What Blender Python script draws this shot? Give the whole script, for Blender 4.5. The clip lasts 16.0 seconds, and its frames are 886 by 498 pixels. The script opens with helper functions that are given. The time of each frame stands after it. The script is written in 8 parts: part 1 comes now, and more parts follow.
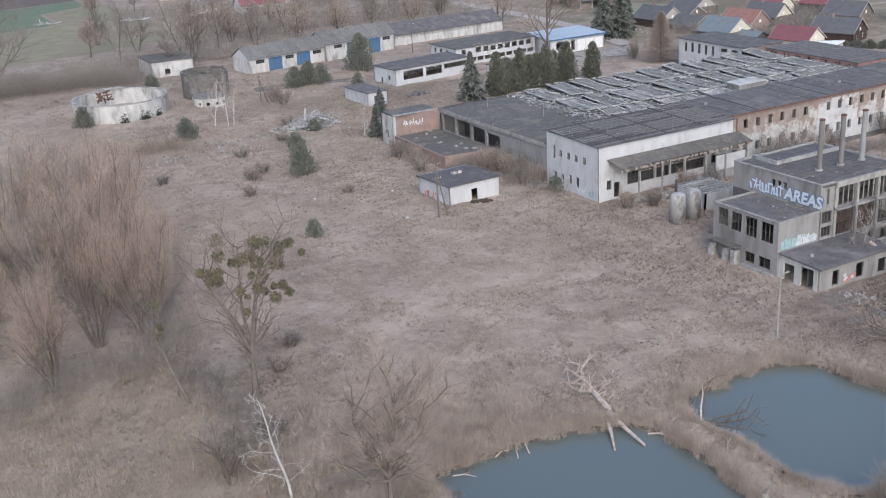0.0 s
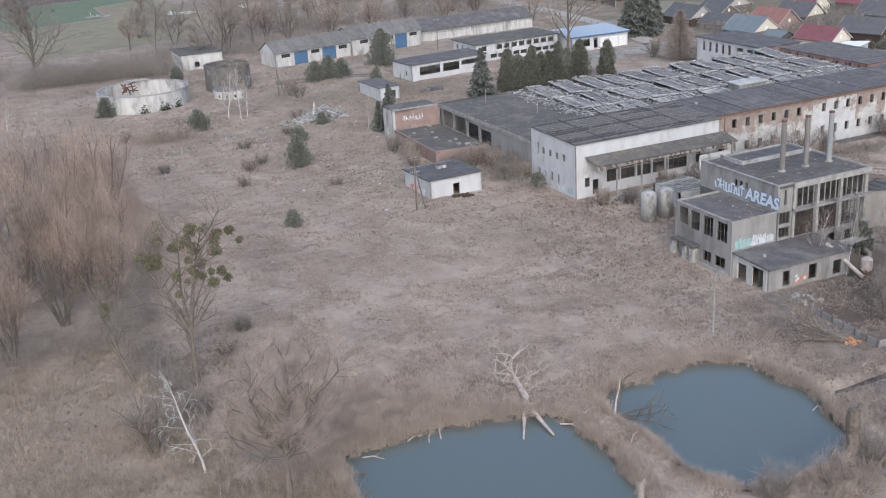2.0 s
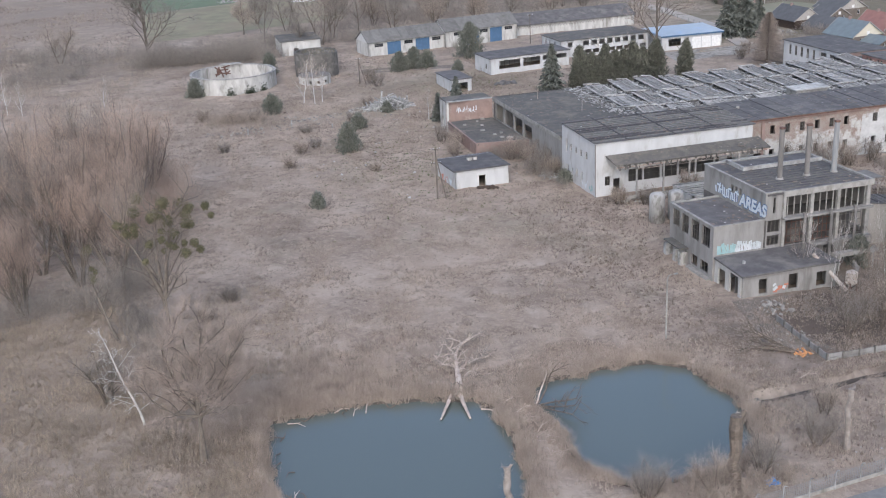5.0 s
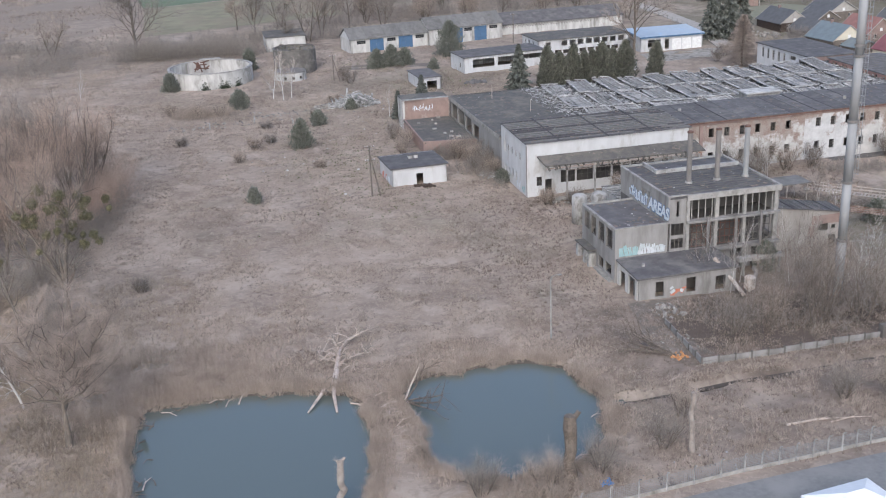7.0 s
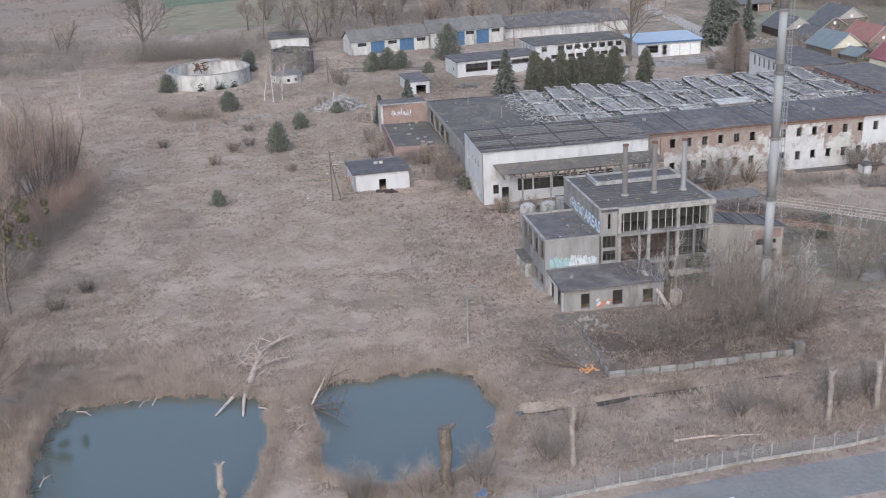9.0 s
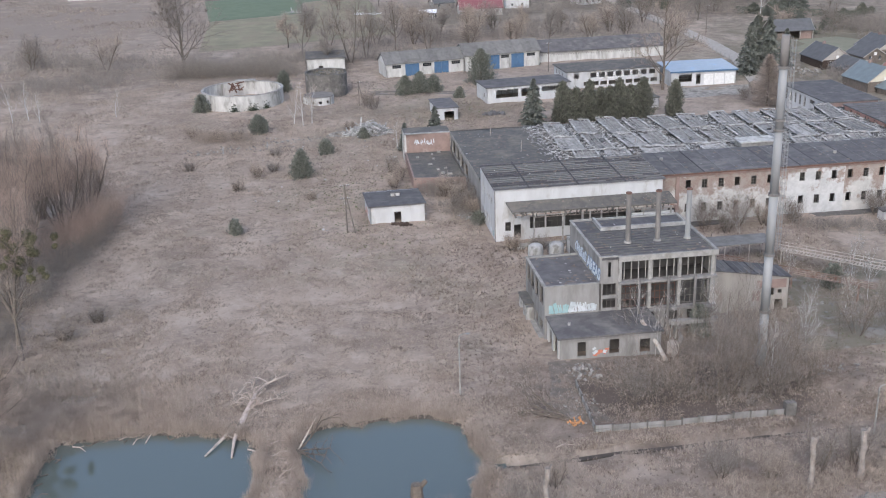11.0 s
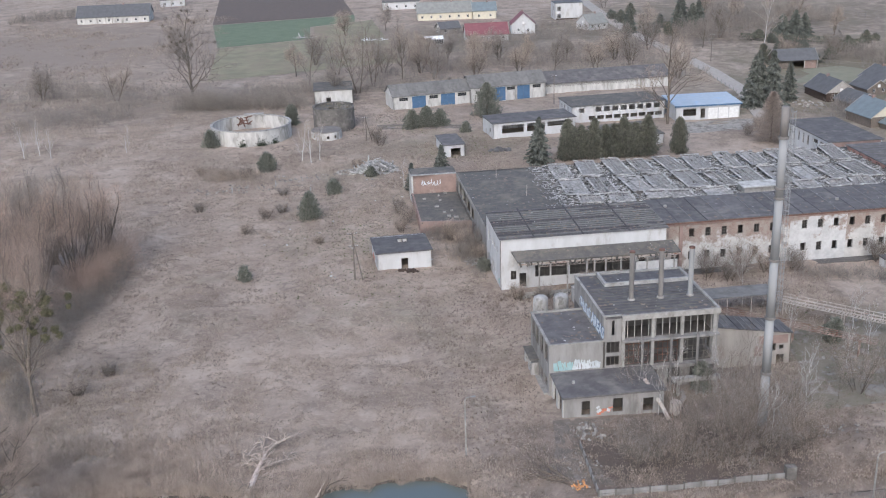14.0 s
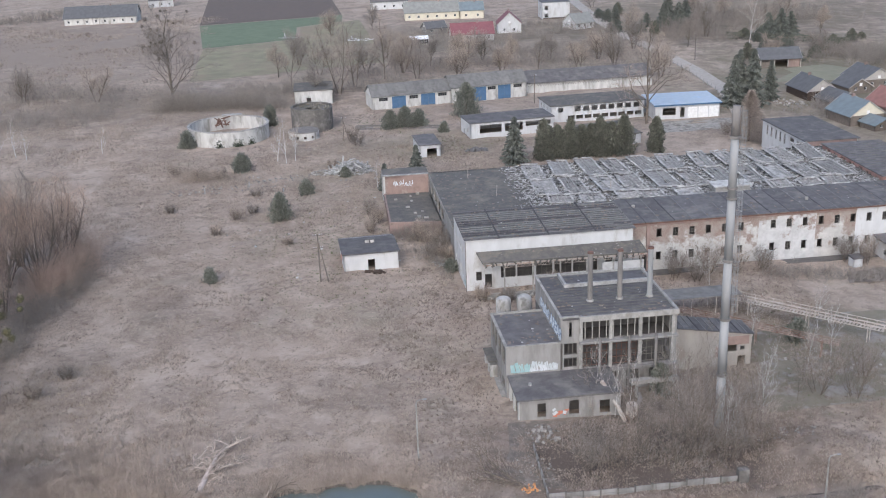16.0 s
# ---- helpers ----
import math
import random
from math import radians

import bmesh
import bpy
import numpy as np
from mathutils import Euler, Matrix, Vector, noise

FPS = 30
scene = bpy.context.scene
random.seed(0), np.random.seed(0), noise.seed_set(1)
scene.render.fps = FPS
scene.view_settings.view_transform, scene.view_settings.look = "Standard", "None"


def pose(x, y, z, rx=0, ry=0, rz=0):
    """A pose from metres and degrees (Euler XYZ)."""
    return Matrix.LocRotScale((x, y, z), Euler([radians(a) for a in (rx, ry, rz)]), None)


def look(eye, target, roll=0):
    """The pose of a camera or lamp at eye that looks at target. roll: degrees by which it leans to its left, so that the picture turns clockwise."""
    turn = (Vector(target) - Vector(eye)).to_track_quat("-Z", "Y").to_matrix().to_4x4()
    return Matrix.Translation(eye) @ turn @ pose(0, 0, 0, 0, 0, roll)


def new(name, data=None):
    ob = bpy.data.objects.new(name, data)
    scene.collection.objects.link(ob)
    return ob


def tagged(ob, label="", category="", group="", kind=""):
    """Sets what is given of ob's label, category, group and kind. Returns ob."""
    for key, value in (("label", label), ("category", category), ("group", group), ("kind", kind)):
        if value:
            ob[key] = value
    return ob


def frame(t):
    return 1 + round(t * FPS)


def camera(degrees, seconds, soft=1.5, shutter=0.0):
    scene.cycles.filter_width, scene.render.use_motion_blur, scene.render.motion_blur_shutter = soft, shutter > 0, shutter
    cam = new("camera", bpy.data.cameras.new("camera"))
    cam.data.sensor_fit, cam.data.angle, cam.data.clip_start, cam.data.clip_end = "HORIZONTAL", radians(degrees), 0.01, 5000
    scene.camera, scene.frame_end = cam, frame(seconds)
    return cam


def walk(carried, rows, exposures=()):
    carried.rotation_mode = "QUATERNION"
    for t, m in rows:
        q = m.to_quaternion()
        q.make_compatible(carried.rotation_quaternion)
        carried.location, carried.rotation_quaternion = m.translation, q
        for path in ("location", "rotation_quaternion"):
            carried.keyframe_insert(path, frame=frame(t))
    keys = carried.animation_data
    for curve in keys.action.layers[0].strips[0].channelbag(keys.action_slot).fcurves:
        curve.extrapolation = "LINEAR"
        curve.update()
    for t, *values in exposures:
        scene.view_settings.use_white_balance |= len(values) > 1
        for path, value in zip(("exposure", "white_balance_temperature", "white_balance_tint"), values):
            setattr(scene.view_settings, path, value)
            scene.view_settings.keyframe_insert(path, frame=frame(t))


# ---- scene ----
cam = camera(44.6, 16.0, soft=1.1)
PATH = [
    (0, (-2.026, -8.919, 62.801), (-1.115, -7.275, 62.117), -3.1),
    (0.5, (1.418, -12.125, 62.772), (2.332, -10.483, 62.086), -3.1),
    (1, (4.839, -15.119, 62.716), (5.756, -13.481, 62.029), -3.1),
    (1.5, (7.69, -17.668, 62.794), (8.563, -16.005, 62.108), -3.1),
    (2, (11.651, -20.948, 62.931), (12.438, -19.242, 62.246), -3.2),
    (2.5, (15.231, -23.646, 62.993), (16.023, -21.943, 62.306), -3.1),
    (3, (18.75, -26.324, 62.993), (19.542, -24.621, 62.304), -3.1),
    (3.5, (22.457, -28.934, 63.17), (23.155, -27.191, 62.482), -3.0),
    (4, (26.084, -31.466, 63.161), (26.767, -29.716, 62.473), -3.0),
    (4.2, (27.688, -32.469, 63.177), (28.334, -30.705, 62.49), -3.0),
    (6.3, (47.162, -41.577, 63.096), (47.583, -39.746, 62.411), -2.6),
    (6.5, (49.089, -42.203, 63.134), (49.513, -40.373, 62.448), -2.5),
    (7, (54.19, -43.847, 63.186), (54.618, -42.019, 62.499), -2.5),
    (7.5, (59.115, -45.421, 63.295), (59.547, -43.593, 62.606), -2.4),
    (8, (64.319, -46.972, 63.312), (64.722, -45.138, 62.624), -2.4),
    (8.2, (65.84, -47.631, 63.424), (66.232, -45.795, 62.736), -2.4),
    (10.3, (78.798, -50.593, 68.578), (79.042, -48.731, 67.89), -2.0),
    (10.5, (79.43, -50.505, 68.906), (79.669, -48.64, 68.224), -1.9),
    (11, (79.551, -50.261, 70.851), (79.79, -48.395, 70.172), -1.8),
    (11.5, (79.491, -50.226, 72.776), (79.73, -48.359, 72.1), -1.7),
    (12, (79.461, -50.255, 74.62), (79.698, -48.387, 73.947), -1.7),
    (12.5, (79.342, -50.355, 76.53), (79.578, -48.486, 75.859), -1.7),
    (13, (79.405, -50.236, 78.177), (79.639, -48.366, 77.507), -1.8),
    (13.5, (79.424, -50.2, 79.23), (79.654, -48.329, 78.562), -1.8),
    (14, (79.84, -50.251, 79.348), (80.068, -48.379, 78.681), -1.9),
    (14.5, (80.845, -50.072, 79.36), (81.07, -48.201, 78.691), -2.0),
    (15, (82.351, -50.07, 79.161), (82.575, -48.199, 78.493), -2.0),
    (15.5, (84.34, -49.964, 79.011), (84.565, -48.093, 78.343), -2.0),
    (16, (86.974, -49.828, 78.86), (87.199, -47.956, 78.193), -2.1),
]
walk(cam, [(t, look(eye, target, roll)) for t, eye, target, roll in PATH], exposures=((0, 0.65, 6050, 10), (16, 0.65, 6050, 10)))

# ---- light: overcast day ----
world = bpy.data.worlds.new("overcast_sky")
scene.world = world
world.use_nodes = True
wn, wl = world.node_tree.nodes, world.node_tree.links
sky = wn.new("ShaderNodeTexSky")
sky.sky_type = "NISHITA"
sky.sun_disc = False
sky.sun_elevation, sky.sun_rotation = radians(38), radians(200)
sky.air_density, sky.dust_density = 1.0, 3.0
grey = wn.new("ShaderNodeHueSaturation")
grey.inputs["Saturation"].default_value = 0.95
wl.new(sky.outputs[0], grey.inputs["Color"])
wl.new(grey.outputs[0], wn["Background"].inputs["Color"])
wn["Background"].inputs["Strength"].default_value = 0.15
sun_data = bpy.data.lights.new("sun", "SUN")
sun_data.energy, sun_data.angle, sun_data.color = 0.75, radians(75), (0.93, 0.97, 1.0)
sun = new("sun", sun_data)
sun.matrix_world = look((0, 0, 200), (35, 110, 110))

# ---- materials ----
def mat(name, c1, c2, scale=1.0, rough=0.9, c3=None, scale3=0.12, lo3=0.5, hi3=0.62, bump=0.15, bscale=6.0,
        metal=0.0, stretch=(1, 1, 1), island=0.0, spec=0.3, piece=0.0):
    """A weathered surface: two colours mixed by fine noise, a third in larger patches, and relief."""
    m = bpy.data.materials.new(name)
    m.use_nodes = True
    n, l = m.node_tree.nodes, m.node_tree.links
    p = n["Principled BSDF"]
    p.inputs["Roughness"].default_value, p.inputs["Metallic"].default_value = rough, metal
    p.inputs["Specular IOR Level"].default_value = spec
    geo = n.new("ShaderNodeNewGeometry")
    mp = n.new("ShaderNodeMapping")
    mp.inputs["Scale"].default_value = stretch
    l.new(geo.outputs["Position"], mp.inputs["Vector"])

    def tex(s, detail=5.0, distort=0.0):
        t = n.new("ShaderNodeTexNoise")
        t.inputs["Scale"].default_value, t.inputs["Detail"].default_value = s, detail
        t.inputs["Roughness"].default_value, t.inputs["Distortion"].default_value = 0.62, distort
        l.new(mp.outputs[0], t.inputs["Vector"])
        return t.outputs["Fac"]

    def band(src, lo, hi):
        r = n.new("ShaderNodeMapRange")
        r.inputs["From Min"].default_value, r.inputs["From Max"].default_value = lo, hi
        l.new(src, r.inputs["Value"])
        return r.outputs[0]

    def mix(fac, a, b):
        x = n.new("ShaderNodeMix")
        x.data_type = "RGBA"
        l.new(fac, x.inputs["Factor"])
        for k, v in ((6, a), (7, b)):
            if isinstance(v, tuple):
                x.inputs[k].default_value = (*v, 1)
            else:
                l.new(v, x.inputs[k])
        return x.outputs[2]

    col = mix(band(tex(scale), 0.36, 0.64), c1, c2)
    if c3:
        col = mix(band(tex(scale3, 6.0, 0.4), lo3, hi3), col, c3)
    if island:
        hsv = n.new("ShaderNodeHueSaturation")
        r = n.new("ShaderNodeMapRange")
        r.inputs["To Min"].default_value, r.inputs["To Max"].default_value = 1 - island, 1 + island
        l.new(geo.outputs["Random Per Island"], r.inputs["Value"])
        l.new(r.outputs[0], hsv.inputs["Value"])
        l.new(col, hsv.inputs["Color"])
        col = hsv.outputs[0]
    if piece:
        hsv = n.new("ShaderNodeHueSaturation")
        r = n.new("ShaderNodeMapRange")
        r.inputs["To Min"].default_value, r.inputs["To Max"].default_value = 1 - piece, 1 + piece
        l.new(n.new("ShaderNodeObjectInfo").outputs["Random"], r.inputs["Value"])
        l.new(r.outputs[0], hsv.inputs["Value"])
        l.new(col, hsv.inputs["Color"])
        col = hsv.outputs[0]
    l.new(col, p.inputs["Base Color"])
    if bump:
        b = n.new("ShaderNodeBump")
        b.inputs["Strength"].default_value, b.inputs["Distance"].default_value = bump, 0.1
        l.new(tex(bscale), b.inputs["Height"])
        l.new(b.outputs[0], p.inputs["Normal"])
    return m


def brick_mat(name, c1, c2, plaster, lo, hi):
    """Brickwork with plaster that has fallen off in patches."""
    m = mat(name, plaster, tuple(v * 0.8 for v in plaster), 0.8, 0.92, bump=0.2, bscale=3.0)
    n, l = m.node_tree.nodes, m.node_tree.links
    p = n["Principled BSDF"]
    old = p.inputs["Base Color"].links[0].from_socket
    geo = n.new("ShaderNodeNewGeometry")
    sep, com = n.new("ShaderNodeSeparateXYZ"), n.new("ShaderNodeCombineXYZ")
    add = n.new("ShaderNodeMath")
    l.new(geo.outputs["Position"], sep.inputs[0])
    l.new(sep.outputs[0], add.inputs[0])
    l.new(sep.outputs[1], add.inputs[1])
    l.new(add.outputs[0], com.inputs[0])
    l.new(sep.outputs[2], com.inputs[1])
    b = n.new("ShaderNodeTexBrick")
    b.inputs["Color1"].default_value, b.inputs["Color2"].default_value = (*c1, 1), (*c2, 1)
    b.inputs["Mortar"].default_value = (0.30, 0.26, 0.23, 1)
    b.inputs["Scale"].default_value, b.inputs["Mortar Size"].default_value = 1.0, 0.012
    b.inputs["Brick Width"].default_value, b.inputs["Row Height"].default_value = 0.26, 0.075
    l.new(com.outputs[0], b.inputs["Vector"])
    t = n.new("ShaderNodeTexNoise")
    t.inputs["Scale"].default_value, t.inputs["Detail"].default_value, t.inputs["Roughness"].default_value = 0.3, 9, 0.68
    l.new(geo.outputs["Position"], t.inputs["Vector"])
    r = n.new("ShaderNodeMapRange")
    r.inputs["From Min"].default_value, r.inputs["From Max"].default_value = lo, hi
    hgt = n.new("ShaderNodeMath")
    hgt.operation = "MULTIPLY_ADD"
    hgt.inputs[1].default_value, hgt.inputs[2].default_value = 0.034, -0.275
    l.new(sep.outputs[2], hgt.inputs[0])
    both = n.new("ShaderNodeMath")
    l.new(t.outputs["Fac"], both.inputs[0])
    l.new(hgt.outputs[0], both.inputs[1])
    l.new(both.outputs[0], r.inputs["Value"])
    x = n.new("ShaderNodeMix")
    x.data_type = "RGBA"
    l.new(r.outputs[0], x.inputs["Factor"])
    l.new(old, x.inputs[6])
    t2 = n.new("ShaderNodeTexNoise")
    t2.inputs["Scale"].default_value, t2.inputs["Detail"].default_value, t2.inputs["Roughness"].default_value = 0.55, 8, 0.7
    l.new(geo.outputs["Position"], t2.inputs["Vector"])
    r2 = n.new("ShaderNodeMapRange")
    r2.inputs["From Min"].default_value, r2.inputs["From Max"].default_value, r2.inputs["To Max"].default_value = 0.46, 0.58, 0.85
    l.new(t2.outputs["Fac"], r2.inputs["Value"])
    coat = n.new("ShaderNodeMix")
    coat.data_type = "RGBA"
    l.new(r2.outputs[0], coat.inputs["Factor"])
    l.new(b.outputs["Color"], coat.inputs[6])
    coat.inputs[7].default_value = (0.30, 0.262, 0.235, 1)
    l.new(coat.outputs[2], x.inputs[7])
    l.new(x.outputs[2], p.inputs["Base Color"])
    return m


def field_mat():
    """Winter grass: straw, tan, brown weeds and faint green in patches of several sizes."""
    m = bpy.data.materials.new("dry_grass_field")
    m.use_nodes = True
    n, l = m.node_tree.nodes, m.node_tree.links
    p = n["Principled BSDF"]
    p.inputs["Roughness"].default_value, p.inputs["Specular IOR Level"].default_value = 1.0, 0.1
    geo = n.new("ShaderNodeNewGeometry")

    def layer(col, colour, scale, lo, hi, amount, distort=0.5):
        t = n.new("ShaderNodeTexNoise")
        t.inputs["Scale"].default_value, t.inputs["Detail"].default_value = scale, 7
        t.inputs["Roughness"].default_value, t.inputs["Distortion"].default_value = 0.65, distort
        l.new(geo.outputs["Position"], t.inputs["Vector"])
        r = n.new("ShaderNodeMapRange")
        for k, v in (("From Min", lo), ("From Max", hi), ("To Max", amount)):
            r.inputs[k].default_value = v
        l.new(t.outputs["Fac"], r.inputs["Value"])
        x = n.new("ShaderNodeMix")
        x.data_type = "RGBA"
        l.new(r.outputs[0], x.inputs["Factor"])
        if isinstance(col, tuple):
            x.inputs[6].default_value = (*col, 1)
        else:
            l.new(col, x.inputs[6])
        x.inputs[7].default_value = (*colour, 1)
        return x.outputs[2], t.outputs["Fac"]

    col, f1 = layer((0.30, 0.243, 0.201), (0.41, 0.34, 0.284), 0.11, 0.42, 0.62, 0.9)
    col, _ = layer(col, (0.215, 0.175, 0.148), 0.055, 0.50, 0.66, 0.75)
    col, _ = layer(col, (0.215, 0.20, 0.15), 0.035, 0.54, 0.70, 0.7)
    col, _ = layer(col, (0.17, 0.139, 0.118), 0.27, 0.52, 0.66, 0.62, 0.8)
    col, _ = layer(col, (0.17, 0.139, 0.115), 0.8, 0.56, 0.68, 0.4, 0.5)
    col, _ = layer(col, (0.43, 0.36, 0.305), 0.42, 0.54, 0.66, 0.5, 1.2)
    col, f2 = layer(col, (0.455, 0.376, 0.316), 1.6, 0.54, 0.68, 0.6, 1.0)
    # soil, weeds and grass of other colour in wide soft areas: centre, half-widths, colour, share
    for cx, cy, rx, ry, colour, amount in ((130, 79, 32, 22, (0.12, 0.097, 0.083), 0.95), (128, 54, 50, 11, (0.2, 0.165, 0.14), 0.4), (168, 104, 34, 26, (0.15, 0.135, 0.105), 0.65),
                                           (20, 330, 110, 34, (0.19, 0.16, 0.135), 0.6), (285, 290, 90, 120, (0.15, 0.14, 0.10), 0.75), (170, 440, 110, 60, (0.16, 0.145, 0.115), 0.6),
                                           (122, 252, 40, 20, (0.19, 0.175, 0.13), 0.5), (20, 100, 30, 30, (0.26, 0.215, 0.17), 0.5), (300, 470, 120, 100, (0.16, 0.14, 0.11), 0.8), (-40, 470, 190, 120, (0.255, 0.212, 0.18), 0.85)):
        sub, mul, ln = n.new("ShaderNodeVectorMath"), n.new("ShaderNodeVectorMath"), n.new("ShaderNodeVectorMath")
        sub.operation, mul.operation, ln.operation = "SUBTRACT", "MULTIPLY", "LENGTH"
        sub.inputs[1].default_value, mul.inputs[1].default_value = (cx, cy, 0), (1 / rx, 1 / ry, 0)
        l.new(geo.outputs["Position"], sub.inputs[0])
        l.new(sub.outputs[0], mul.inputs[0])
        l.new(mul.outputs[0], ln.inputs[0])
        add = n.new("ShaderNodeMath")
        add.operation = "MULTIPLY_ADD"
        add.inputs[1].default_value = 1.6
        l.new(f1, add.inputs[0])
        l.new(ln.outputs["Value"], add.inputs[2])
        r = n.new("ShaderNodeMapRange")
        for k, v in (("From Min", 1.15), ("From Max", 1.85), ("To Min", amount), ("To Max", 0.0)):
            r.inputs[k].default_value = v
        l.new(add.outputs[0], r.inputs["Value"])
        x = n.new("ShaderNodeMix")
        x.data_type = "RGBA"
        l.new(r.outputs[0], x.inputs["Factor"])
        l.new(col, x.inputs[6])
        x.inputs[7].default_value = (*colour, 1)
        col = x.outputs[2]
    l.new(col, p.inputs["Base Color"])
    b = n.new("ShaderNodeBump")
    b.inputs["Strength"].default_value, b.inputs["Distance"].default_value = 0.6, 0.25
    l.new(f2, b.inputs["Height"])
    l.new(b.outputs[0], p.inputs["Normal"])
    return m


FIELD = field_mat()
TUFT = mat("dry_grass", (0.375, 0.315, 0.267), (0.28, 0.23, 0.193), 0.3, 1.0, (0.22, 0.18, 0.152), 0.05, 0.50, 0.68, 0, island=0.24)
GREENTUFT = mat("green_grass", (0.13, 0.16, 0.07), (0.09, 0.11, 0.05), 1.0, 1.0, bump=0, island=0.3)
REEDBED = mat("matted_dry_reed", (0.40, 0.325, 0.253), (0.27, 0.218, 0.17), 0.22, 1.0, (0.20, 0.168, 0.13), 0.1, 0.5, 0.66, bump=0, island=0.2)
REED = mat("dry_reed", (0.47, 0.393, 0.338), (0.375, 0.31, 0.263), 0.35, 1.0, (0.30, 0.25, 0.213), 0.18, 0.52, 0.66, bump=0, island=0.2)
WHITE = mat("white_plaster", (0.535, 0.535, 0.54), (0.465, 0.465, 0.468), 0.5, 0.9, (0.36, 0.34, 0.315), 0.42, 0.55, 0.70, 0.1, 4.0, stretch=(1, 1, 0.35))
GREYPL = mat("grey_concrete_render", (0.30, 0.288, 0.278), (0.222, 0.212, 0.203), 0.6, 0.92, (0.17, 0.16, 0.148), 0.38, 0.53, 0.68, 0.2, 4.0, stretch=(1, 1, 0.3))
TANWALL = mat("tan_rendered_wall", (0.36, 0.33, 0.30), (0.29, 0.265, 0.24), 0.5, 0.92, (0.25, 0.19, 0.165), 0.3, 0.60, 0.72, 0.2, 4.0, stretch=(1, 1, 0.4))
STAINED = mat("stained_tank_shell", (0.45, 0.44, 0.425), (0.33, 0.322, 0.31), 0.9, 0.9, (0.21, 0.2, 0.185), 0.7, 0.5, 0.62, 0.2, 4.0, stretch=(1, 1, 0.5))
CONC = mat("weathered_concrete", (0.36, 0.345, 0.325), (0.25, 0.24, 0.225), 0.9, 0.95, (0.17, 0.16, 0.14), 0.4, 0.55, 0.72, 0.3, 5.0)
TANKW = mat("stained_white_concrete", (0.55, 0.54, 0.52), (0.40, 0.39, 0.372), 0.7, 0.92, (0.25, 0.24, 0.22), 0.4, 0.52, 0.66, 0.3, 3.0, stretch=(1, 1, 0.3))
BRICK = brick_mat("brick_with_fallen_plaster", (0.26, 0.18, 0.15), (0.21, 0.15, 0.128), (0.50, 0.485, 0.465), 0.42, 0.51)
BRICKW = brick_mat("white_plaster_over_brick", (0.275, 0.18, 0.148), (0.215, 0.148, 0.125), (0.52, 0.515, 0.51), 0.55, 0.63)
REDBRICK = mat("red_brick", (0.30, 0.217, 0.19), (0.235, 0.172, 0.152), 0.7, 0.92, (0.38, 0.33, 0.30), 0.3, 0.58, 0.7, 0.2, 9.0)
FELT = mat("roofing_felt", (0.098, 0.092, 0.094), (0.14, 0.132, 0.133), 0.55, 0.85, (0.19, 0.178, 0.166), 0.28, 0.53, 0.70, 0.3, 2.5, piece=0.16)
FELT2 = mat("mossy_roofing_felt", (0.10, 0.096, 0.092), (0.14, 0.13, 0.118), 0.9, 0.9, (0.19, 0.17, 0.145), 0.25, 0.5, 0.68, 0.4, 3.0)
ETERNIT = mat("grey_asbestos_sheet", (0.185, 0.178, 0.17), (0.138, 0.133, 0.127), 0.8, 0.9, (0.12, 0.115, 0.105), 0.3, 0.56, 0.72, 0.2, 5.0, piece=0.14)
BATTEN = mat("dark_roof_seam", (0.075, 0.073, 0.076), (0.055, 0.054, 0.056), 1.0, 0.85)
PALESEAM = mat("pale_roof_seam", (0.20, 0.195, 0.19), (0.14, 0.137, 0.133), 1.0, 0.85)
SLAT = mat("bleached_roof_board", (0.46, 0.45, 0.435), (0.29, 0.283, 0.275), 0.9, 0.92, (0.17, 0.165, 0.16), 0.5, 0.54, 0.68, 0.3, 6.0, island=0.3)
RIB = mat("grey_bare_rib", (0.35, 0.342, 0.33), (0.23, 0.224, 0.217), 0.9, 0.92, bump=0.2)
SLATP = mat("bleached_skylight_board", (0.37, 0.36, 0.347), (0.24, 0.233, 0.225), 1.6, 0.92, (0.19, 0.184, 0.178), 1.0, 0.52, 0.64, 0.3, 6.0, piece=0.3)
# indoor shade as a colour, for floors and panels inside the buildings
DARK = mat("dark_interior_shade", (0.105, 0.098, 0.094), (0.135, 0.125, 0.118), 0.8, 0.95)
FRAME = mat("old_window_frame", (0.20, 0.185, 0.17), (0.13, 0.12, 0.11), 1.5, 0.8)
WFRAME = mat("white_window_frame", (0.75, 0.75, 0.74), (0.62, 0.61, 0.6), 1.5, 0.6)
BLUE = mat("blue_painted_metal", (0.085, 0.155, 0.265), (0.07, 0.13, 0.22), 0.8, 0.5, bump=0.05)
BLUEROOF = mat("light_blue_sheet_roof", (0.41, 0.465, 0.535), (0.35, 0.41, 0.48), 0.6, 0.45, (0.35, 0.47, 0.62), 0.3, 0.55, 0.7, 0.05)
STEEL = mat("grey_painted_steel", (0.30, 0.302, 0.305), (0.25, 0.252, 0.255), 0.7, 0.65, (0.27, 0.265, 0.26), 0.5, 0.6, 0.75, 0.05, metal=0.0, stretch=(1, 1, 0.25))
RUST = mat("rusty_steel", (0.18, 0.098, 0.075), (0.12, 0.075, 0.062), 2.0, 0.85, bump=0.2)
PALESTEEL = mat("flaking_pale_steel", (0.48, 0.44, 0.40), (0.36, 0.30, 0.26), 1.5, 0.8, (0.25, 0.14, 0.10), 0.6, 0.56, 0.7, 0.1)
RUSTPALE = mat("rust_streaked_steel", (0.36, 0.29, 0.25), (0.24, 0.17, 0.14), 1.2, 0.85, (0.19, 0.11, 0.085), 0.5, 0.5, 0.62, 0.1)
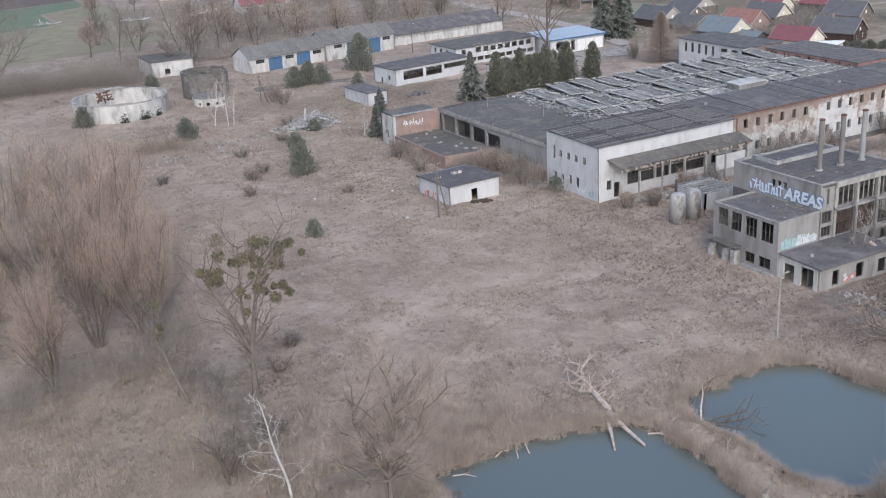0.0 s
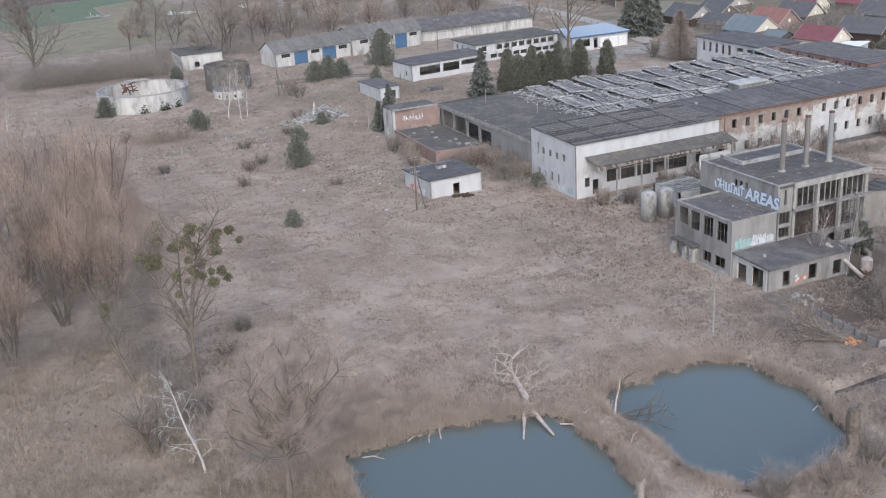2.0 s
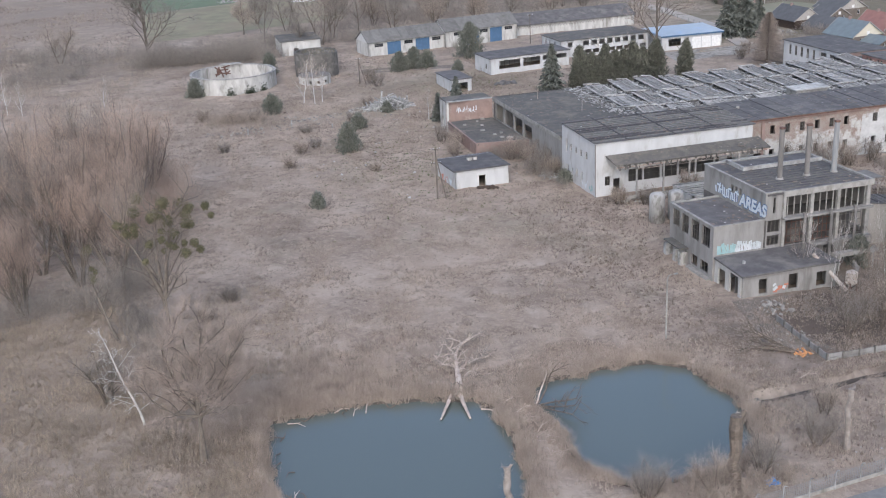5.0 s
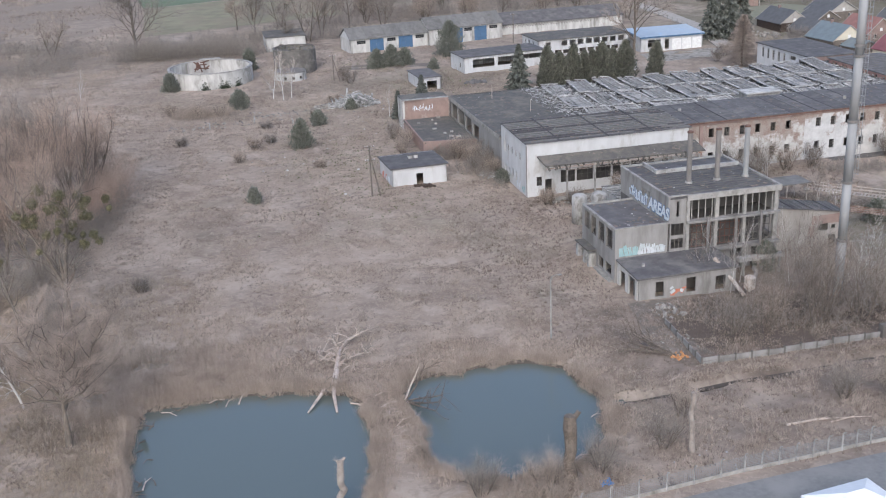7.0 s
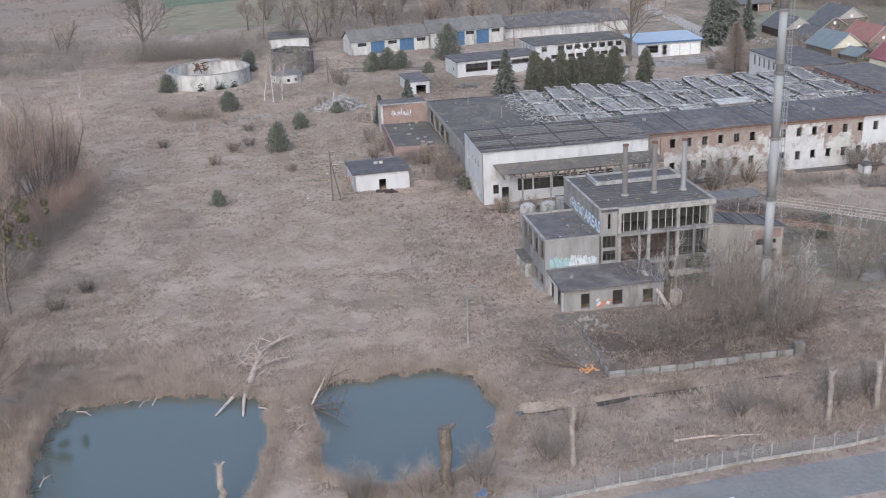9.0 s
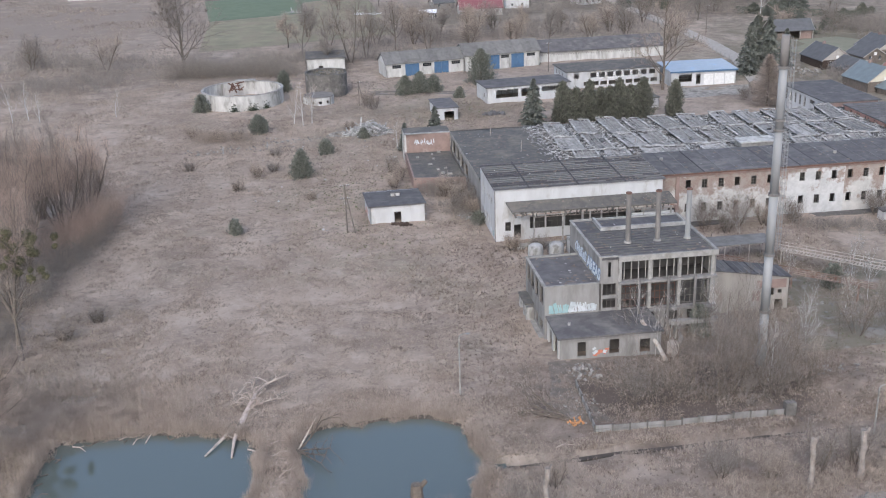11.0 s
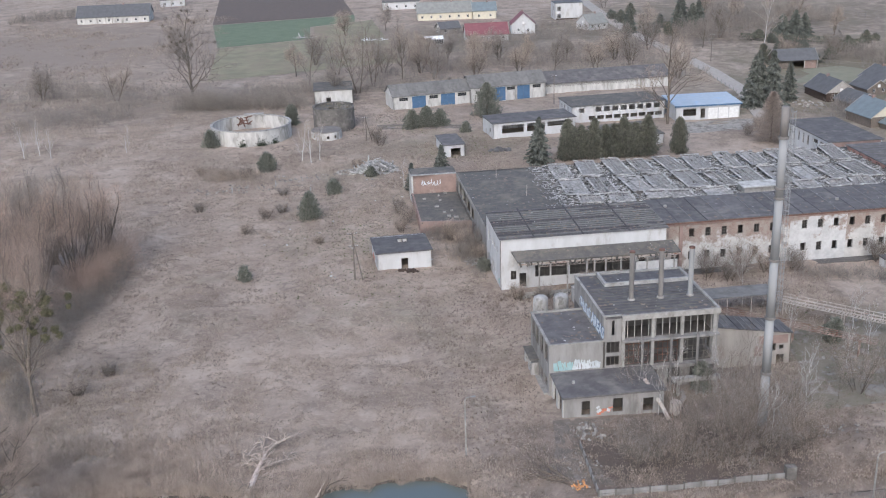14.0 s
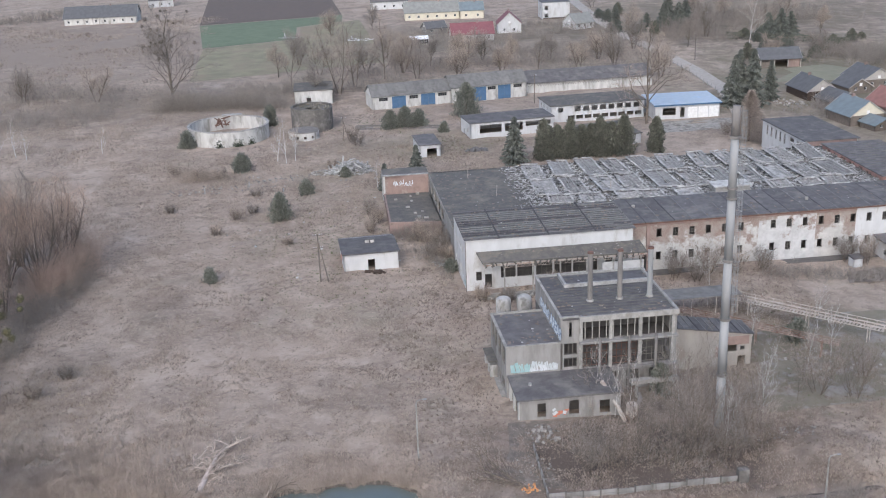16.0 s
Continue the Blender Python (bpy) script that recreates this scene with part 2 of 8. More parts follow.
SILO = mat("mottled_dark_concrete", (0.17, 0.157, 0.145), (0.11, 0.102, 0.094), 0.7, 0.95, (0.23, 0.215, 0.2), 0.5, 0.54, 0.66, 0.4, 3.0)
DARKWEED = mat("dark_dead_weeds", (0.228, 0.187, 0.157), (0.172, 0.139, 0.117), 0.6, 1.0, bump=0, island=0.2)
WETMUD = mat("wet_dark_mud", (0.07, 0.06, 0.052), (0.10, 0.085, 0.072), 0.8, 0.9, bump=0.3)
GREYWOOD = mat("weathered_grey_wood", (0.33, 0.29, 0.262), (0.22, 0.19, 0.17), 1.2, 0.92, bump=0.3)
FLUE = mat("sooty_flue", (0.215, 0.2, 0.19), (0.155, 0.145, 0.137), 1.0, 0.85, bump=0.1, stretch=(1, 1, 0.3))
BARK = mat("grey_brown_bark", (0.17, 0.14, 0.115), (0.11, 0.09, 0.075), 2.5, 0.95, bump=0.4, bscale=12)
PALEBARK = mat("pale_birch_bark", (0.60, 0.58, 0.56), (0.47, 0.45, 0.43), 2.0, 0.85, (0.12, 0.11, 0.10), 1.5, 0.6, 0.7, 0.2)
GREYBARK = mat("dull_grey_bark", (0.185, 0.157, 0.133), (0.128, 0.108, 0.092), 1.5, 0.95, bump=0.3, bscale=10)
LIGHTBARK = mat("light_tan_bark", (0.29, 0.25, 0.215), (0.20, 0.168, 0.142), 1.5, 0.95, bump=0.3, bscale=10)
DEADWOOD = mat("bleached_dead_wood", (0.58, 0.49, 0.43), (0.42, 0.345, 0.30), 1.2, 0.9, (0.30, 0.24, 0.205), 0.9, 0.56, 0.68, 0.3)
TWIG = mat("grey_brown_twigs", (0.29, 0.256, 0.228), (0.22, 0.196, 0.175), 0.8, 0.95, bump=0, island=0.25)
REDTWIG = mat("reddish_willow_twigs", (0.44, 0.325, 0.265), (0.355, 0.28, 0.235), 0.12, 0.95, bump=0, island=0.25)
POPTWIG = mat("brown_fine_twigs", (0.40, 0.33, 0.287), (0.32, 0.264, 0.23), 0.5, 0.95, bump=0, island=0.25)
TANTWIG = mat("tan_twigs", (0.39, 0.325, 0.275), (0.30, 0.25, 0.213), 0.5, 0.95, bump=0, island=0.25)
LARCH = mat("larch_brown_twigs", (0.34, 0.283, 0.245), (0.265, 0.22, 0.192), 0.8, 0.95, bump=0, island=0.25)
FIRG = mat("dark_fir_needles", (0.16, 0.166, 0.146), (0.12, 0.126, 0.11), 1.5, 0.9, bump=0, island=0.35)
THUJA = mat("thuja_foliage", (0.165, 0.165, 0.132), (0.122, 0.122, 0.1), 1.2, 0.9, bump=0, island=0.35)
PINE = mat("pine_needles", (0.205, 0.21, 0.18), (0.15, 0.155, 0.13), 1.2, 0.9, bump=0, island=0.35)
MISTLE = mat("mistletoe_leaves", (0.17, 0.155, 0.09), (0.115, 0.106, 0.062), 1.5, 0.85, bump=0, island=0.3)
IVY = mat("ivy_leaves", (0.055, 0.068, 0.045), (0.035, 0.045, 0.03), 1.2, 0.8, bump=0, island=0.3)
PALEYARD = mat("cracked_pale_concrete", (0.37, 0.345, 0.315), (0.25, 0.232, 0.21), 0.9, 0.95, (0.17, 0.158, 0.14), 0.5, 0.5, 0.62, 0.3, 3.0)
MUD = mat("bare_ground", (0.20, 0.172, 0.15), (0.14, 0.12, 0.103), 0.7, 1.0, (0.27, 0.24, 0.215), 0.4, 0.52, 0.68, 0.5, 3.0)
MOSS = mat("mossy_yard", (0.165, 0.152, 0.115), (0.21, 0.185, 0.15), 0.5, 1.0, (0.26, 0.245, 0.225), 0.25, 0.52, 0.62, 0.4, 3.0)
LAWN = mat("garden_lawn", (0.205, 0.205, 0.145), (0.24, 0.225, 0.17), 0.4, 1.0, bump=0.1)
CROP = mat("winter_crop", (0.152, 0.186, 0.125), (0.13, 0.162, 0.108), 0.25, 1.0, bump=0.1)
MEADOW = mat("pale_meadow", (0.26, 0.24, 0.165), (0.20, 0.185, 0.13), 0.15, 1.0, (0.24, 0.20, 0.15), 0.03, 0.5, 0.65, 0.2)
PLOUGH = mat("ploughed_soil", (0.15, 0.12, 0.105), (0.11, 0.09, 0.08), 0.3, 1.0, bump=0.3, stretch=(1, 6, 1))
ASPH = mat("asphalt", (0.225, 0.222, 0.22), (0.185, 0.183, 0.182), 1.5, 0.9, (0.25, 0.245, 0.24), 0.15, 0.5, 0.7, 0.1)
GRAVEL = mat("gravel_road", (0.40, 0.365, 0.33), (0.33, 0.30, 0.27), 0.8, 1.0, bump=0.2)
RUBBLE = mat("rubble", (0.33, 0.31, 0.285), (0.21, 0.195, 0.178), 1.5, 0.95, bump=0.3, island=0.35)
ORANGE = mat("fresh_cut_orange_wood", (0.62, 0.30, 0.13), (0.48, 0.25, 0.12), 2.0, 0.8, island=0.2)
TARP = mat("blue_plastic", (0.10, 0.28, 0.62), (0.08, 0.22, 0.5), 2.0, 0.5, island=0.2)
TENT = mat("white_canvas", (0.84, 0.85, 0.87), (0.78, 0.79, 0.81), 1.0, 0.6, bump=0.03)
CREAM = mat("cream_plaster", (0.62, 0.57, 0.46), (0.54, 0.50, 0.41), 0.6, 0.9)
BROWNW = mat("dark_brown_boards", (0.075, 0.055, 0.045), (0.055, 0.04, 0.033), 1.0, 0.85, stretch=(1, 1, 4))
TIMBER = mat("weathered_timber", (0.19, 0.16, 0.138), (0.13, 0.11, 0.095), 0.9, 0.9, stretch=(4, 4, 1))
PALETIMBER = mat("pale_weathered_timber", (0.44, 0.415, 0.385), (0.34, 0.315, 0.29), 1.2, 0.9, stretch=(4, 4, 1))
R_SLATE = mat("slate_grey_roof", (0.125, 0.125, 0.13), (0.10, 0.10, 0.105), 0.6, 0.75, bump=0.2)
R_BLUEGREY = mat("blue_grey_sheet_roof", (0.18, 0.212, 0.228), (0.15, 0.178, 0.192), 0.6, 0.55, bump=0.1)
R_RED = mat("red_tile_roof", (0.29, 0.15, 0.13), (0.235, 0.125, 0.11), 0.6, 0.8, bump=0.2)
R_MAROON = mat("maroon_sheet_roof", (0.22, 0.09, 0.10), (0.18, 0.075, 0.085), 0.6, 0.7, bump=0.1)
R_GREY = mat("old_grey_roof", (0.25, 0.25, 0.235), (0.20, 0.20, 0.19), 0.6, 0.85, bump=0.2)
G_BLUE = mat("pale_blue_spray_paint", (0.55, 0.61, 0.67), (0.62, 0.655, 0.69), 1.2, 0.7, bump=0)
G_DARK = mat("dark_blue_spray_paint", (0.10, 0.16, 0.28), (0.14, 0.20, 0.32), 1.2, 0.7, bump=0)
G_TEAL = mat("teal_spray_paint", (0.22, 0.36, 0.37), (0.32, 0.44, 0.45), 0.9, 0.7, bump=0)
G_WHITE = mat("white_spray_paint", (0.56, 0.58, 0.60), (0.40, 0.43, 0.45), 1.2, 0.7, bump=0)
G_RED = mat("red_spray_paint", (0.46, 0.15, 0.10), (0.52, 0.22, 0.15), 1.2, 0.7, bump=0)

WATER = bpy.data.materials.new("pond_water")
WATER.use_nodes = True
_p = WATER.node_tree.nodes["Principled BSDF"]
_p.inputs["Base Color"].default_value = (0.106, 0.124, 0.113, 1)
_p.inputs["Roughness"].default_value, _p.inputs["IOR"].default_value = 0.02, 1.85
_n = WATER.node_tree.nodes.new("ShaderNodeTexNoise")
_n.inputs["Scale"].default_value, _n.inputs["Detail"].default_value = 0.35, 4
_g = WATER.node_tree.nodes.new("ShaderNodeNewGeometry")
_b = WATER.node_tree.nodes.new("ShaderNodeBump")
_b.inputs["Strength"].default_value, _b.inputs["Distance"].default_value = 0.02, 0.1
WATER.node_tree.links.new(_g.outputs["Position"], _n.inputs["Vector"])
WATER.node_tree.links.new(_n.outputs["Fac"], _b.inputs["Height"])
WATER.node_tree.links.new(_b.outputs[0], _p.inputs["Normal"])
GLASS = bpy.data.materials.new("window_glass")
GLASS.use_nodes = True
_p = GLASS.node_tree.nodes["Principled BSDF"]
_p.inputs["Base Color"].default_value = (0.02, 0.025, 0.03, 1)
_p.inputs["Roughness"].default_value = 0.08

# ---- building tools ----
def top(name, label, category, group="", kind="", m=None):
    ob = new(name)
    ob.empty_display_size = 0.2
    if m is not None:
        ob.matrix_world = m
    return tagged(ob, label, category, group, kind)


def mesh_of(name, bm):
    me = bpy.data.meshes.new(name)
    bm.to_mesh(me)
    bm.free()
    return me


SPLIT = ("wall", "annex_wall", "floor_slab", "parapet", "roof_curb", "loading_dock", "roof", "curb")


def loose(bm):
    """The bmesh parted into its separate pieces."""
    bm.verts.index_update()
    tag, out = {}, []
    for v in bm.verts:
        if v in tag:
            continue
        stack, tag[v] = [v], len(out)
        while stack:
            for e in stack.pop().link_edges:
                for o in e.verts:
                    if o not in tag:
                        tag[o] = tag[v]
                        stack.append(o)
        out.append(bmesh.new())
    twin = {v: out[tag[v]].verts.new(v.co) for v in bm.verts}
    for f in bm.faces:
        out[tag[f.verts[0]]].faces.new([twin[v] for v in f.verts])
    bm.free()
    return out


def part(name, bm, material, parent, label="", kind=""):
    """Links a bmesh (or a mesh) as one mesh object under a thing or a part."""
    if name in SPLIT and isinstance(bm, bmesh.types.BMesh):
        pieces = loose(bm)
        for q in pieces[1:]:
            part(name, mesh_of(name, q), material, parent, label, kind)
        bm = pieces[0]
    me = mesh_of(name, bm) if isinstance(bm, bmesh.types.BMesh) else bm
    if not me.materials:
        me.materials.append(material)
    ob = new(name, me)
    ob.parent = parent
    return tagged(ob, label, kind=kind)


def soup(name, verts, faces, material):
    me = bpy.data.meshes.new(name)
    me.from_pydata([tuple(v) for v in verts], [], faces)
    me.materials.append(material)
    return me


def box(bm, x0, y0, z0, x1, y1, z1):
    v = [bm.verts.new((x, y, z)) for z in (z0, z1) for x, y in ((x0, y0), (x1, y0), (x1, y1), (x0, y1))]
    for f in ((3, 2, 1, 0), (4, 5, 6, 7), (0, 1, 5, 4), (1, 2, 6, 5), (2, 3, 7, 6), (3, 0, 4, 7)):
        bm.faces.new([v[i] for i in f])
    return v


def boxes(*rows):
    bm = bmesh.new()
    for r in rows:
        box(bm, *r)
    return bm


def beam(bm, a, b, w, h=None):
    """A bar of rectangular section from a to b."""
    a, b, h = Vector(a), Vector(b), h or w
    d = (b - a).normalized()
    s = d.cross(Vector((0, 0, 1)))
    s = s.normalized() if s.length > 0.01 else Vector((1, 0, 0))
    u = s.cross(d)
    v = [bm.verts.new(p + s * i * w / 2 + u * j * h / 2) for p in (a, b) for i, j in ((-1, -1), (1, -1), (1, 1), (-1, 1))]
    for f in ((0, 1, 2, 3), (7, 6, 5, 4), (0, 4, 5, 1), (1, 5, 6, 2), (2, 6, 7, 3), (3, 7, 4, 0)):
        bm.faces.new([v[i] for i in f])


def beam_bm(a, b, w, h=None):
    bm = bmesh.new()
    beam(bm, a, b, w, h)
    return bm


def tube(bm, pts, radii, sides=8, cap=True):
    """A tapered tube through the points."""
    rings = []
    for i, p in enumerate(pts):
        p = Vector(p)
        d = (Vector(pts[min(i + 1, len(pts) - 1)]) - Vector(pts[max(i - 1, 0)])).normalized()
        s = d.cross(Vector((0.3, 0.9, 0.1))).normalized()
        u = s.cross(d)
        rings.append([bm.verts.new(p + (s * math.cos(a) + u * math.sin(a)) * radii[i])
                      for a in (2 * math.pi * k / sides for k in range(sides))])
    for r, q in zip(rings, rings[1:]):
        for k in range(sides):
            bm.faces.new((r[k], q[k], q[(k + 1) % sides], r[(k + 1) % sides]))
    if cap:
        bm.faces.new(rings[0])
        bm.faces.new(rings[-1][::-1])


def wall(bm, a, b, z0, z1, th, ops=()):
    """A wall whose outer face runs from a to b (its inside on the left), with openings (u0, u1, v0, v1)."""
    a, b = Vector(a), Vector(b)
    ln = (b - a).length
    d = (b - a) / ln
    n = Vector((-d.y, d.x)) * th
    us = sorted({0.0, ln, *[round(min(max(u, 0), ln), 4) for o in ops for u in o[:2]]})
    vs = sorted({z0, z1, *[round(min(max(v, z0), z1), 4) for o in ops for v in o[2:]]})
    seen = {}

    def solid(i, j):
        if not (0 <= i < len(us) - 1 and 0 <= j < len(vs) - 1):
            return False
        u, v = (us[i] + us[i + 1]) / 2, (vs[j] + vs[j + 1]) / 2
        return not any(o[0] < u < o[1] and o[2] < v < o[3] for o in ops)

    def vert(i, j, k):
        if (i, j, k) not in seen:
            p = a + d * us[i] + n * k
            seen[i, j, k] = bm.verts.new((p.x, p.y, vs[j]))
        return seen[i, j, k]

    for i in range(len(us) - 1):
        for j in range(len(vs) - 1):
            if not solid(i, j):
                continue
            q = ((i, j), (i + 1, j), (i + 1, j + 1), (i, j + 1))
            bm.faces.new([vert(*c, 0) for c in q])
            bm.faces.new([vert(*c, 1) for c in q[::-1]])
            for (c, e, di, dj) in ((q[0], q[1], 0, -1), (q[1], q[2], 1, 0), (q[2], q[3], 0, 1), (q[3], q[0], -1, 0)):
                if not solid(i + di, j + dj):
                    bm.faces.new((vert(*e, 0), vert(*c, 0), vert(*c, 1), vert(*e, 1)))


def slab(bm, a, d, n, u0, u1, z0, z1, th):
    q = [a + d * u0, a + d * u1, a + d * u1 + n * th, a + d * u0 + n * th]
    v = [bm.verts.new((p.x, p.y, z)) for z in (z0, z1) for p in q]
    for f in ((3, 2, 1, 0), (4, 5, 6, 7), (0, 1, 5, 4), (1, 2, 6, 5), (2, 3, 7, 6), (3, 0, 4, 7)):
        bm.faces.new([v[i] for i in f])


def casement(parent, a, b, o, th=0.06, cols=2, rows=2, material=None, pane=False):
    """A window frame with its bars set into the opening o of the wall from a to b."""
    a, b = Vector(a), Vector(b)
    d = (b - a).normalized()
    n = Vector((-d.y, d.x))
    u0, u1, v0, v1 = o
    bm = bmesh.new()
    s = a + n * 0.12
    w = 0.07
    for i in range(cols + 1):
        u = u0 + (u1 - u0 - w) * i / cols
        slab(bm, s, d, n, u, u + w, v0, v1, th)
    for j in range(rows + 1):
        v = v0 + (v1 - v0 - w) * j / rows
        slab(bm, s - n * 0.003, d, n, u0, u1, v, v + w, th)
    fr = part("window_frame", bm, material or FRAME, parent)
    if pane:
        bm = bmesh.new()
        slab(bm, s + n * 0.02, d, n, u0 + 0.02, u1 - 0.02, v0 + 0.02, v1 - 0.02, 0.012)
        part("pane", bm, GLASS, fr)
    return fr


def gz(x, y):
    """Lie of the land."""
    return float(np.interp(y, (-200, 60, 90, 140, 240, 310, 700, 3000), (0.5, 0.5, 0.8, 1.8, 2.8, 3.6, 7, 14)))


def inside(poly, x, y):
    c = False
    for (x0, y0), (x1, y1) in zip(poly, poly[1:] + poly[:1]):
        if (y0 > y) != (y1 > y) and x < (x1 - x0) * (y - y0) / (y1 - y0) + x0:
            c = not c
    return c


def to_edge(poly, x, y):
    best = 1e9
    for (x0, y0), (x1, y1) in zip(poly, poly[1:] + poly[:1]):
        dx, dy = x1 - x0, y1 - y0
        t = max(0, min(1, ((x - x0) * dx + (y - y0) * dy) / (dx * dx + dy * dy)))
        best = min(best, math.hypot(x - x0 - t * dx, y - y0 - t * dy))
    return best

# ---- ground, ponds, roads ----
POND_A = [(44.6, 80.0), (48.5, 80.6), (53, 81.0), (57, 80.4), (61, 79.6), (64.2, 78.8), (68.9, 76.8), (70.6, 73.6), (70.0, 70.5), (70.6, 67), (69.6, 63.5), (69.2, 59),
          (67, 52), (64, 47.5), (52, 47), (45, 52), (43.4, 60), (43, 67), (43.4, 73)]
POND_B = [(75.6, 72.4), (76.2, 76.0), (80.1, 78.4), (83.6, 77.9), (86.9, 78.7), (93.3, 78.2), (97.4, 75.0), (97.6, 70.5), (98.8, 66.4), (98.6, 64.2), (97, 61.5), (95.4, 56.6),
          (93.2, 53.8), (89.2, 52.2), (83, 51.9), (78.4, 53.0), (76.4, 56.5), (75.6, 61), (76.5, 67.2)]
DITCH = [(98.9, 64.6), (103, 64.1), (109, 64.5), (116.3, 65.1), (124, 65.1), (140, 65.6), (160, 65.8)]
ROAD = [(40, 34.6), (90, 38.6), (110, 40.1), (122, 40.7), (134, 41.0), (200, 44)]


def near_line(line, x, y):
    best = 1e9
    for (x0, y0), (x1, y1) in zip(line, line[1:]):
        dx, dy = x1 - x0, y1 - y0
        t = max(0, min(1, ((x - x0) * dx + (y - y0) * dy) / (dx * dx + dy * dy)))
        best = min(best, math.hypot(x - x0 - t * dx, y - y0 - t * dy))
    return best


def pond_depth(x, y):
    """Positive inside a pond, by the metres to its edge."""
    best = -1e9
    for poly in (POND_A, POND_B):
        e = to_edge(poly, x, y)
        best = max(best, e if inside(poly, x, y) else -e)
    return best


def land(x, y):
    z = gz(x, y)
    far = min(1.0, max(0.0, (y - 20) / 40)) * min(1.0, max(0.0, (380 - y) / 60))
    z += (noise.noise((x * 0.05, y * 0.05, 0)) * 0.35 + noise.noise((x * 0.25, y * 0.25, 3)) * 0.16 + noise.noise((x * 0.42, y * 0.6, 11)) * 0.2) * far
    if 38 < x < 104 and 40 < y < 88:
        d = pond_depth(x, y)
        d += noise.noise((x * 0.5, y * 0.5, 7)) * 0.5
        if d > -2:
            z = min(z, max(-1.0, 0.45 - (d + 0.6) * 0.9))
    if 95 < x < 162 and 58 < y < 70:
        e = near_line(DITCH, x, y) + noise.noise((x * 0.4, y * 0.4, 9)) * 0.25
        if e < 1.2:
            z -= (1.2 - e) * 1.25
    if 138 < x < 168 and 62 < y < 86:
        r = math.hypot((x - 152.6) / 10.5, (y - 73.6) / 8)
        if r < 1:
            z += (1 - r * r) ** 1.1 * 2.1 * (1 + 0.25 * noise.noise((x * 0.4, y * 0.4, 2)))
    if 60 < x and 20 < y < 60:
        e = near_line(ROAD, x, y)
        if e < 8:
            z = z + (0.5 - z) * min(1, (8 - e) / 3)
    return z


def steps(lo, a, b, hi, fine):
    mid = list(np.arange(a, b + 0.01, fine))
    out, s, v = [], fine, b
    while v < hi:
        s *= 1.25
        v += s
        out.append(v)
    pre, s, v = [], fine, a
    while v > lo:
        s *= 1.25
        v -= s
        pre.append(v)
    return pre[::-1] + mid + out


xs, ys = steps(-2500, -10, 180, 2500, 1.1), steps(-600, 40, 300, 4500, 1.1)
gv = [(x, y, land(x, y)) for y in ys for x in xs]
nx = len(xs)
gf = [(j * nx + i, j * nx + i + 1, (j + 1) * nx + i + 1, (j + 1) * nx + i) for j in range(len(ys) - 1) for i in range(nx - 1)]
gm = soup("ground", gv, gf, FIELD)
gm.polygons.foreach_set("use_smooth", [True] * len(gm.polygons))
ground = tagged(new("ground", gm), "wide field of dry pale winter grass with trampled darker patches", "ground", kind="structure")

for k, poly in enumerate((POND_A, POND_B)):
    x0, x1 = min(p[0] for p in poly) - 2.5, max(p[0] for p in poly) + 2.5
    y0, y1 = min(p[1] for p in poly) - 2, max(p[1] for p in poly) + 2.5
    if k:
        x0 = 72.6
    else:
        x1 = 72.5
    bm = bmesh.new()
    bmesh.ops.create_grid(bm, x_segments=8, y_segments=8, size=0.5)
    bmesh.ops.transform(bm, matrix=Matrix.Translation(((x0 + x1) / 2, (y0 + y1) / 2, 0)) @ Matrix.Diagonal((x1 - x0, y1 - y0, 1, 1)), verts=bm.verts)
    w = new("water", mesh_of("water", bm))
    w.data.materials.append(WATER)
    tagged(w, "still dark blue-grey pond water with a reedy edge", "pond", kind="structure")


def strip(name, line, width, z, material, label, category, sub=6, follow=None):
    """A road laid along a line."""
    pts = []
    for p, q in zip(line, line[1:]):
        pts += [Vector(p).lerp(Vector(q), k / sub) for k in range(sub)]
    pts.append(Vector(line[-1]))
    vs, fs = [], []
    for i, p in enumerate(pts):
        d = (pts[min(i + 1, len(pts) - 1)] - pts[max(i - 1, 0)]).normalized()
        n = Vector((-d.y, d.x))
        for k in (-1, -0.96, 0.96, 1):
            q = p + n * width / 2 * k
            zz = (follow(q.x, q.y) if follow else 0) + (z if abs(k) < 1 else z - 0.5)
            vs.append((q.x, q.y, zz))
    for i in range(len(pts) - 1):
        for k in range(3):
            fs.append((i * 4 + k, i * 4 + k + 1, i * 4 + k + 5, i * 4 + k + 4)[::-1])
    ob = new(name, soup(name, vs, fs, material))
    return tagged(ob, label, category, kind="structure")


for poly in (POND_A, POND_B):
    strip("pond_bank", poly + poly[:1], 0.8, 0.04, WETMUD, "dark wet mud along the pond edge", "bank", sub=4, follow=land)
# mud strip whose dark colour holds both the wet and the ditch's shadow
strip("ditch", DITCH, 0.8, -0.72, WETMUD, "narrow wet ditch draining the pond, its shadow painted into the dark mud", "ditch", sub=4, follow=gz)
strip("road", ROAD, 7.0, 0.62, ASPH, "grey asphalt road with worn pale edges", "road")
strip("road", [(219, 262), (225, 285), (228.3, 300), (231, 337), (231.2, 376), (229.6, 418), (230.5, 466), (236, 535), (246, 640), (252, 800)], 6.0, 0.25, GRAVEL, "pale gravel lane running past the yards", "road", follow=gz)


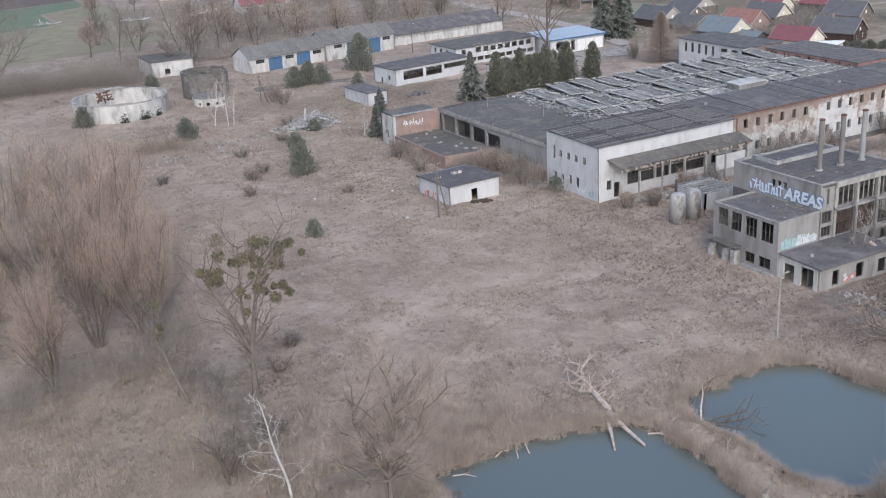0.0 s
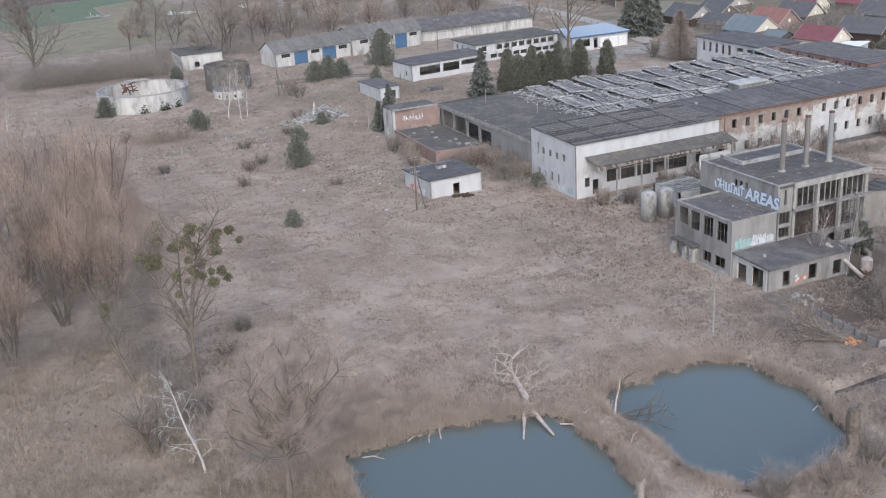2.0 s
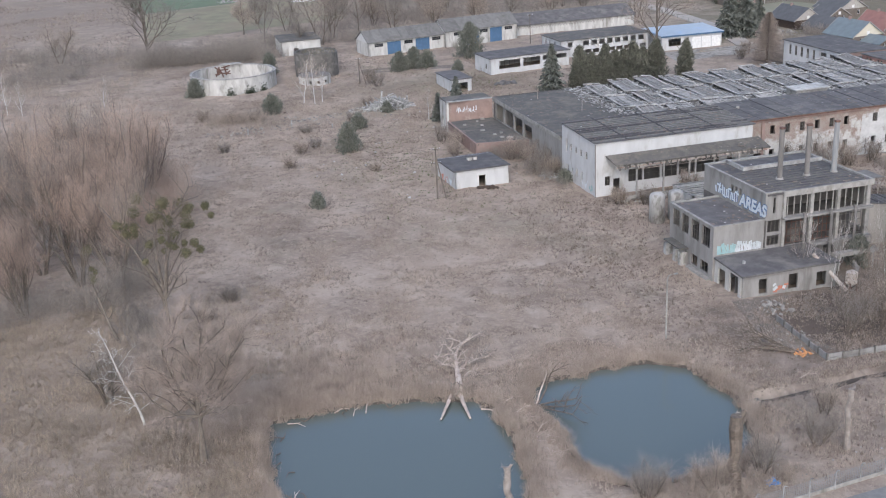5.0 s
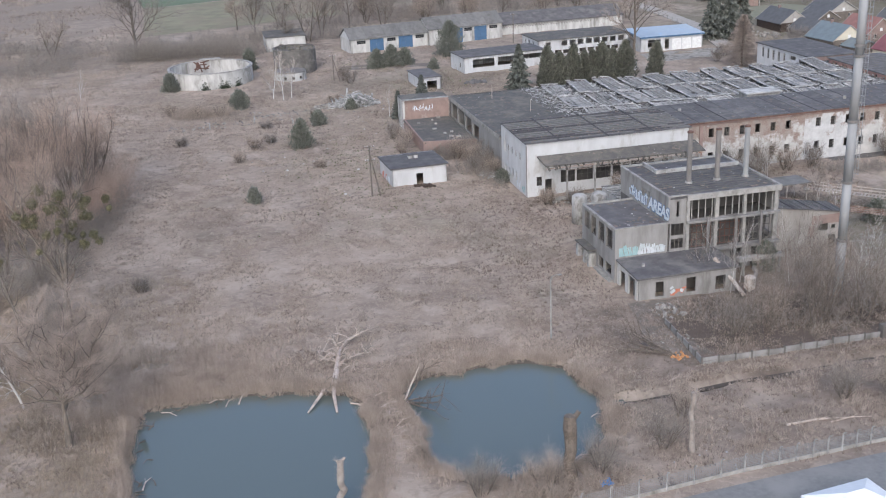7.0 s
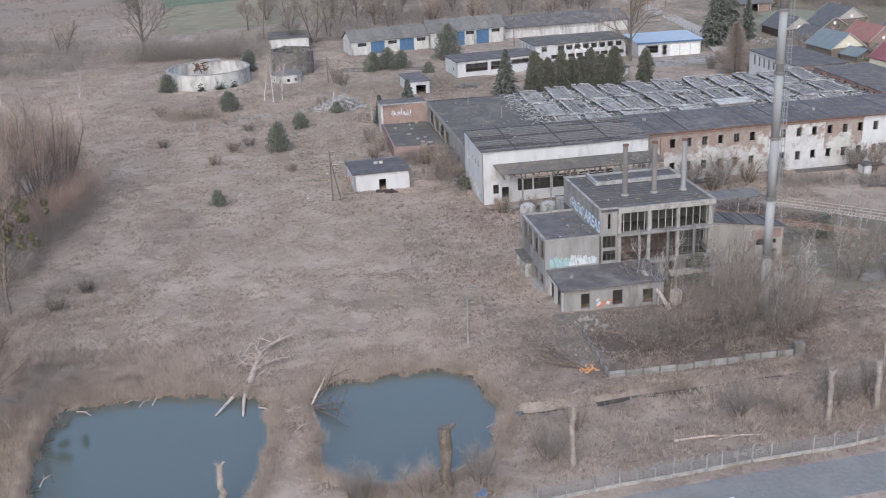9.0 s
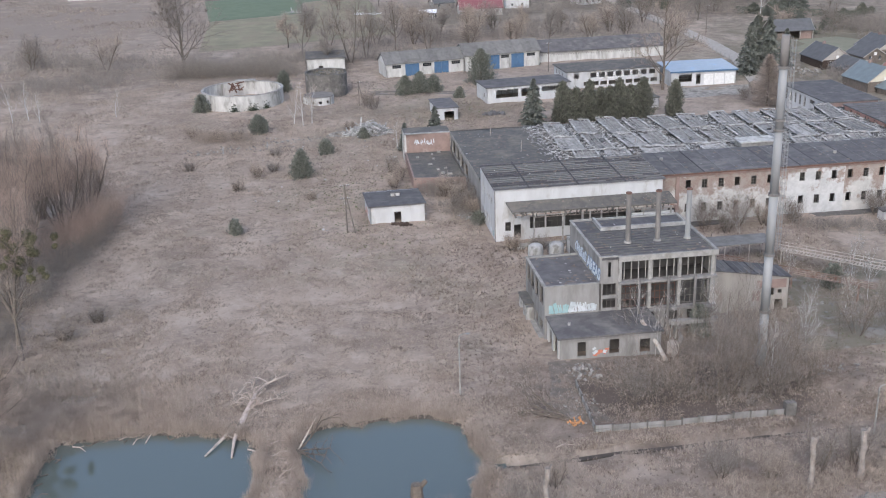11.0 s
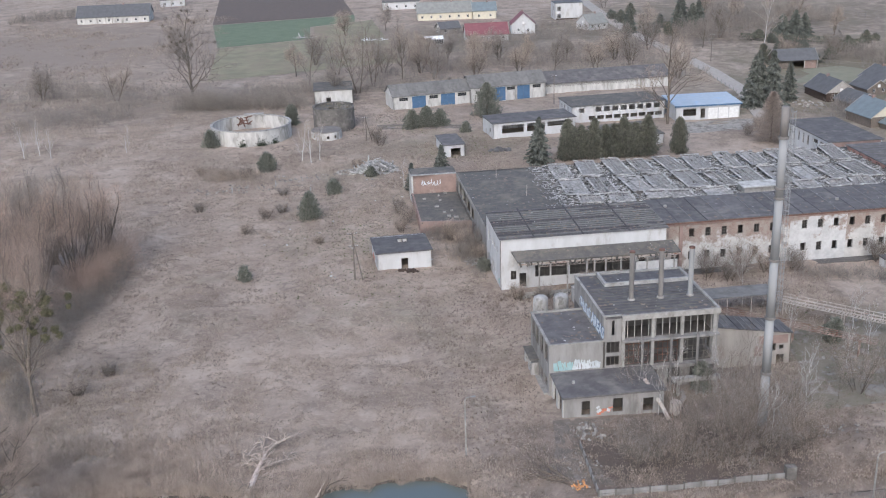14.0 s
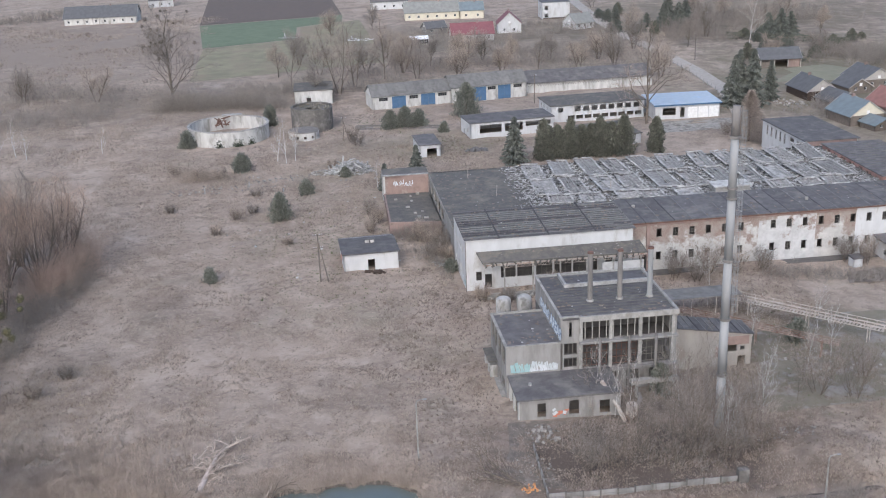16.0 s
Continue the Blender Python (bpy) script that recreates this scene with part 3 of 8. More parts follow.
def patch(name, poly, material, label, lift=0.06, cell=4.0):
    """A stretch of other ground, laid over the field."""
    x0, x1 = min(p[0] for p in poly), max(p[0] for p in poly)
    y0, y1 = min(p[1] for p in poly), max(p[1] for p in poly)
    bm = bmesh.new()
    vs = [bm.verts.new((x, y, 0)) for x, y in poly]
    bm.faces.new(vs)
    for ax, lo, hi in (((1, 0, 0), x0, x1), ((0, 1, 0), y0, y1)):
        k = lo + cell
        while k < hi:
            co = (k, 0, 0) if ax[0] else (0, k, 0)
            bmesh.ops.bisect_plane(bm, geom=bm.verts[:] + bm.edges[:] + bm.faces[:], plane_co=co, plane_no=ax)
            k += cell
    for v in bm.verts:
        v.co.z = land(v.co.x, v.co.y) + lift
    for f in bm.faces:
        if f.normal.z < 0:
            f.normal_flip()
    ob = new(name, mesh_of(name, bm))
    ob.data.materials.append(material)
    return tagged(ob, label, "ground", kind="structure")


patch("crop_field", [(41, 452), (83, 465), (83.7, 504), (107, 516), (108, 541), (84, 536), (34, 527)], CROP, "strip of bright green winter crop", 0.1, 20)
patch("ploughed_field", [(33.8, 528.5), (84, 537.5), (108, 542.5), (106, 591), (104, 650), (30, 660)], PLOUGH, "dark ploughed soil beyond the crop", 0.1, 25)
patch("meadow", [(42, 372), (120, 392), (116, 520), (108.5, 514.5), (85.5, 503), (85, 463.5), (41.4, 450.4)], MEADOW, "pale yellowish meadow behind the trees", 0.1, 20)

# ---- the long factory building ----
factory = top("factory_building", "long derelict factory with white and bare-brick walls and dark felt roofs", "factory building")
X0, XW, XB, XE = 114.3, 147.0, 194.0, 226.0
YF, YB, YM, YR = 141.5, 144.3, 157.6, 199.0
ZW, ZH = 12.0, 9.8
Z0 = 1.2

# white end block
side_ops = [(157.6 - y - w / 2, 157.6 - y + w / 2, v0, v1) for y, w, v0, v1 in (
    (155.2, 0.8, 7.3, 9.9), (153.1, 0.9, 8.0, 9.3), (150.6, 0.9, 8.0, 9.3), (148.2, 0.9, 8.0, 9.3), (145.7, 0.9, 8.0, 9.4),
    (154.9, 1.1, 2.3, 4.8), (152.6, 0.9, 3.4, 4.7), (150.1, 0.9, 3.3, 5.1), (147.9, 1.0, 2.9, 5.1))]
bm = bmesh.new()
wall(bm, (X0, YM), (X0, YF), Z0, ZW + 0.1, 0.4, side_ops)
part("wall", bm, WHITE, factory, "white plastered gable wall with small square windows")
for o in side_ops[1:5]:
    casement(factory, (X0, YM), (X0, YF), o, cols=2, rows=2)
front_ops = [(1.9, 3.0, 3.7, 5.5), (3.6, 5.0, 2.0, 4.9), (6.7, 9.6, 3.9, 6.3), (9.9, 13.2, 3.9, 6.4), (13.6, 16.8, 3.9, 6.5), (17.2, 20.6, 3.9, 6.6),
             (20.9, 25.7, 3.9, 6.8), (27.3, 28.7, 4.2, 6.3), (29.2, 30.4, 3.0, 5.6)]
bm = bmesh.new()
wall(bm, (X0 + 0.4, YF), (XW, YF), Z0, ZW, 0.4, [(o[0] - 0.4, o[1] - 0.4, o[2], o[3]) for o in front_ops])
part("wall", bm, WHITE, factory, "white plastered front wall above a ruined loading bay")
for o, c in ((front_ops[2], 3), (front_ops[3], 3), (front_ops[4], 3), (front_ops[5], 3), (front_ops[6], 4), (front_ops[0], 2)):
    casement(factory, (X0, YF), (XW, YF), o, cols=c, rows=2, material=FRAME)
bm = boxes((XW - 0.4, YF + 0.4, Z0, XW, YB + 0.4, ZW))
part("wall", bm, REDBRICK, factory, "red brick return wall")
# plaster cornice and the downpipe at the corner
part("downpipe", boxes((X0 - 0.12, YF - 0.12, 1.6, X0 + 0.0, YF, 11.8)), FRAME, factory, "dark rainwater pipe")

# brick wing
ops = []
for k, x in enumerate(np.arange(153.2, 194, 3.35)):
    ops.append((x - XW - 0.55, x - XW + 0.55, 8.7, 10.5))
    ops.append((x - XW - 0.55, x - XW + 0.55, 3.9, 5.7))
ops = [o for o in ops if not o[0] < 173.6 - XW < o[1] and not o[0] < 185.6 - XW < o[1]]
ops.append((2.2, 3.6, 2.2, 5.2))
bm = bmesh.new()
wall(bm, (XW, YB), (173.6, YB), Z0, ZW, 0.5, ops)
part("wall", bm, BRICK, factory, "brick wall with large patches of fallen plaster")
for a, b, m in ((173.6, 185.6, BRICKW), (185.6, XB, BRICK)):
    bm = bmesh.new()
    wall(bm, (a, YB), (b, YB), Z0, ZW, 0.5, [(o[0] + XW - a, o[1] + XW - a, o[2], o[3]) for o in ops if a < o[0] + XW < b])
    part("wall", bm, m, factory, "partly plastered brick wall")
for o in ops[:-1]:
    if random.random() < 0.75:
        casement(factory, (XW, YB), (XB, YB), o, cols=2, rows=3)
part("cornice", boxes((XW, YB - 0.22, 11.3, XB, YB - 0.003, 11.75)), REDBRICK, factory, "red brick cornice")
for x in (XW + 0.15, 150.6):
    part("brick_pier", boxes((x, YB - 0.32, Z0, x + 0.7, YB - 0.004, 11.3)), REDBRICK, factory, "red brick pier")
ops = [(x - XB - 0.55, x - XB + 0.55, v, v + 1.8) for x in np.arange(196.8, 225, 3.35) for v in (3.9, 8.7)]
bm = bmesh.new()
wall(bm, (XB, YB), (XE, YB), Z0, ZW, 0.5, ops)
part("wall", bm, WHITE, factory, "white plastered wall of the wing")
for o in ops:
    casement(factory, (XB, YB), (XE, YB), o, cols=2, rows=3)
bm = bmesh.new()
wall(bm, (XE, YB), (XE, YR), Z0, ZH, 0.5)
part("wall", bm, REDBRICK, factory)
bm = bmesh.new()
wall(bm, (XE, YR), (X0, YR), Z0, ZH, 0.5)
part("wall", bm, GREYPL, factory)
# inner wall between the two-storey front and the hall, floor slabs coloured as shade to keep the inside dark
part("wall", boxes((X0 + 0.4, YM - 0.4, Z0, XE - 0.5, YM, ZW)), GREYPL, factory)
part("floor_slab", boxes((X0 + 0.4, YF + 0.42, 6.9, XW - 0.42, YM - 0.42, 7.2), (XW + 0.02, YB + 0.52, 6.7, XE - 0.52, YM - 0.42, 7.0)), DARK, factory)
part("floor_slab", boxes((X0 + 0.42, YF + 0.42, 1.3, XE - 0.52, YR - 0.52, 1.9)), DARK, factory, "floor coloured dark for the shade indoors")

# added dark panels behind the window openings; their colour stands for indoor shade
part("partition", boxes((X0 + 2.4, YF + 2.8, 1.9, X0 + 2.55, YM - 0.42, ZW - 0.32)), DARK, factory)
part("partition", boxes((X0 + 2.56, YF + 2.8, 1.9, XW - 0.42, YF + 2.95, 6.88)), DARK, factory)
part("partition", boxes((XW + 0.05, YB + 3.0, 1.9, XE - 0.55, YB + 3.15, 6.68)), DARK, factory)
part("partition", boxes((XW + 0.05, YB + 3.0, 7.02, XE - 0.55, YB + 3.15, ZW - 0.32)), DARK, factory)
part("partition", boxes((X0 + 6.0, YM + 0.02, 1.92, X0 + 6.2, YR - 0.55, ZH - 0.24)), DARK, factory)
# spray paint at the foot of the gable wall
random.seed(21)
for m_, n_, y_, lab in ((G_TEAL, 7, 143.6, "teal spray-painted letters"), (G_BLUE, 6, 146.6, "pale blue spray-painted scrawl")):
    bm = bmesh.new()
    for k in range(n_):
        y = y_ + random.uniform(-1.2, 1.2)
        z = 2.2 + random.uniform(0, 0.7)
        beam(bm, (X0 - 0.012 - k * 0.002, y, z), (X0 - 0.012 - k * 0.002, y + random.uniform(-0.7, 0.7), z + random.uniform(0.4, 1.2)), 0.01, 0.22)
    part("painted_mark", bm, m_, factory, lab, kind="stuff")

# left wall of the hall with its open bays
ops = [(199.0 - y1, 199.0 - y0, v0, v1) for y0, y1, v0, v1 in (
    (192.6, 197.6, 5.0, 8.6), (186.2, 191.8, 5.0, 8.5), (180.2, 185.4, 4.8, 8.2), (174.4, 179.4, 4.8, 7.8),
    (167.0, 167.9, 3.8, 5.5), (164.2, 165.1, 3.8, 5.5), (170.2, 171.0, 4.2, 5.3))]
bm = bmesh.new()
wall(bm, (X0, YR), (X0, YM), Z0, ZH - 0.25, 0.4, ops)
part("wall", bm, GREYPL, factory, "grey rendered hall wall with open bays")

# roofs: the front strip, laid in long sheets
ROOF_S = []
for k in range(15):
    y0 = YF - 0.35 + k * 1.1
    y1 = y0 + 1.16
    z = ZW + 0.02 + k * 0.035 + random.uniform(0, 0.03)
    x = X0 - 0.3
    while x < XW + 0.4:
        x2 = min(x + random.choice((8.0, 11.0, 14.0)), XW + 0.5)
        bm = boxes((x, y0, z, x2 - 0.03, y1, z + 0.10))
        bm.verts.ensure_lookup_table()
        for v in bm.verts:
            if v.co.y > y0 + 0.5:
                v.co.z -= 0.02
        part("roof_sheet", bm, FELT, factory)
        if k:
            part("roof_seam", boxes((x - 0.02, y0 - 0.02, z + 0.03, x2 - 0.03, y0 + random.uniform(0.1, 0.3), z + 0.19)), random.choice((PALESEAM, PALESEAM, BATTEN)), factory)
        x = x2
part("roof", boxes((X0 + 0.02, YF + 0.02, ZW - 0.3, XW, YM + 0.1, ZW + 0.0)), FELT, factory, "dark felt roof")
for x in (120.6, 130.2, 139.4):
    bm = boxes((x, YF - 0.36, ZW + 0.1, x + 0.3, YM + 0.5, ZW + 0.24))
    for v in bm.verts:
        v.co.z += (v.co.y - YF) * 0.033
    part("roof_seam", bm, BATTEN, factory)
x = XW + 0.5
while x < XE:
    x2 = min(x + random.uniform(2.6, 4.2), XE + 0.3)
    z = ZW + random.uniform(0.02, 0.07)
    bm = boxes((x, YB - 0.5, z, x2 - 0.05, YM + 0.5, z + 0.12))
    for v in bm.verts:
        v.co.z += (v.co.y - YB) * 0.035
    part("roof_sheet", bm, FELT, factory)
    bm = boxes((x - 0.12, YB - 0.52, z + 0.06, x + 0.06, YM + 0.4, z + 0.17))
    for v in bm.verts:
        v.co.z += (v.co.y - YB) * 0.035
    part("roof_seam", bm, random.choice((PALESEAM, BATTEN, PALESEAM)), factory)
    x = x2
part("roof", boxes((XW + 0.01, YB + 0.02, ZW - 0.3, XE, YM, ZW)), FELT, factory)
part("gutter", boxes((XW + 0.1, YB - 0.62, ZW - 0.22, XE, YB - 0.5, ZW + 0.02)), RUST, factory, "rusty red-brown gutter")
for x, y in ((150.5, 153), (186, 150), (206, 149)):
    bm = bmesh.new()
    tube(bm, [(x, y, ZW), (x, y, ZW + 0.9)], [0.35, 0.35], 10)
    part("roof_vent", bm, CONC, factory, "pale concrete roof vent")

# hall roof
part("roof", boxes((X0 - 0.25, YM + 0.003, ZH - 0.22, XE, YR + 0.3, ZH)), FELT2, factory, "flat mossy felt roof of the hall")
part("fascia", boxes((X0 - 0.3, YM + 0.5, ZH - 0.85, X0 - 0.05, YR + 0.3, ZH - 0.02)), CONC, factory, "crumbling concrete fascia")

# loading bay awning
bm = bmesh.new()
vs = [bm.verts.new(p) for p in ((116.3, YF - 0.02, 9.3), (148.3, YF - 0.02, 9.3), (148.9, YF - 3.4, 8.0), (116.9, YF - 3.4, 8.25))]
vt = [bm.verts.new(v.co + Vector((0, 0, 0.22))) for v in vs]
bm.faces.new(vs)
bm.faces.new(vt[::-1])
for i in range(4):
    bm.faces.new((vs[i], vt[i], vt[(i + 1) % 4], vs[(i + 1) % 4]))
bmesh.ops.recalc_face_normals(bm, faces=bm.faces)
awning = part("awning", bm, FELT2, factory, "sagging mossy awning over the loading bay")
rg = random.Random(35)
for k in range(26):
    x = 117.2 + k * 1.2 + rg.uniform(-0.3, 0.3)
    q = rg.uniform(0.25, 0.9)
    bm = beam_bm((x, YF - 3.3, 8.3 + rg.uniform(-0.05, 0.1)), (x + rg.uniform(-0.5, 0.5), YF - 3.5 - 0.2 * q, 8.2 - q), 0.04, rg.uniform(0.3, 0.9))
    part("torn_strip", bm, FELT2, factory, "torn felt hanging from the awning")
for x in (121.0, 126.5, 131.8, 137.0, 142.2, 147.6):
    part("awning_post", boxes((x, YF - 3.3, 1.4, x + 0.26, YF - 3.04, 8.1)), CONC, factory, "concrete awning post")
part("awning_beam", boxes((117.0, YF - 3.35, 7.7, 148.8, YF - 3.1, 7.96)), PALESTEEL, factory)
bm = bmesh.new()
for k in range(26):
    x = 121 + k * 1.05
    beam(bm, (x, YF - 3.2, 7.66), (x + 0.52, YF - 3.2, 7.15), 0.05)
    beam(bm, (x + 0.52, YF - 3.2, 7.15), (x + 1.05, YF - 3.2, 7.66), 0.05)
beam(bm, (121, YF - 3.2, 7.15), (148.4, YF - 3.2, 7.15), 0.06)
part("truss", bm, PALESTEEL, factory, "light steel lattice under the awning")
bm = bmesh.new()
wall(bm, (130.5, YF - 2.6), (148.5, YF - 2.6), 1.4, 3.6, 0.3)
wall(bm, (117.5, YF - 4.5), (130, YF - 4.5), 1.2, 2.6, 0.3)
part("loading_dock", bm, CONC, factory, "cracked concrete loading dock")
part("low_wall", boxes((140.2, YF - 2.9, 3.6, 148.4, YF - 2.65, 6.5)), BRICKW, factory, "white panel wall with brick patches")

# raised skylight panels on the hall roof, their sheets torn open
def skylight(x, y, w, d, sunk=0.0):
    """A long rooflight whose glazing is gone: rails, bare ribs and torn grey sheeting, sagging and half buried."""
    sk = top("skylight", "collapsed long rooflight with bleached bare ribs over torn grey sheeting", "skylight", "skylights on the hall roof", m=pose(x, y, ZH - sunk, random.uniform(-1.2, 1.2), random.uniform(-2.5, 2.5), random.uniform(-4, 4)))
    h0, h1 = random.uniform(0.35, 0.6), random.uniform(0.8, 1.25)
    nx_, ny_ = 4, 9
    sag = random.uniform(0.15, 0.5)

    def lift(u, v):
        return h0 + (h1 - h0) * v - sag * math.sin(3.14 * u) * math.sin(3.14 * v)

    bm = bmesh.new()
    g = [[bm.verts.new((-w / 2 + w * i / nx_ + random.uniform(-0.15, 0.15), -d / 2 + d * j / ny_ + random.uniform(-0.25, 0.25),
                        lift(i / nx_, j / ny_) - 0.18 + random.uniform(-0.12, 0.08))) for i in range(nx_ + 1)] for j in range(ny_ + 1)]
    for j in range(ny_):
        for i in range(nx_):
            if random.random() > 0.05:
                bm.faces.new((g[j][i], g[j][i + 1], g[j + 1][i + 1], g[j + 1][i]))
    part("sheet", bm, SLATP, sk, "mottled torn grey sheeting")
    n = 5
    for k in range(n + 1):
        if 0 < k < n and random.random() < 0.3:
            continue
        u = k / n
        a, b = (0.0, 1.0) if random.random() < 0.6 else (random.uniform(0, 0.3), random.uniform(0.65, 1.0))
        xo = -w / 2 + w * u + random.uniform(-0.08, 0.08)
        ends = [a + (b - a) * q / 3 for q in range(4)]
        bm = bmesh.new()
        for p, q in zip(ends, ends[1:]):
            beam(bm, (xo + random.uniform(-0.06, 0.06), -d / 2 + d * p, lift(u, p) + random.uniform(-0.05, 0.08)), (xo + random.uniform(-0.06, 0.06), -d / 2 + d * q, lift(u, q) + random.uniform(-0.05, 0.08)), 0.42 if k in (0, n) else random.uniform(0.12, 0.22), 0.14)
        part("rib", bm, SLAT if k in (0, n) else RIB, sk)
    for v in (0.0, 1.0):
        bm = bmesh.new()
        for q in range(4):
            if random.random() < 0.08:
                continue
            beam(bm, (-w / 2 + w * q / 4, -d / 2 + d * v + random.uniform(-0.12, 0.12), lift(q / 4, v) + random.uniform(-0.04, 0.12)), (-w / 2 + w * (q + 1) / 4, -d / 2 + d * v + random.uniform(-0.12, 0.12), lift((q + 1) / 4, v) + random.uniform(-0.04, 0.12)), 0.42, 0.2)
        part("rail", bm, SLAT, sk, "bleached cracked end rail", kind="stuff")
    part("curb", boxes((-w / 2 + 0.15, -d / 2 + 0.1, -0.05, w / 2 - 0.15, -d / 2 + 0.25, h0 - 0.1), (-w / 2 + 0.15, d / 2 - 0.25, -0.05, w / 2 - 0.15, d / 2 - 0.1, h1 - 0.15)), FELT, sk)


for c in range(11):
    skylight(137.6 + c * 6.85 + random.uniform(-0.5, 0.5), 192.2 + random.uniform(-0.4, 0.4), random.uniform(3.9, 4.7), random.uniform(10.8, 12.0))
for c in range(11):
    skylight(138.0 + c * 6.75 + random.uniform(-0.6, 0.6), 178.0 + random.uniform(-0.4, 0.4), random.uniform(4.0, 4.9), random.uniform(10.8, 12.0), random.uniform(0.0, 0.15))
for c in range(10):
    x = 139.6 + c * 6.9 + random.uniform(-0.8, 0.8)
    if not 168 < x < 184:
        skylight(x, 168.4 + random.uniform(-0.4, 0.4), random.uniform(4.2, 5.4), random.uniform(3.6, 5.2), random.uniform(0.05, 0.25))
# broken boards strewn between them
vs, fs = [], []
for k in range(11000):
    x, y = random.uniform(132, 212) + random.gauss(0, 1.2), random.uniform(165.6, 199)
    w, d, a = random.uniform(0.06, 0.3), random.uniform(0.2, 1.2), random.uniform(0, 3.14)
    ca, sa = math.cos(a), math.sin(a)
    z = ZH + 0.02 + random.uniform(0, 0.12)
    b = len(vs)
    for u, v in ((-d, -w), (d, -w), (d, w), (-d, w)):
        vs.append((x + (u * ca - v * sa) / 2, y + (u * sa + v * ca) / 2, z + random.uniform(0, 0.25)))
    fs.append((b, b + 1, b + 2, b + 3))
tagged(new("roof_debris", soup("roof_debris", vs, fs, SLAT)), "bleached broken boards strewn over the hall roof", "debris", kind="stuff")
slabt = top("roof_hatch", "pale concrete roof housing with a dark opening", "roof hatch")
part("body", boxes((173.2, 166.6, ZH - 0.05, 181.0, 170.4, ZH + 1.3)), CONC, slabt)
part("cap", boxes((172.8, 166.2, ZH + 1.3, 181.4, 170.8, ZH + 1.55)), TANKW, slabt, "flat pale slab")
for x, y, h in ((122.5, 192, 3.2), (126.5, 176, 2.6), (152, 175, 2.0)):
    bm = bmesh.new()
    tube(bm, [(x, y, ZH - 0.1), (x + 0.1, y, ZH + h)], [0.06, 0.05], 6)
    mast = new("roof_mast", mesh_of("roof_mast", bm))
    mast.data.materials.append(PALESTEEL)
    tagged(mast, "thin rusty pole standing on the felt roof", "pole")

# ruined brick lean-to beside the hall
ruin = top("brick_lean_to", "roofless-looking brick lean-to with a sunken felt roof and spray paint", "outbuilding")
bm = bmesh.new()
wall(bm, (103.2, 200.2), (102.6, 177), 1.8, 5.0, 0.35, [(4.2, 5.0, 2.8, 4.4), (6.6, 7.4, 3.0, 4.4), (9.8, 11.2, 3.0, 4.4), (13.0, 13.9, 3.0, 4.3), (17.6, 18.4, 2.6, 4.3)])
wall(bm, (102.6, 177), (113.9, 175.0), 1.8, 5.2, 0.35)
part("wall", bm, REDBRICK, ruin, "red brick wall with small openings")
bm = bmesh.new()
wall(bm, (114.0, 199.6), (103.2, 201.2), 1.8, 9.4, 0.4)
part("wall", bm, REDBRICK, ruin, "tall red brick end wall")
bm = bmesh.new()
wall(bm, (103.2, 206.5), (103.2, 200.2), 1.8, 9.4, 0.4, [(2.2, 3.4, 3.6, 5.6)])
wall(bm, (114.2, 206.5), (103.2, 206.5), 1.8, 9.4, 0.4)
part("wall", bm, TANKW, ruin, "pale plastered corner wall")
part("roof", boxes((103.2, 200.8, 9.2, 114.2, 206.4, 9.45)), FELT2, ruin)
part("coping", boxes((103.0, 199.6, 9.4, 114.1, 200.3, 9.6)), SLAT, ruin, "pale broken coping")
bm = boxes((102.95, 176.9, 4.7, 113.9, 199.5, 4.95))
part("roof", bm, FELT2, ruin, "sunken felt roof")
for k in range(9):
    x, y = random.uniform(105, 112), random.uniform(178, 198)
    part("roof_block", boxes((x, y, 4.94, x + random.uniform(0.4, 1.1), y + random.uniform(0.4, 0.8), 5.25)), CONC, ruin)
bm = bmesh.new()
random.seed(5)
for k in range(22):
    x = 105.6 + k * 0.22
    y = 200.83 - (x - 103.2) * 0.1481
    z = 6.9 + random.uniform(-0.3, 0.3)
    beam(bm, (x, y - 0.02, z), (x + random.uniform(-0.4, 0.4), y - 0.02, z + random.uniform(0.6, 1.3)), 0.05, 0.16)
part("painted_mark", bm, G_BLUE, ruin, "pale blue spray-painted letters", kind="stuff")

# ---- boiler house ----
bh = top("boiler_house", "gutted grey concrete boiler house of three storeys with spray paint", "industrial building")
LX0, LX1, TX1 = 113.8, 122.3, 140.7
FY, LY1, TY1 = 97.9, 111.4, 116.0
G0, ZL, ZT = 0.6, 9.5, 13.6
# low block: left wall with big windows
ops = [(LY1 - y1, LY1 - y0, v0, v1) for y0, y1, v0, v1 in (
    (98.9, 101.4, 5.9, 9.0), (102.2, 104.6, 5.9, 9.0), (105.4, 107.6, 6.0, 9.0), (108.3, 110.4, 6.2, 9.0),
    (99.2, 101.6, 1.7, 3.4), (102.4, 104.4, 1.7, 3.4), (107.6, 109.2, 0.9, 3.4))]
bm = bmesh.new()
wall(bm, (LX0, LY1), (LX0, FY), G0, ZL, 0.35, ops)
part("wall", bm, GREYPL, bh, "grey wall with tall broken windows")
for o in ops[:4]:
    casement(bh, (LX0, LY1), (LX0, FY), o, cols=3, rows=2)
for o in ops[4:6]:
    casement(bh, (LX0, LY1), (LX0, FY), o, cols=2, rows=1)
bm = bmesh.new()
wall(bm, (LX0 + 0.35, FY), (LX1, FY), G0, ZL, 0.35)
part("wall", bm, GREYPL, bh, "blank rendered wall with spray paint at its foot")
bm = bmesh.new()
wall(bm, (LX1, LY1), (LX0 + 0.35, LY1), G0, ZL, 0.35)
part("wall", bm, GREYPL, bh)
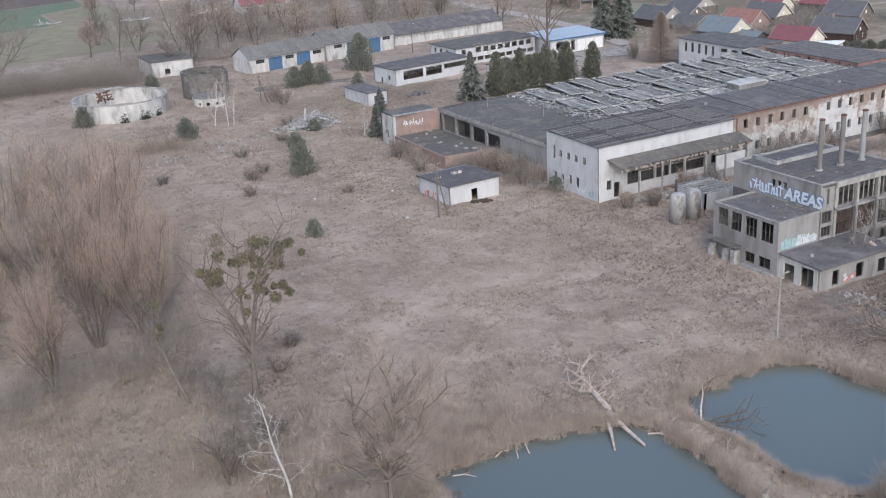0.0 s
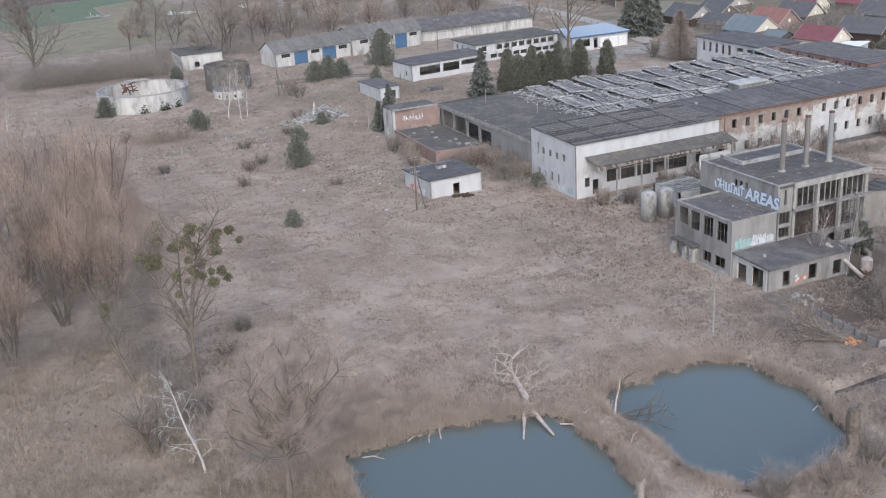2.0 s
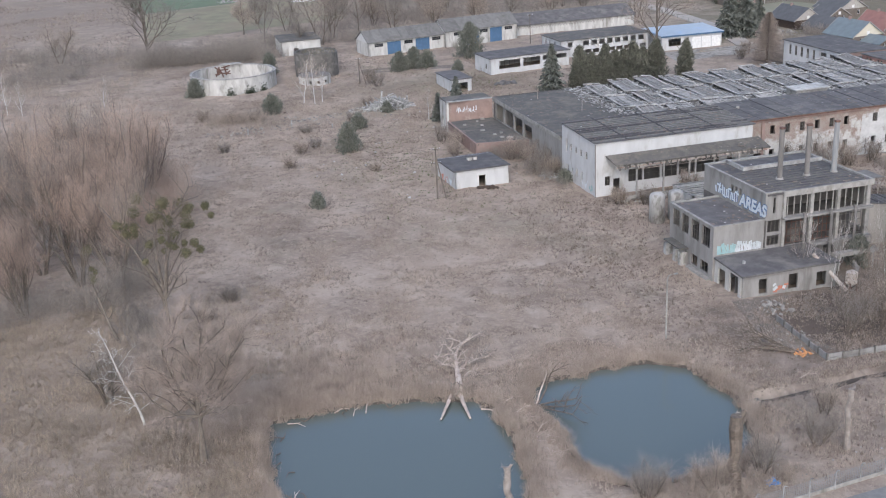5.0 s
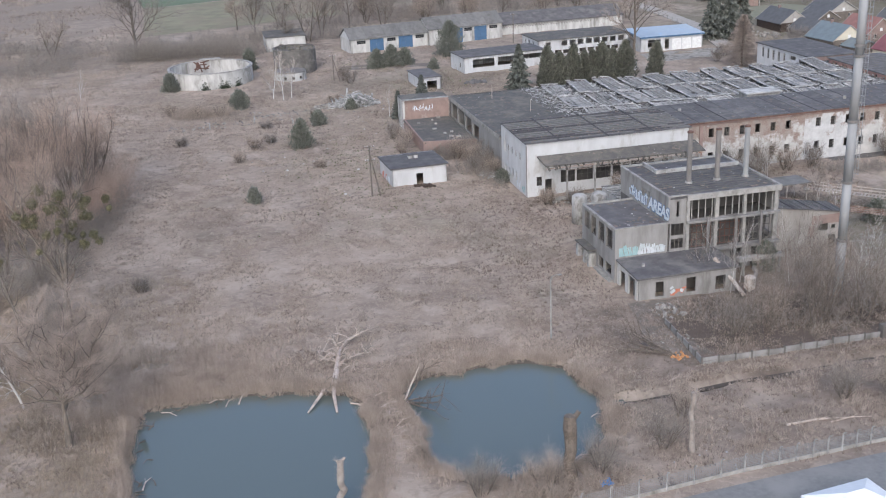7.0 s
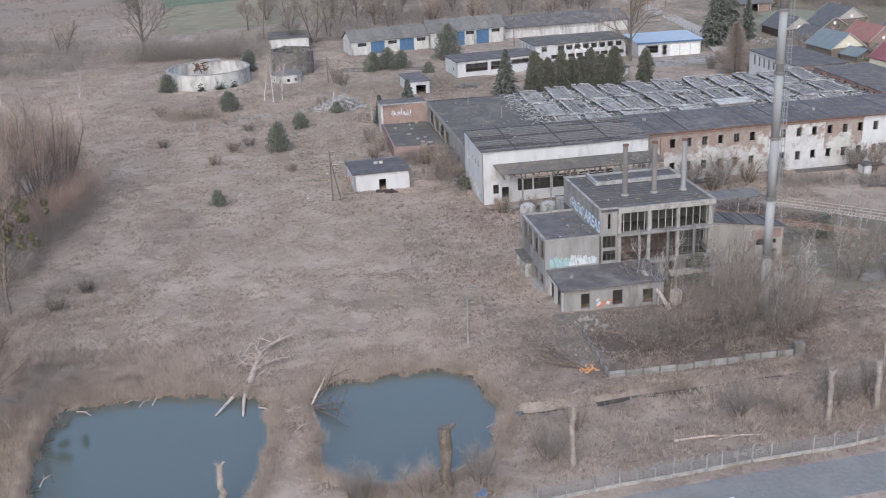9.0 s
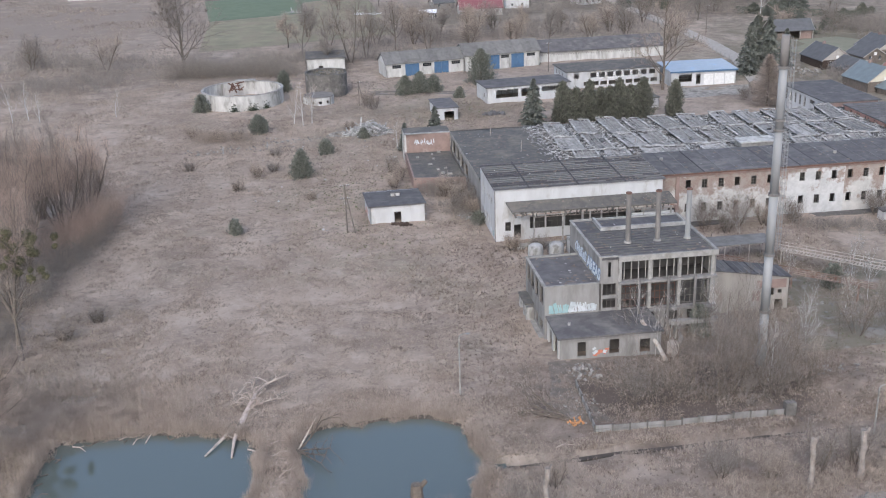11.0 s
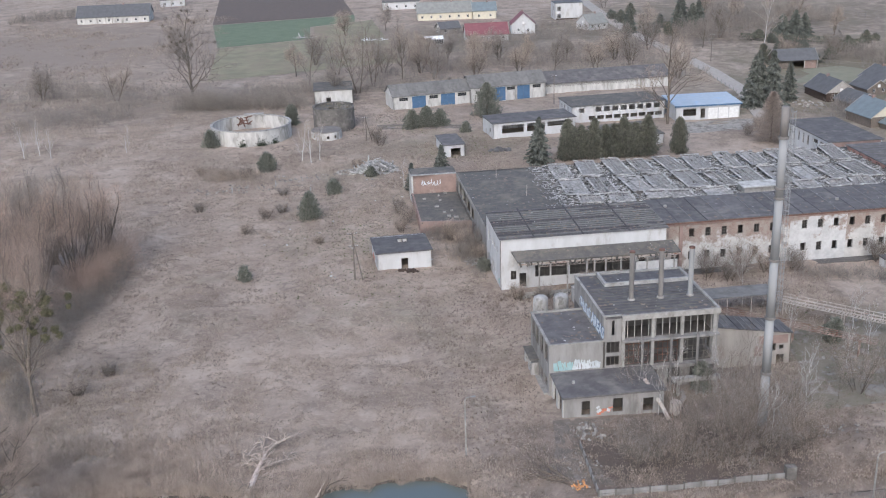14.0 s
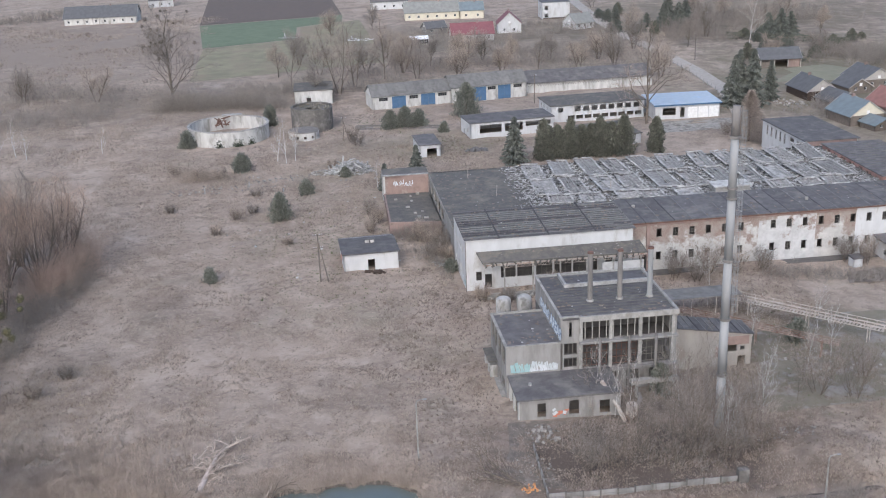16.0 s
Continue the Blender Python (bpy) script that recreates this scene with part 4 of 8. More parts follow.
part("roof", boxes((LX0 + 0.3, FY + 0.3, ZL - 0.35, LX1, LY1 - 0.3, ZL - 0.12)), FELT, bh, "dark felt flat roof")
part("parapet", boxes((LX0 - 0.12, FY - 0.12, ZL, LX1 + 0.0, FY + 0.3, ZL + 0.14), (LX0 - 0.12, FY + 0.3, ZL, LX0 + 0.3, LY1 + 0.1, ZL + 0.14),
                      (LX0 + 0.3, LY1 - 0.3, ZL, LX1, LY1 + 0.1, ZL + 0.14)), CONC, bh, "chipped pale parapet")
# floors in the dark colour that stands for indoor shade
part("floor_slab", boxes((LX0 + 0.36, FY + 0.36, 4.9, LX1, LY1 - 0.36, 5.3), (LX0 + 0.36, FY + 0.36, 0.5, TX1, TY1 - 0.36, 0.95)), DARK, bh)
part("canopy", boxes((LX0 - 1.5, 105.2, 3.75, LX0 - 0.004, 110.6, 3.95)), FELT2, bh, "thin door canopy")
for y in (105.4, 107.2, 110.2):
    part("buttress", boxes((LX0 - 1.2, y, G0, LX0 - 0.005, y + 0.9, 3.2)), STAINED, bh, "crumbling white pier")
part("plinth", boxes((LX0 - 0.7, 98.3, G0, LX0 - 0.006, 104.8, 1.3)), CONC, bh)
# tower
slots = [(TY1 - y - 0.4, TY1 - y + 0.4, 11.4, 12.5) for y in (107.4, 106.2, 105.0)]
bm = bmesh.new()
wall(bm, (LX1, TY1), (LX1, FY), ZL - 0.1, ZT, 0.35, slots)
part("wall", bm, GREYPL, bh, "tower wall with a big spray-painted mural")
# lower tower wall, its dark colour standing for the shade inside
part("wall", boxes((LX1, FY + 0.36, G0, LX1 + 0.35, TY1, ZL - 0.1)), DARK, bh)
bm = bmesh.new()
wall(bm, (LX1 + 0.35, FY), (125.2, FY), G0, ZT, 0.3, [(0.2, 2.3, 7.4, 9.3), (0.2, 2.3, 5.3, 6.9), (1.0, 1.45, 10.4, 12.8)])
part("wall", bm, GREYPL, bh)
for o in ((0.2, 2.3, 7.4, 9.3), (0.2, 2.3, 5.3, 6.9)):
    casement(bh, (LX1 + 0.35, FY), (125.2, FY), o, cols=3, rows=1)
bm = bmesh.new()
wall(bm, (TX1, FY), (TX1, TY1), G0, ZT, 0.35, [(1.2, 4.2, 5.4, 9.0)])
wall(bm, (TX1 - 0.35, TY1), (LX1 + 0.35, TY1), G0, ZT, 0.35, [(2, 5, 10.5, 12.6), (7, 10, 10.5, 12.6), (12, 15, 10.5, 12.6)])
part("wall", bm, GREYPL, bh)
part("roof", boxes((LX1 + 0.3, FY - 0.25, ZT - 0.35, TX1 - 0.3, TY1 - 0.3, ZT - 0.1)), FELT, bh, "dark boarded felt roof")
for k in range(11):
    y = FY + 0.3 + k * 1.1
    part("roof_seam", boxes((LX1 + 0.4, y, ZT - 0.1, TX1 - 0.4, y + 0.09, ZT - 0.03)), FELT2, bh)
part("fascia", boxes((125.2, FY - 0.45, ZT - 0.75, TX1 + 0.15, FY - 0.1, ZT + 0.12)), CONC, bh, "pale concrete fascia beam")
part("parapet", boxes((LX1 - 0.12, FY - 0.12, ZT, LX1 + 0.3, TY1 + 0.1, ZT + 0.16), (TX1 - 0.3, FY - 0.1, ZT, TX1 + 0.12, TY1 + 0.1, ZT + 0.16),
                      (LX1 + 0.3, TY1 - 0.3, ZT, TX1 - 0.3, TY1 + 0.1, ZT + 0.16), (LX1 + 0.3, FY - 0.12, ZT, 125.2, FY + 0.3, ZT + 0.16)), CONC, bh)
part("roof_curb", boxes((125.9, 110.2, ZT - 0.1, 140.4, 110.6, ZT + 0.5), (125.9, 110.6, ZT - 0.1, 126.3, 115.6, ZT + 0.5)), SLAT, bh, "raised white curb on the roof")
for x in (125.2, 129.9, 134.6, 139.8):
    part("column", boxes((x, FY - 0.3, 4.7, x + 0.5, FY + 0.2, ZT - 0.76)), CONC, bh, "pale concrete column")
part("beam", boxes((125.2, FY - 0.9, 9.3, TX1, FY + 0.35, 9.62)), GREYPL, bh, "floor beam of the open front")
part("ledge", boxes((122.4, FY - 0.9, 4.45, TX1 + 0.1, FY + 0.3, 4.9)), GREYPL, bh, "concrete ledge")
for k in range(13):
    x = 126.1 + k * 1.12
    if min(abs(x + 0.06 - c - 0.25) for c in (129.9, 134.6, 139.8)) > 0.4:
        part("mullion", boxes((x, FY + 0.02, 9.7, x + 0.13, FY + 0.16, ZT - 0.76)), CONC, bh)
for x0, x1 in ((125.8, 129.8), (130.5, 134.5), (135.2, 139.7)):
    bm = bmesh.new()
    for z in (5.0, 6.1, 7.2, 8.3, 9.15):
        box(bm, x0, FY + 0.6, z, x1, FY + 0.68, z + 0.09)
    for k in range(6):
        xx = x0 + (x1 - x0 - 0.08) * k / 5
        box(bm, xx, FY + 0.597, 5.0, xx + 0.08, FY + 0.683, 9.2)
    part("steel_window", bm, RUST if x0 < 135 else FRAME, bh, "rusty empty steel window grid", kind="stuff")
# added dark panels; their colour paints the shade behind the open front
part("inner_wall", boxes((LX1 + 0.4, FY + 4.2, 4.7, TX1 - 0.4, FY + 4.4, 9.0), (LX1 + 0.4, FY + 5.4, 9.26, TX1 - 0.4, FY + 5.6, ZT - 0.36), (LX1 + 0.4, FY + 2.2, G0 + 0.36, TX1 - 0.4, FY + 2.4, 4.38)), DARK, bh, "dark panel added to shade the openings")
part("inner_wall", boxes((LX1 + 0.4, FY + 7.5, G0, TX1 - 0.4, FY + 7.8, ZT - 0.4)), GREYPL, bh)
# upper floors, coloured as shade too
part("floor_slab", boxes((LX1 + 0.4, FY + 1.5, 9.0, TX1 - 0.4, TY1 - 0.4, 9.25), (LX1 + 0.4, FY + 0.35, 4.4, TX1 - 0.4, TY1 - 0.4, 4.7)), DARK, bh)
for x in (124.5, 127.8, 131.2, 134.8, 138.0):
    part("ground_wall", boxes((x, FY - 0.1, G0, x + 1.6, FY + 0.25, 4.45)), GREYPL, bh)
# pipes on the front
for x in (128.0, 132.6, 136.8):
    bm = bmesh.new()
    tube(bm, [(x, FY - 1.9, 1.0), (x, FY - 1.9, 9.6), (x + 0.1, FY - 1.7, 10.0), (x + 0.3, FY - 1.0, 10.1)], [0.22, 0.22, 0.22, 0.22], 8)
    part("duct", bm, FLUE, bh, "stained vertical duct")
# annex
an_ops = [(2.6, 3.9, 1.3, 3.6), (7.4, 8.9, 1.4, 3.7), (12.0, 13.6, 1.2, 3.4)]
bm = bmesh.new()
wall(bm, (114.4, 90.3), (129.6, 89.9), 0.3, 4.4, 0.3, an_ops)
wall(bm, (129.6, 89.9), (129.6, FY - 0.02), 0.3, 4.4, 0.3)
part("annex_wall", bm, GREYPL, bh, "low rendered annex wall with door openings")
bm = bmesh.new()
wall(bm, (114.2, FY - 0.02), (114.2, 90.6), 0.3, 4.6, 0.3, [(1.0, 3.0, 0.8, 3.6), (4.2, 6.6, 0.8, 4.0)])
part("annex_wall", bm, TANKW, bh)
bm = boxes((113.9, 89.7, 4.4, 130.0, FY - 0.15, 4.65))
for v in bm.verts:
    v.co.z += (v.co.y - 89.7) * 0.035
part("annex_roof", bm, FELT, bh, "felt annex roof")
bm = bmesh.new()
tube(bm, [(116.7, 94.0, 4.6), (116.7, 94.0, 5.2)], [0.28, 0.25], 10)
part("roof_vent", bm, SLAT, bh, "white roof vent")
# added panel and floor, coloured as the shade inside the annex
part("inner_wall", boxes((114.6, 92.6, 0.7, 129.2, 92.75, 4.3)), DARK, bh, "dark panel added to shade the openings")
part("annex_floor", boxes((114.5, 90.7, 0.3, 129.3, FY - 0.1, 0.7)), DARK, bh)

# mural on the tower wall: letter shapes in pale blue with dark outline
def lettering(text, size, m, thick, material, name="painted_letters", parent=None, spread=1.0, bold=0.05):
    cu = bpy.data.curves.new(name, "FONT")
    cu.body, cu.size, cu.extrude, cu.offset, cu.space_character = text, size, thick, bold, spread
    cu.resolution_u = 3
    tmp = bpy.data.objects.new(name, cu)
    me = bpy.data.meshes.new_from_object(tmp)
    bpy.data.objects.remove(tmp)
    bpy.data.curves.remove(cu)
    me.materials.clear()
    me.materials.append(material)
    ob = new(name, me)
    ob.matrix_world = m
    ob.parent = parent
    return ob


wallturn = Matrix(((0, 0, -1, 0), (-1, 0, 0, 0), (0, 1, 0, 0), (0, 0, 0, 1)))
slant = Matrix(((1, 0.12, 0, 0), (0, 1, 0, 0), (0, 0, 1, 0), (0, 0, 0, 1)))
for dx, thick, m_ in ((0.015, 0.24, G_DARK), (0.03, 0.1, G_BLUE)):
    ob = lettering("AREAS", 2.55, Matrix.Translation((LX1 - dx, 105.0, 10.0)) @ wallturn, 0.004, m_, parent=bh, bold=thick)
    ob.data.transform(slant)
bm, bd = bmesh.new(), bmesh.new()
random.seed(9)
# overlapping unreadable letters before it, pale strokes with a dark edge
for k in range(11):
    y = 112.0 - k * 0.62
    x = LX1 - 0.012 - 0.0006 * k
    lean = random.uniform(-0.55, 0.25) if k % 2 else random.uniform(0.0, 0.5)
    p, q = (y, 9.9 + random.uniform(0, 0.5)), (y + lean, 11.5 + random.uniform(-0.5, 0.5))
    beam(bd, (x, *p), (x, *q), 0.002, 0.56)
    beam(bm, (x - 0.018, *p), (x - 0.018, *q), 0.002, random.uniform(0.26, 0.44))
for k in range(7):
    y, z = 111.8 - k * 0.9, random.choice((10.1, 10.9, 11.6)) + random.uniform(-0.1, 0.1)
    x = LX1 - 0.02 - 0.0006 * k
    p, q = (y, z), (y - random.uniform(0.7, 1.2), z + random.uniform(-0.25, 0.35))
    beam(bd, (x, *p), (x, *q), 0.002, 0.5)
    beam(bm, (x - 0.018, *p), (x - 0.018, *q), 0.002, random.uniform(0.24, 0.36))
part("painted_mark", bd, G_DARK, bh, "dark blue paint outline", kind="stuff")
part("painted_mark", bm, G_BLUE, bh, "pale blue painted strokes", kind="stuff")
# paint at the foot of the blank wall
random.seed(11)
bm, bd = bmesh.new(), bmesh.new()
for k in range(10):
    x = 114.7 + k * 0.72
    b_ = bm if k > 3 else bd
    for j in range(3):
        a = random.uniform(-0.5, 0.5)
        y = FY - 0.02 - j * 0.004 - k * 0.0005
        beam(b_, (x + j * 0.22, y, 5.15), (x + j * 0.22 + a, y, 5.15 + random.uniform(0.9, 1.7)), 0.02, random.uniform(0.18, 0.42))
part("painted_mark", bd, G_TEAL, bh, "teal spray-painted letters", kind="stuff")
part("painted_mark", bm, G_WHITE, bh, "white and grey spray-painted letters", kind="stuff")
bm, bd = bmesh.new(), bmesh.new()
for k in range(9):
    x = 119.2 + random.uniform(0, 2.0)
    y = 90.3 - (x - 114.4) * 0.0263 - 0.015 - k * 0.002
    z = 1.4 + random.uniform(0, 0.9)
    beam(bm if k < 6 else bd, (x, y, z), (x + random.uniform(0.3, 0.9), y - 0.02, z + random.uniform(-0.3, 0.6)), 0.02, random.uniform(0.25, 0.6))
part("painted_mark", bm, G_RED, bh, "red spray-paint blot", kind="stuff")
part("painted_mark", bd, G_WHITE, bh, kind="stuff")

# three flues on the roof
for x, c in ((128.5, FLUE), (133.3, FLUE), (138.2, STEEL)):
    fl = top("roof_flue", "tall sooty steel flue on the boiler house roof", "flue", "flues on the boiler house", m=pose(x, 104.0, ZT - 0.11))
    bm = bmesh.new()
    tube(bm, [(0, 0, 0), (0, 0, 8.2)], [0.42, 0.40], 14)
    part("pipe", bm, c, fl)
    bm = bmesh.new()
    tube(bm, [(0, 0, 0), (0, 0, 0.3)], [0.62, 0.55], 14)
    part("collar", bm, CONC, fl)
    bm = bmesh.new()
    tube(bm, [(0, 0, 8.0), (0, 0, 8.25)], [0.47, 0.47], 14)
    part("rim", bm, RUST, fl)

# free-standing chimney
ch = top("chimney", "tall grey steel chimney with collars and a caged ladder", "chimney", m=pose(142.4, 83.5, 0.3))
zs = [0.0, 8.9, 17.5, 26.2, 35.2, 43.6, 47.8]
for i, (a, b) in enumerate(zip(zs, zs[1:])):
    bm = bmesh.new()
    r0, r1 = 0.66 - 0.022 * i, 0.66 - 0.022 * (i + 1)
    tube(bm, [(0, 0, a), (0, 0, b)], [r0, r1], 20)
    for f in bm.faces:
        f.smooth = len(f.verts) == 4
    part("shaft", bm, STEEL if i < 5 else FLUE, ch)
for i, z in enumerate(zs[1:-1] + [36.6]):
    bm = bmesh.new()
    tube(bm, [(0, 0, z - 0.16), (0, 0, z + 0.16)], [0.80 - 0.018 * i] * 2, 20)
    part("collar", bm, FLUE, ch, "bolted flange")
bm = bmesh.new()
for y in (-0.22, 0.22):
    tube(bm, [(0.95, y, 18), (0.88, y, 47.6)], [0.035, 0.035], 5)
for k in range(98):
    z = 18 + k * 0.3
    beam(bm, (0.94, -0.22, z), (0.94, 0.22, z), 0.03)
part("ladder", bm, STEEL, ch)
bm = bmesh.new()
for k in range(32):
    z = 18.5 + k * 0.92
    p = [(0.93 + 0.62 * math.sin(a), 0.36 * math.cos(a), z) for a in (0, 0.6, 1.2, 1.9, 2.5, 3.14)]
    for a, b in zip(p, p[1:]):
        beam(bm, a, b, 0.05)
for a in (0.6, 1.57, 2.5):
    q = (0.93 + 0.62 * math.sin(a), 0.36 * math.cos(a))
    beam(bm, (*q, 18.5), (*q, 47.2), 0.035)
part("ladder_cage", bm, STEEL, ch)

# side workshop next to the boiler house
sw = top("side_workshop", "low rendered workshop with a dark sheet roof and fallen plaster", "outbuilding")
WS0, WS1, WF, WB = TX1 + 0.4, 154.8, 102.0, 107.0


def ws_top(x):
    return 8.5 - (x - WS0) * 0.16


for y0, y1, ops in ((WF, WF + 0.35, ((150.2, 152.4, 3.4, 4.9), (153.0, 153.7, 3.6, 4.3), (152.6, 153.9, 0.6, 2.6))), (WB - 0.35, WB, ())):
    bm = bmesh.new()
    wall(bm, (WS0, y0), (WS1, y0), 0.5, 6.3, 0.35, [(a - WS0, b - WS0, c, d) for a, b, c, d in ops])
    part("wall", bm, TANWALL, sw, "tan rendered wall with patches of bare brick")
    bm = boxes((WS0, y0, 6.3, WS1, y1, 6.5))
    for v in bm.verts:
        if v.co.z > 6.4:
            v.co.z = ws_top(v.co.x)
    part("wall_head", bm, TANWALL, sw)
part("wall", boxes((WS1 - 0.35, WF + 0.36, 0.5, WS1, WB - 0.36, 6.3)), TANWALL, sw)
part("wall_patch", boxes((149.4, WF - 0.03, 4.6, 154.4, WF - 0.004, 6.1)), REDBRICK, sw, "bare brick patch")
part("wall_patch", boxes((148.8, WF - 0.03, 2.6, 150.0, WF - 0.004, 4.4)), REDBRICK, sw, "bare brick patch")
n = 12
for k in range(n):
    x0, x1 = WS0 + (WS1 - WS0 + 0.3) * k / n, WS0 + (WS1 - WS0 + 0.3) * (k + 1) / n - 0.05
    bm = boxes((x0, WF - 0.3, 0, x1, WB + 0.3, 0.14))
    for v in bm.verts:
        v.co.z += ws_top(v.co.x) + 0.02
    part("roof_sheet", bm, FELT, sw)
    bm = boxes((x1 - 0.08, WF - 0.3, 0.12, x1 + 0.06, WB + 0.3, 0.24))
    for v in bm.verts:
        v.co.z += ws_top(v.co.x) + 0.02
    part("roof_seam", bm, PALESEAM if k % 3 else BATTEN, sw)
part("floor", boxes((WS0 + 0.4, WF + 0.4, 0.5, WS1 - 0.4, WB - 0.4, 0.9)), DARK, sw)
# open grey canopy behind it
cn = top("open_canopy", "grey flat canopy on thin steel posts", "canopy")
bm = boxes((146.2, 120.2, 5.4, 160.6, 125.0, 5.55))
part("roof", bm, ETERNIT, cn)
for x in (147, 151.5, 156, 160):
    for y in (120.6, 124.6):
        part("post", boxes((x, y, 1.0, x + 0.12, y + 0.12, 5.4)), PALESTEEL, cn)
# pipe galleries on trestles
def gallery(a, b, w, h, material, label):
    g = top("pipe_gallery", label, "pipe bridge", "pipe bridges in the yard")
    a, b = Vector(a), Vector(b)
    d = (b - a).normalized()
    s = Vector((-d.y, d.x, 0)).normalized()
    for k in (-1, 1):
        bm = bmesh.new()
        o = s * w / 2 * k
        for z in (0, h * 0.5, h):
            beam(bm, a + o + Vector((0, 0, z)), b + o + Vector((0, 0, z)), 0.11)
        n = int((b - a).length / 1.6)
        for i in range(n + 1):
            p = a.lerp(b, i / n) + o
            beam(bm, p, p + Vector((0, 0, h)), 0.08)
        part("railing", bm, material, g)
    bm = bmesh.new()
    n = int((b - a).length / 0.6)
    for i in range(n):
        p = a.lerp(b, (i + 0.1) / n)
        q = a.lerp(b, (i + 0.8) / n)
        beam(bm, p.lerp(q, 0.5) - s * w / 2, p.lerp(q, 0.5) + s * w / 2, 0.3, 0.06)
    part("deck", bm, material, g, "rusting deck plates")
    for t in (0.1, 0.5, 0.9):
        p = a.lerp(b, t)
        bm = bmesh.new()
        for k in (-1, 1):
            q = p + s * w / 2 * k
            beam(bm, (q.x, q.y, gz(q.x, q.y) - 0.3), q, 0.14)
        part("trestle", bm, material, g)
    return g


gallery((160.4, 122.2, 3.9), (179.0, 104.2, 3.7), 1.6, 1.1, PALESTEEL, "pale steel gallery with railings on trestles")
gallery((148.4, 118.0, 4.3), (168.8, 100.0, 3.9), 0.8, 0.7, RUSTPALE, "rusty pipe gallery sloping across the yard")
# tanks and slatted shed behind the low block
for x, y, h in ((118.4, 124.8, 5.6), (122.2, 125.2, 5.5)):
    tk = top("storage_tank", "weathered white cylindrical tank with a domed top", "tank", "tanks behind the boiler house", m=pose(x, y, 1.2))
    bm = bmesh.new()
    prof = [(1.35, 0), (1.35, h - 0.8), (1.25, h - 0.35), (0.9, h - 0.08), (0.3, h)]
    tube(bm, [(0, 0, z) for _, z in prof], [r for r, _ in prof], 20)
    for f in bm.faces:
        f.smooth = len(f.verts) == 4
    part("shell", bm, STAINED, tk)
    bm = bmesh.new()
    tube(bm, [(0, 0, -0.3), (0, 0, 0.25)], [1.55, 1.55], 20)
    part("base", bm, CONC, tk)
ss = top("slatted_shed", "low white shed with a bare slatted roof", "shed")
bm = bmesh.new()
wall(bm, (126.3, 126.6), (133.9, 126.6), 1.0, 4.6, 0.3)
wall(bm, (133.9, 126.6), (133.9, 134.1), 1.0, 4.6, 0.3)
wall(bm, (133.9, 134.1), (126.3, 134.1), 1.0, 4.6, 0.3)
wall(bm, (126.3, 134.1), (126.3, 126.6), 1.0, 4.6, 0.3, [(4.5, 5.5, 1.2, 3.2)])
part("wall", bm, TANKW, ss)
for k in range(8):
    y = 126.6 + k * 1.0
    part("slat", boxes((126.1, y, 4.62, 134.1, y + 0.42, 4.74)), SLATP, ss)
part("floor", boxes((126.6, 126.9, 1.0, 133.6, 133.8, 1.4)), DARK, ss)
# dust cyclone and fallen duct in front of the annex
cy = top("dust_cyclone", "rusty grey dust collector with a fallen duct", "machine", m=pose(130.6, 87.6, 0.55))
bm = bmesh.new()
tube(bm, [(0, 0, 0.8), (0, 0, 1.4), (0, 0, 3.0), (0, 0, 3.3)], [0.25, 0.85, 0.85, 0.4], 12)
part("body", bm, PALESTEEL, cy)
for x, y in ((0.6, 0.6), (-0.6, 0.6), (0.6, -0.6), (-0.6, -0.6)):
    part("leg", boxes((x - 0.06, y - 0.06, -0.2, x + 0.06, y + 0.06, 1.6)), RUST, cy)
bm = bmesh.new()
tube(bm, [(-1.2, -0.6, 0.6), (-1.6, 1.6, 1.8), (-3.2, 5.0, 4.6)], [0.3, 0.3, 0.3], 10)
part("duct", bm, PALESTEEL, cy, "fallen pale duct")
bm = bmesh.new()
tube(bm, [(0.8, 0.4, 2.2), (1.6, 1.0, 3.2), (1.6, 2.0, 3.6)], [0.35, 0.35, 0.3], 10)
part("elbow", bm, FLUE, cy)
bt = top("conveyor_trough", "concrete trough on short legs beside the boiler house", "trough")
part("trough", boxes((132.6, 94.4, 3.1, 140.2, 95.4, 3.7)), CONC, bt)
for x in (133.4, 136.4, 139.4):
    part("leg", boxes((x, 94.6, 0.4, x + 0.3, 95.2, 3.1)), CONC, bt)

# ---- yard buildings ----
def flat_block(name, label, category, origin, rot, w, d, z0, z1, wallmat, roofmat, ops=None, over=0.35, slope=0.0, group="", frames=True, cols=2, rows=2, thick=0.22):
    """A walled block with a flat or leaning roof; ops: openings by side (f front, r right, b back, l left)."""
    ops = ops or {}
    t = top(name, label, category, group, m=pose(*origin, 0, 0, rot))
    for k, a, b in (("f", (0, 0), (w, 0)), ("r", (w, 0), (w, d)), ("b", (w, d), (0, d)), ("l", (0, d), (0, 0))):
        bm = bmesh.new()
        wall(bm, a, b, z0, z1, 0.3, ops.get(k, ()))
        part("wall", bm, wallmat, t)
        if frames:
            for o in ops.get(k, ()):
                if o[2] > z0 + 0.6:
                    casement(t, a, b, o, cols=cols, rows=rows)
    bm = boxes((-over, -over, z1, w + over, d + over, z1 + thick))
    for v in bm.verts:
        v.co.z += (v.co.y + over) * slope
    part("roof", bm, roofmat, t)
    part("floor", boxes((0.3, 0.3, z0 - 0.2, w - 0.3, d - 0.3, z0 + 0.25)), DARK, t)
    return t



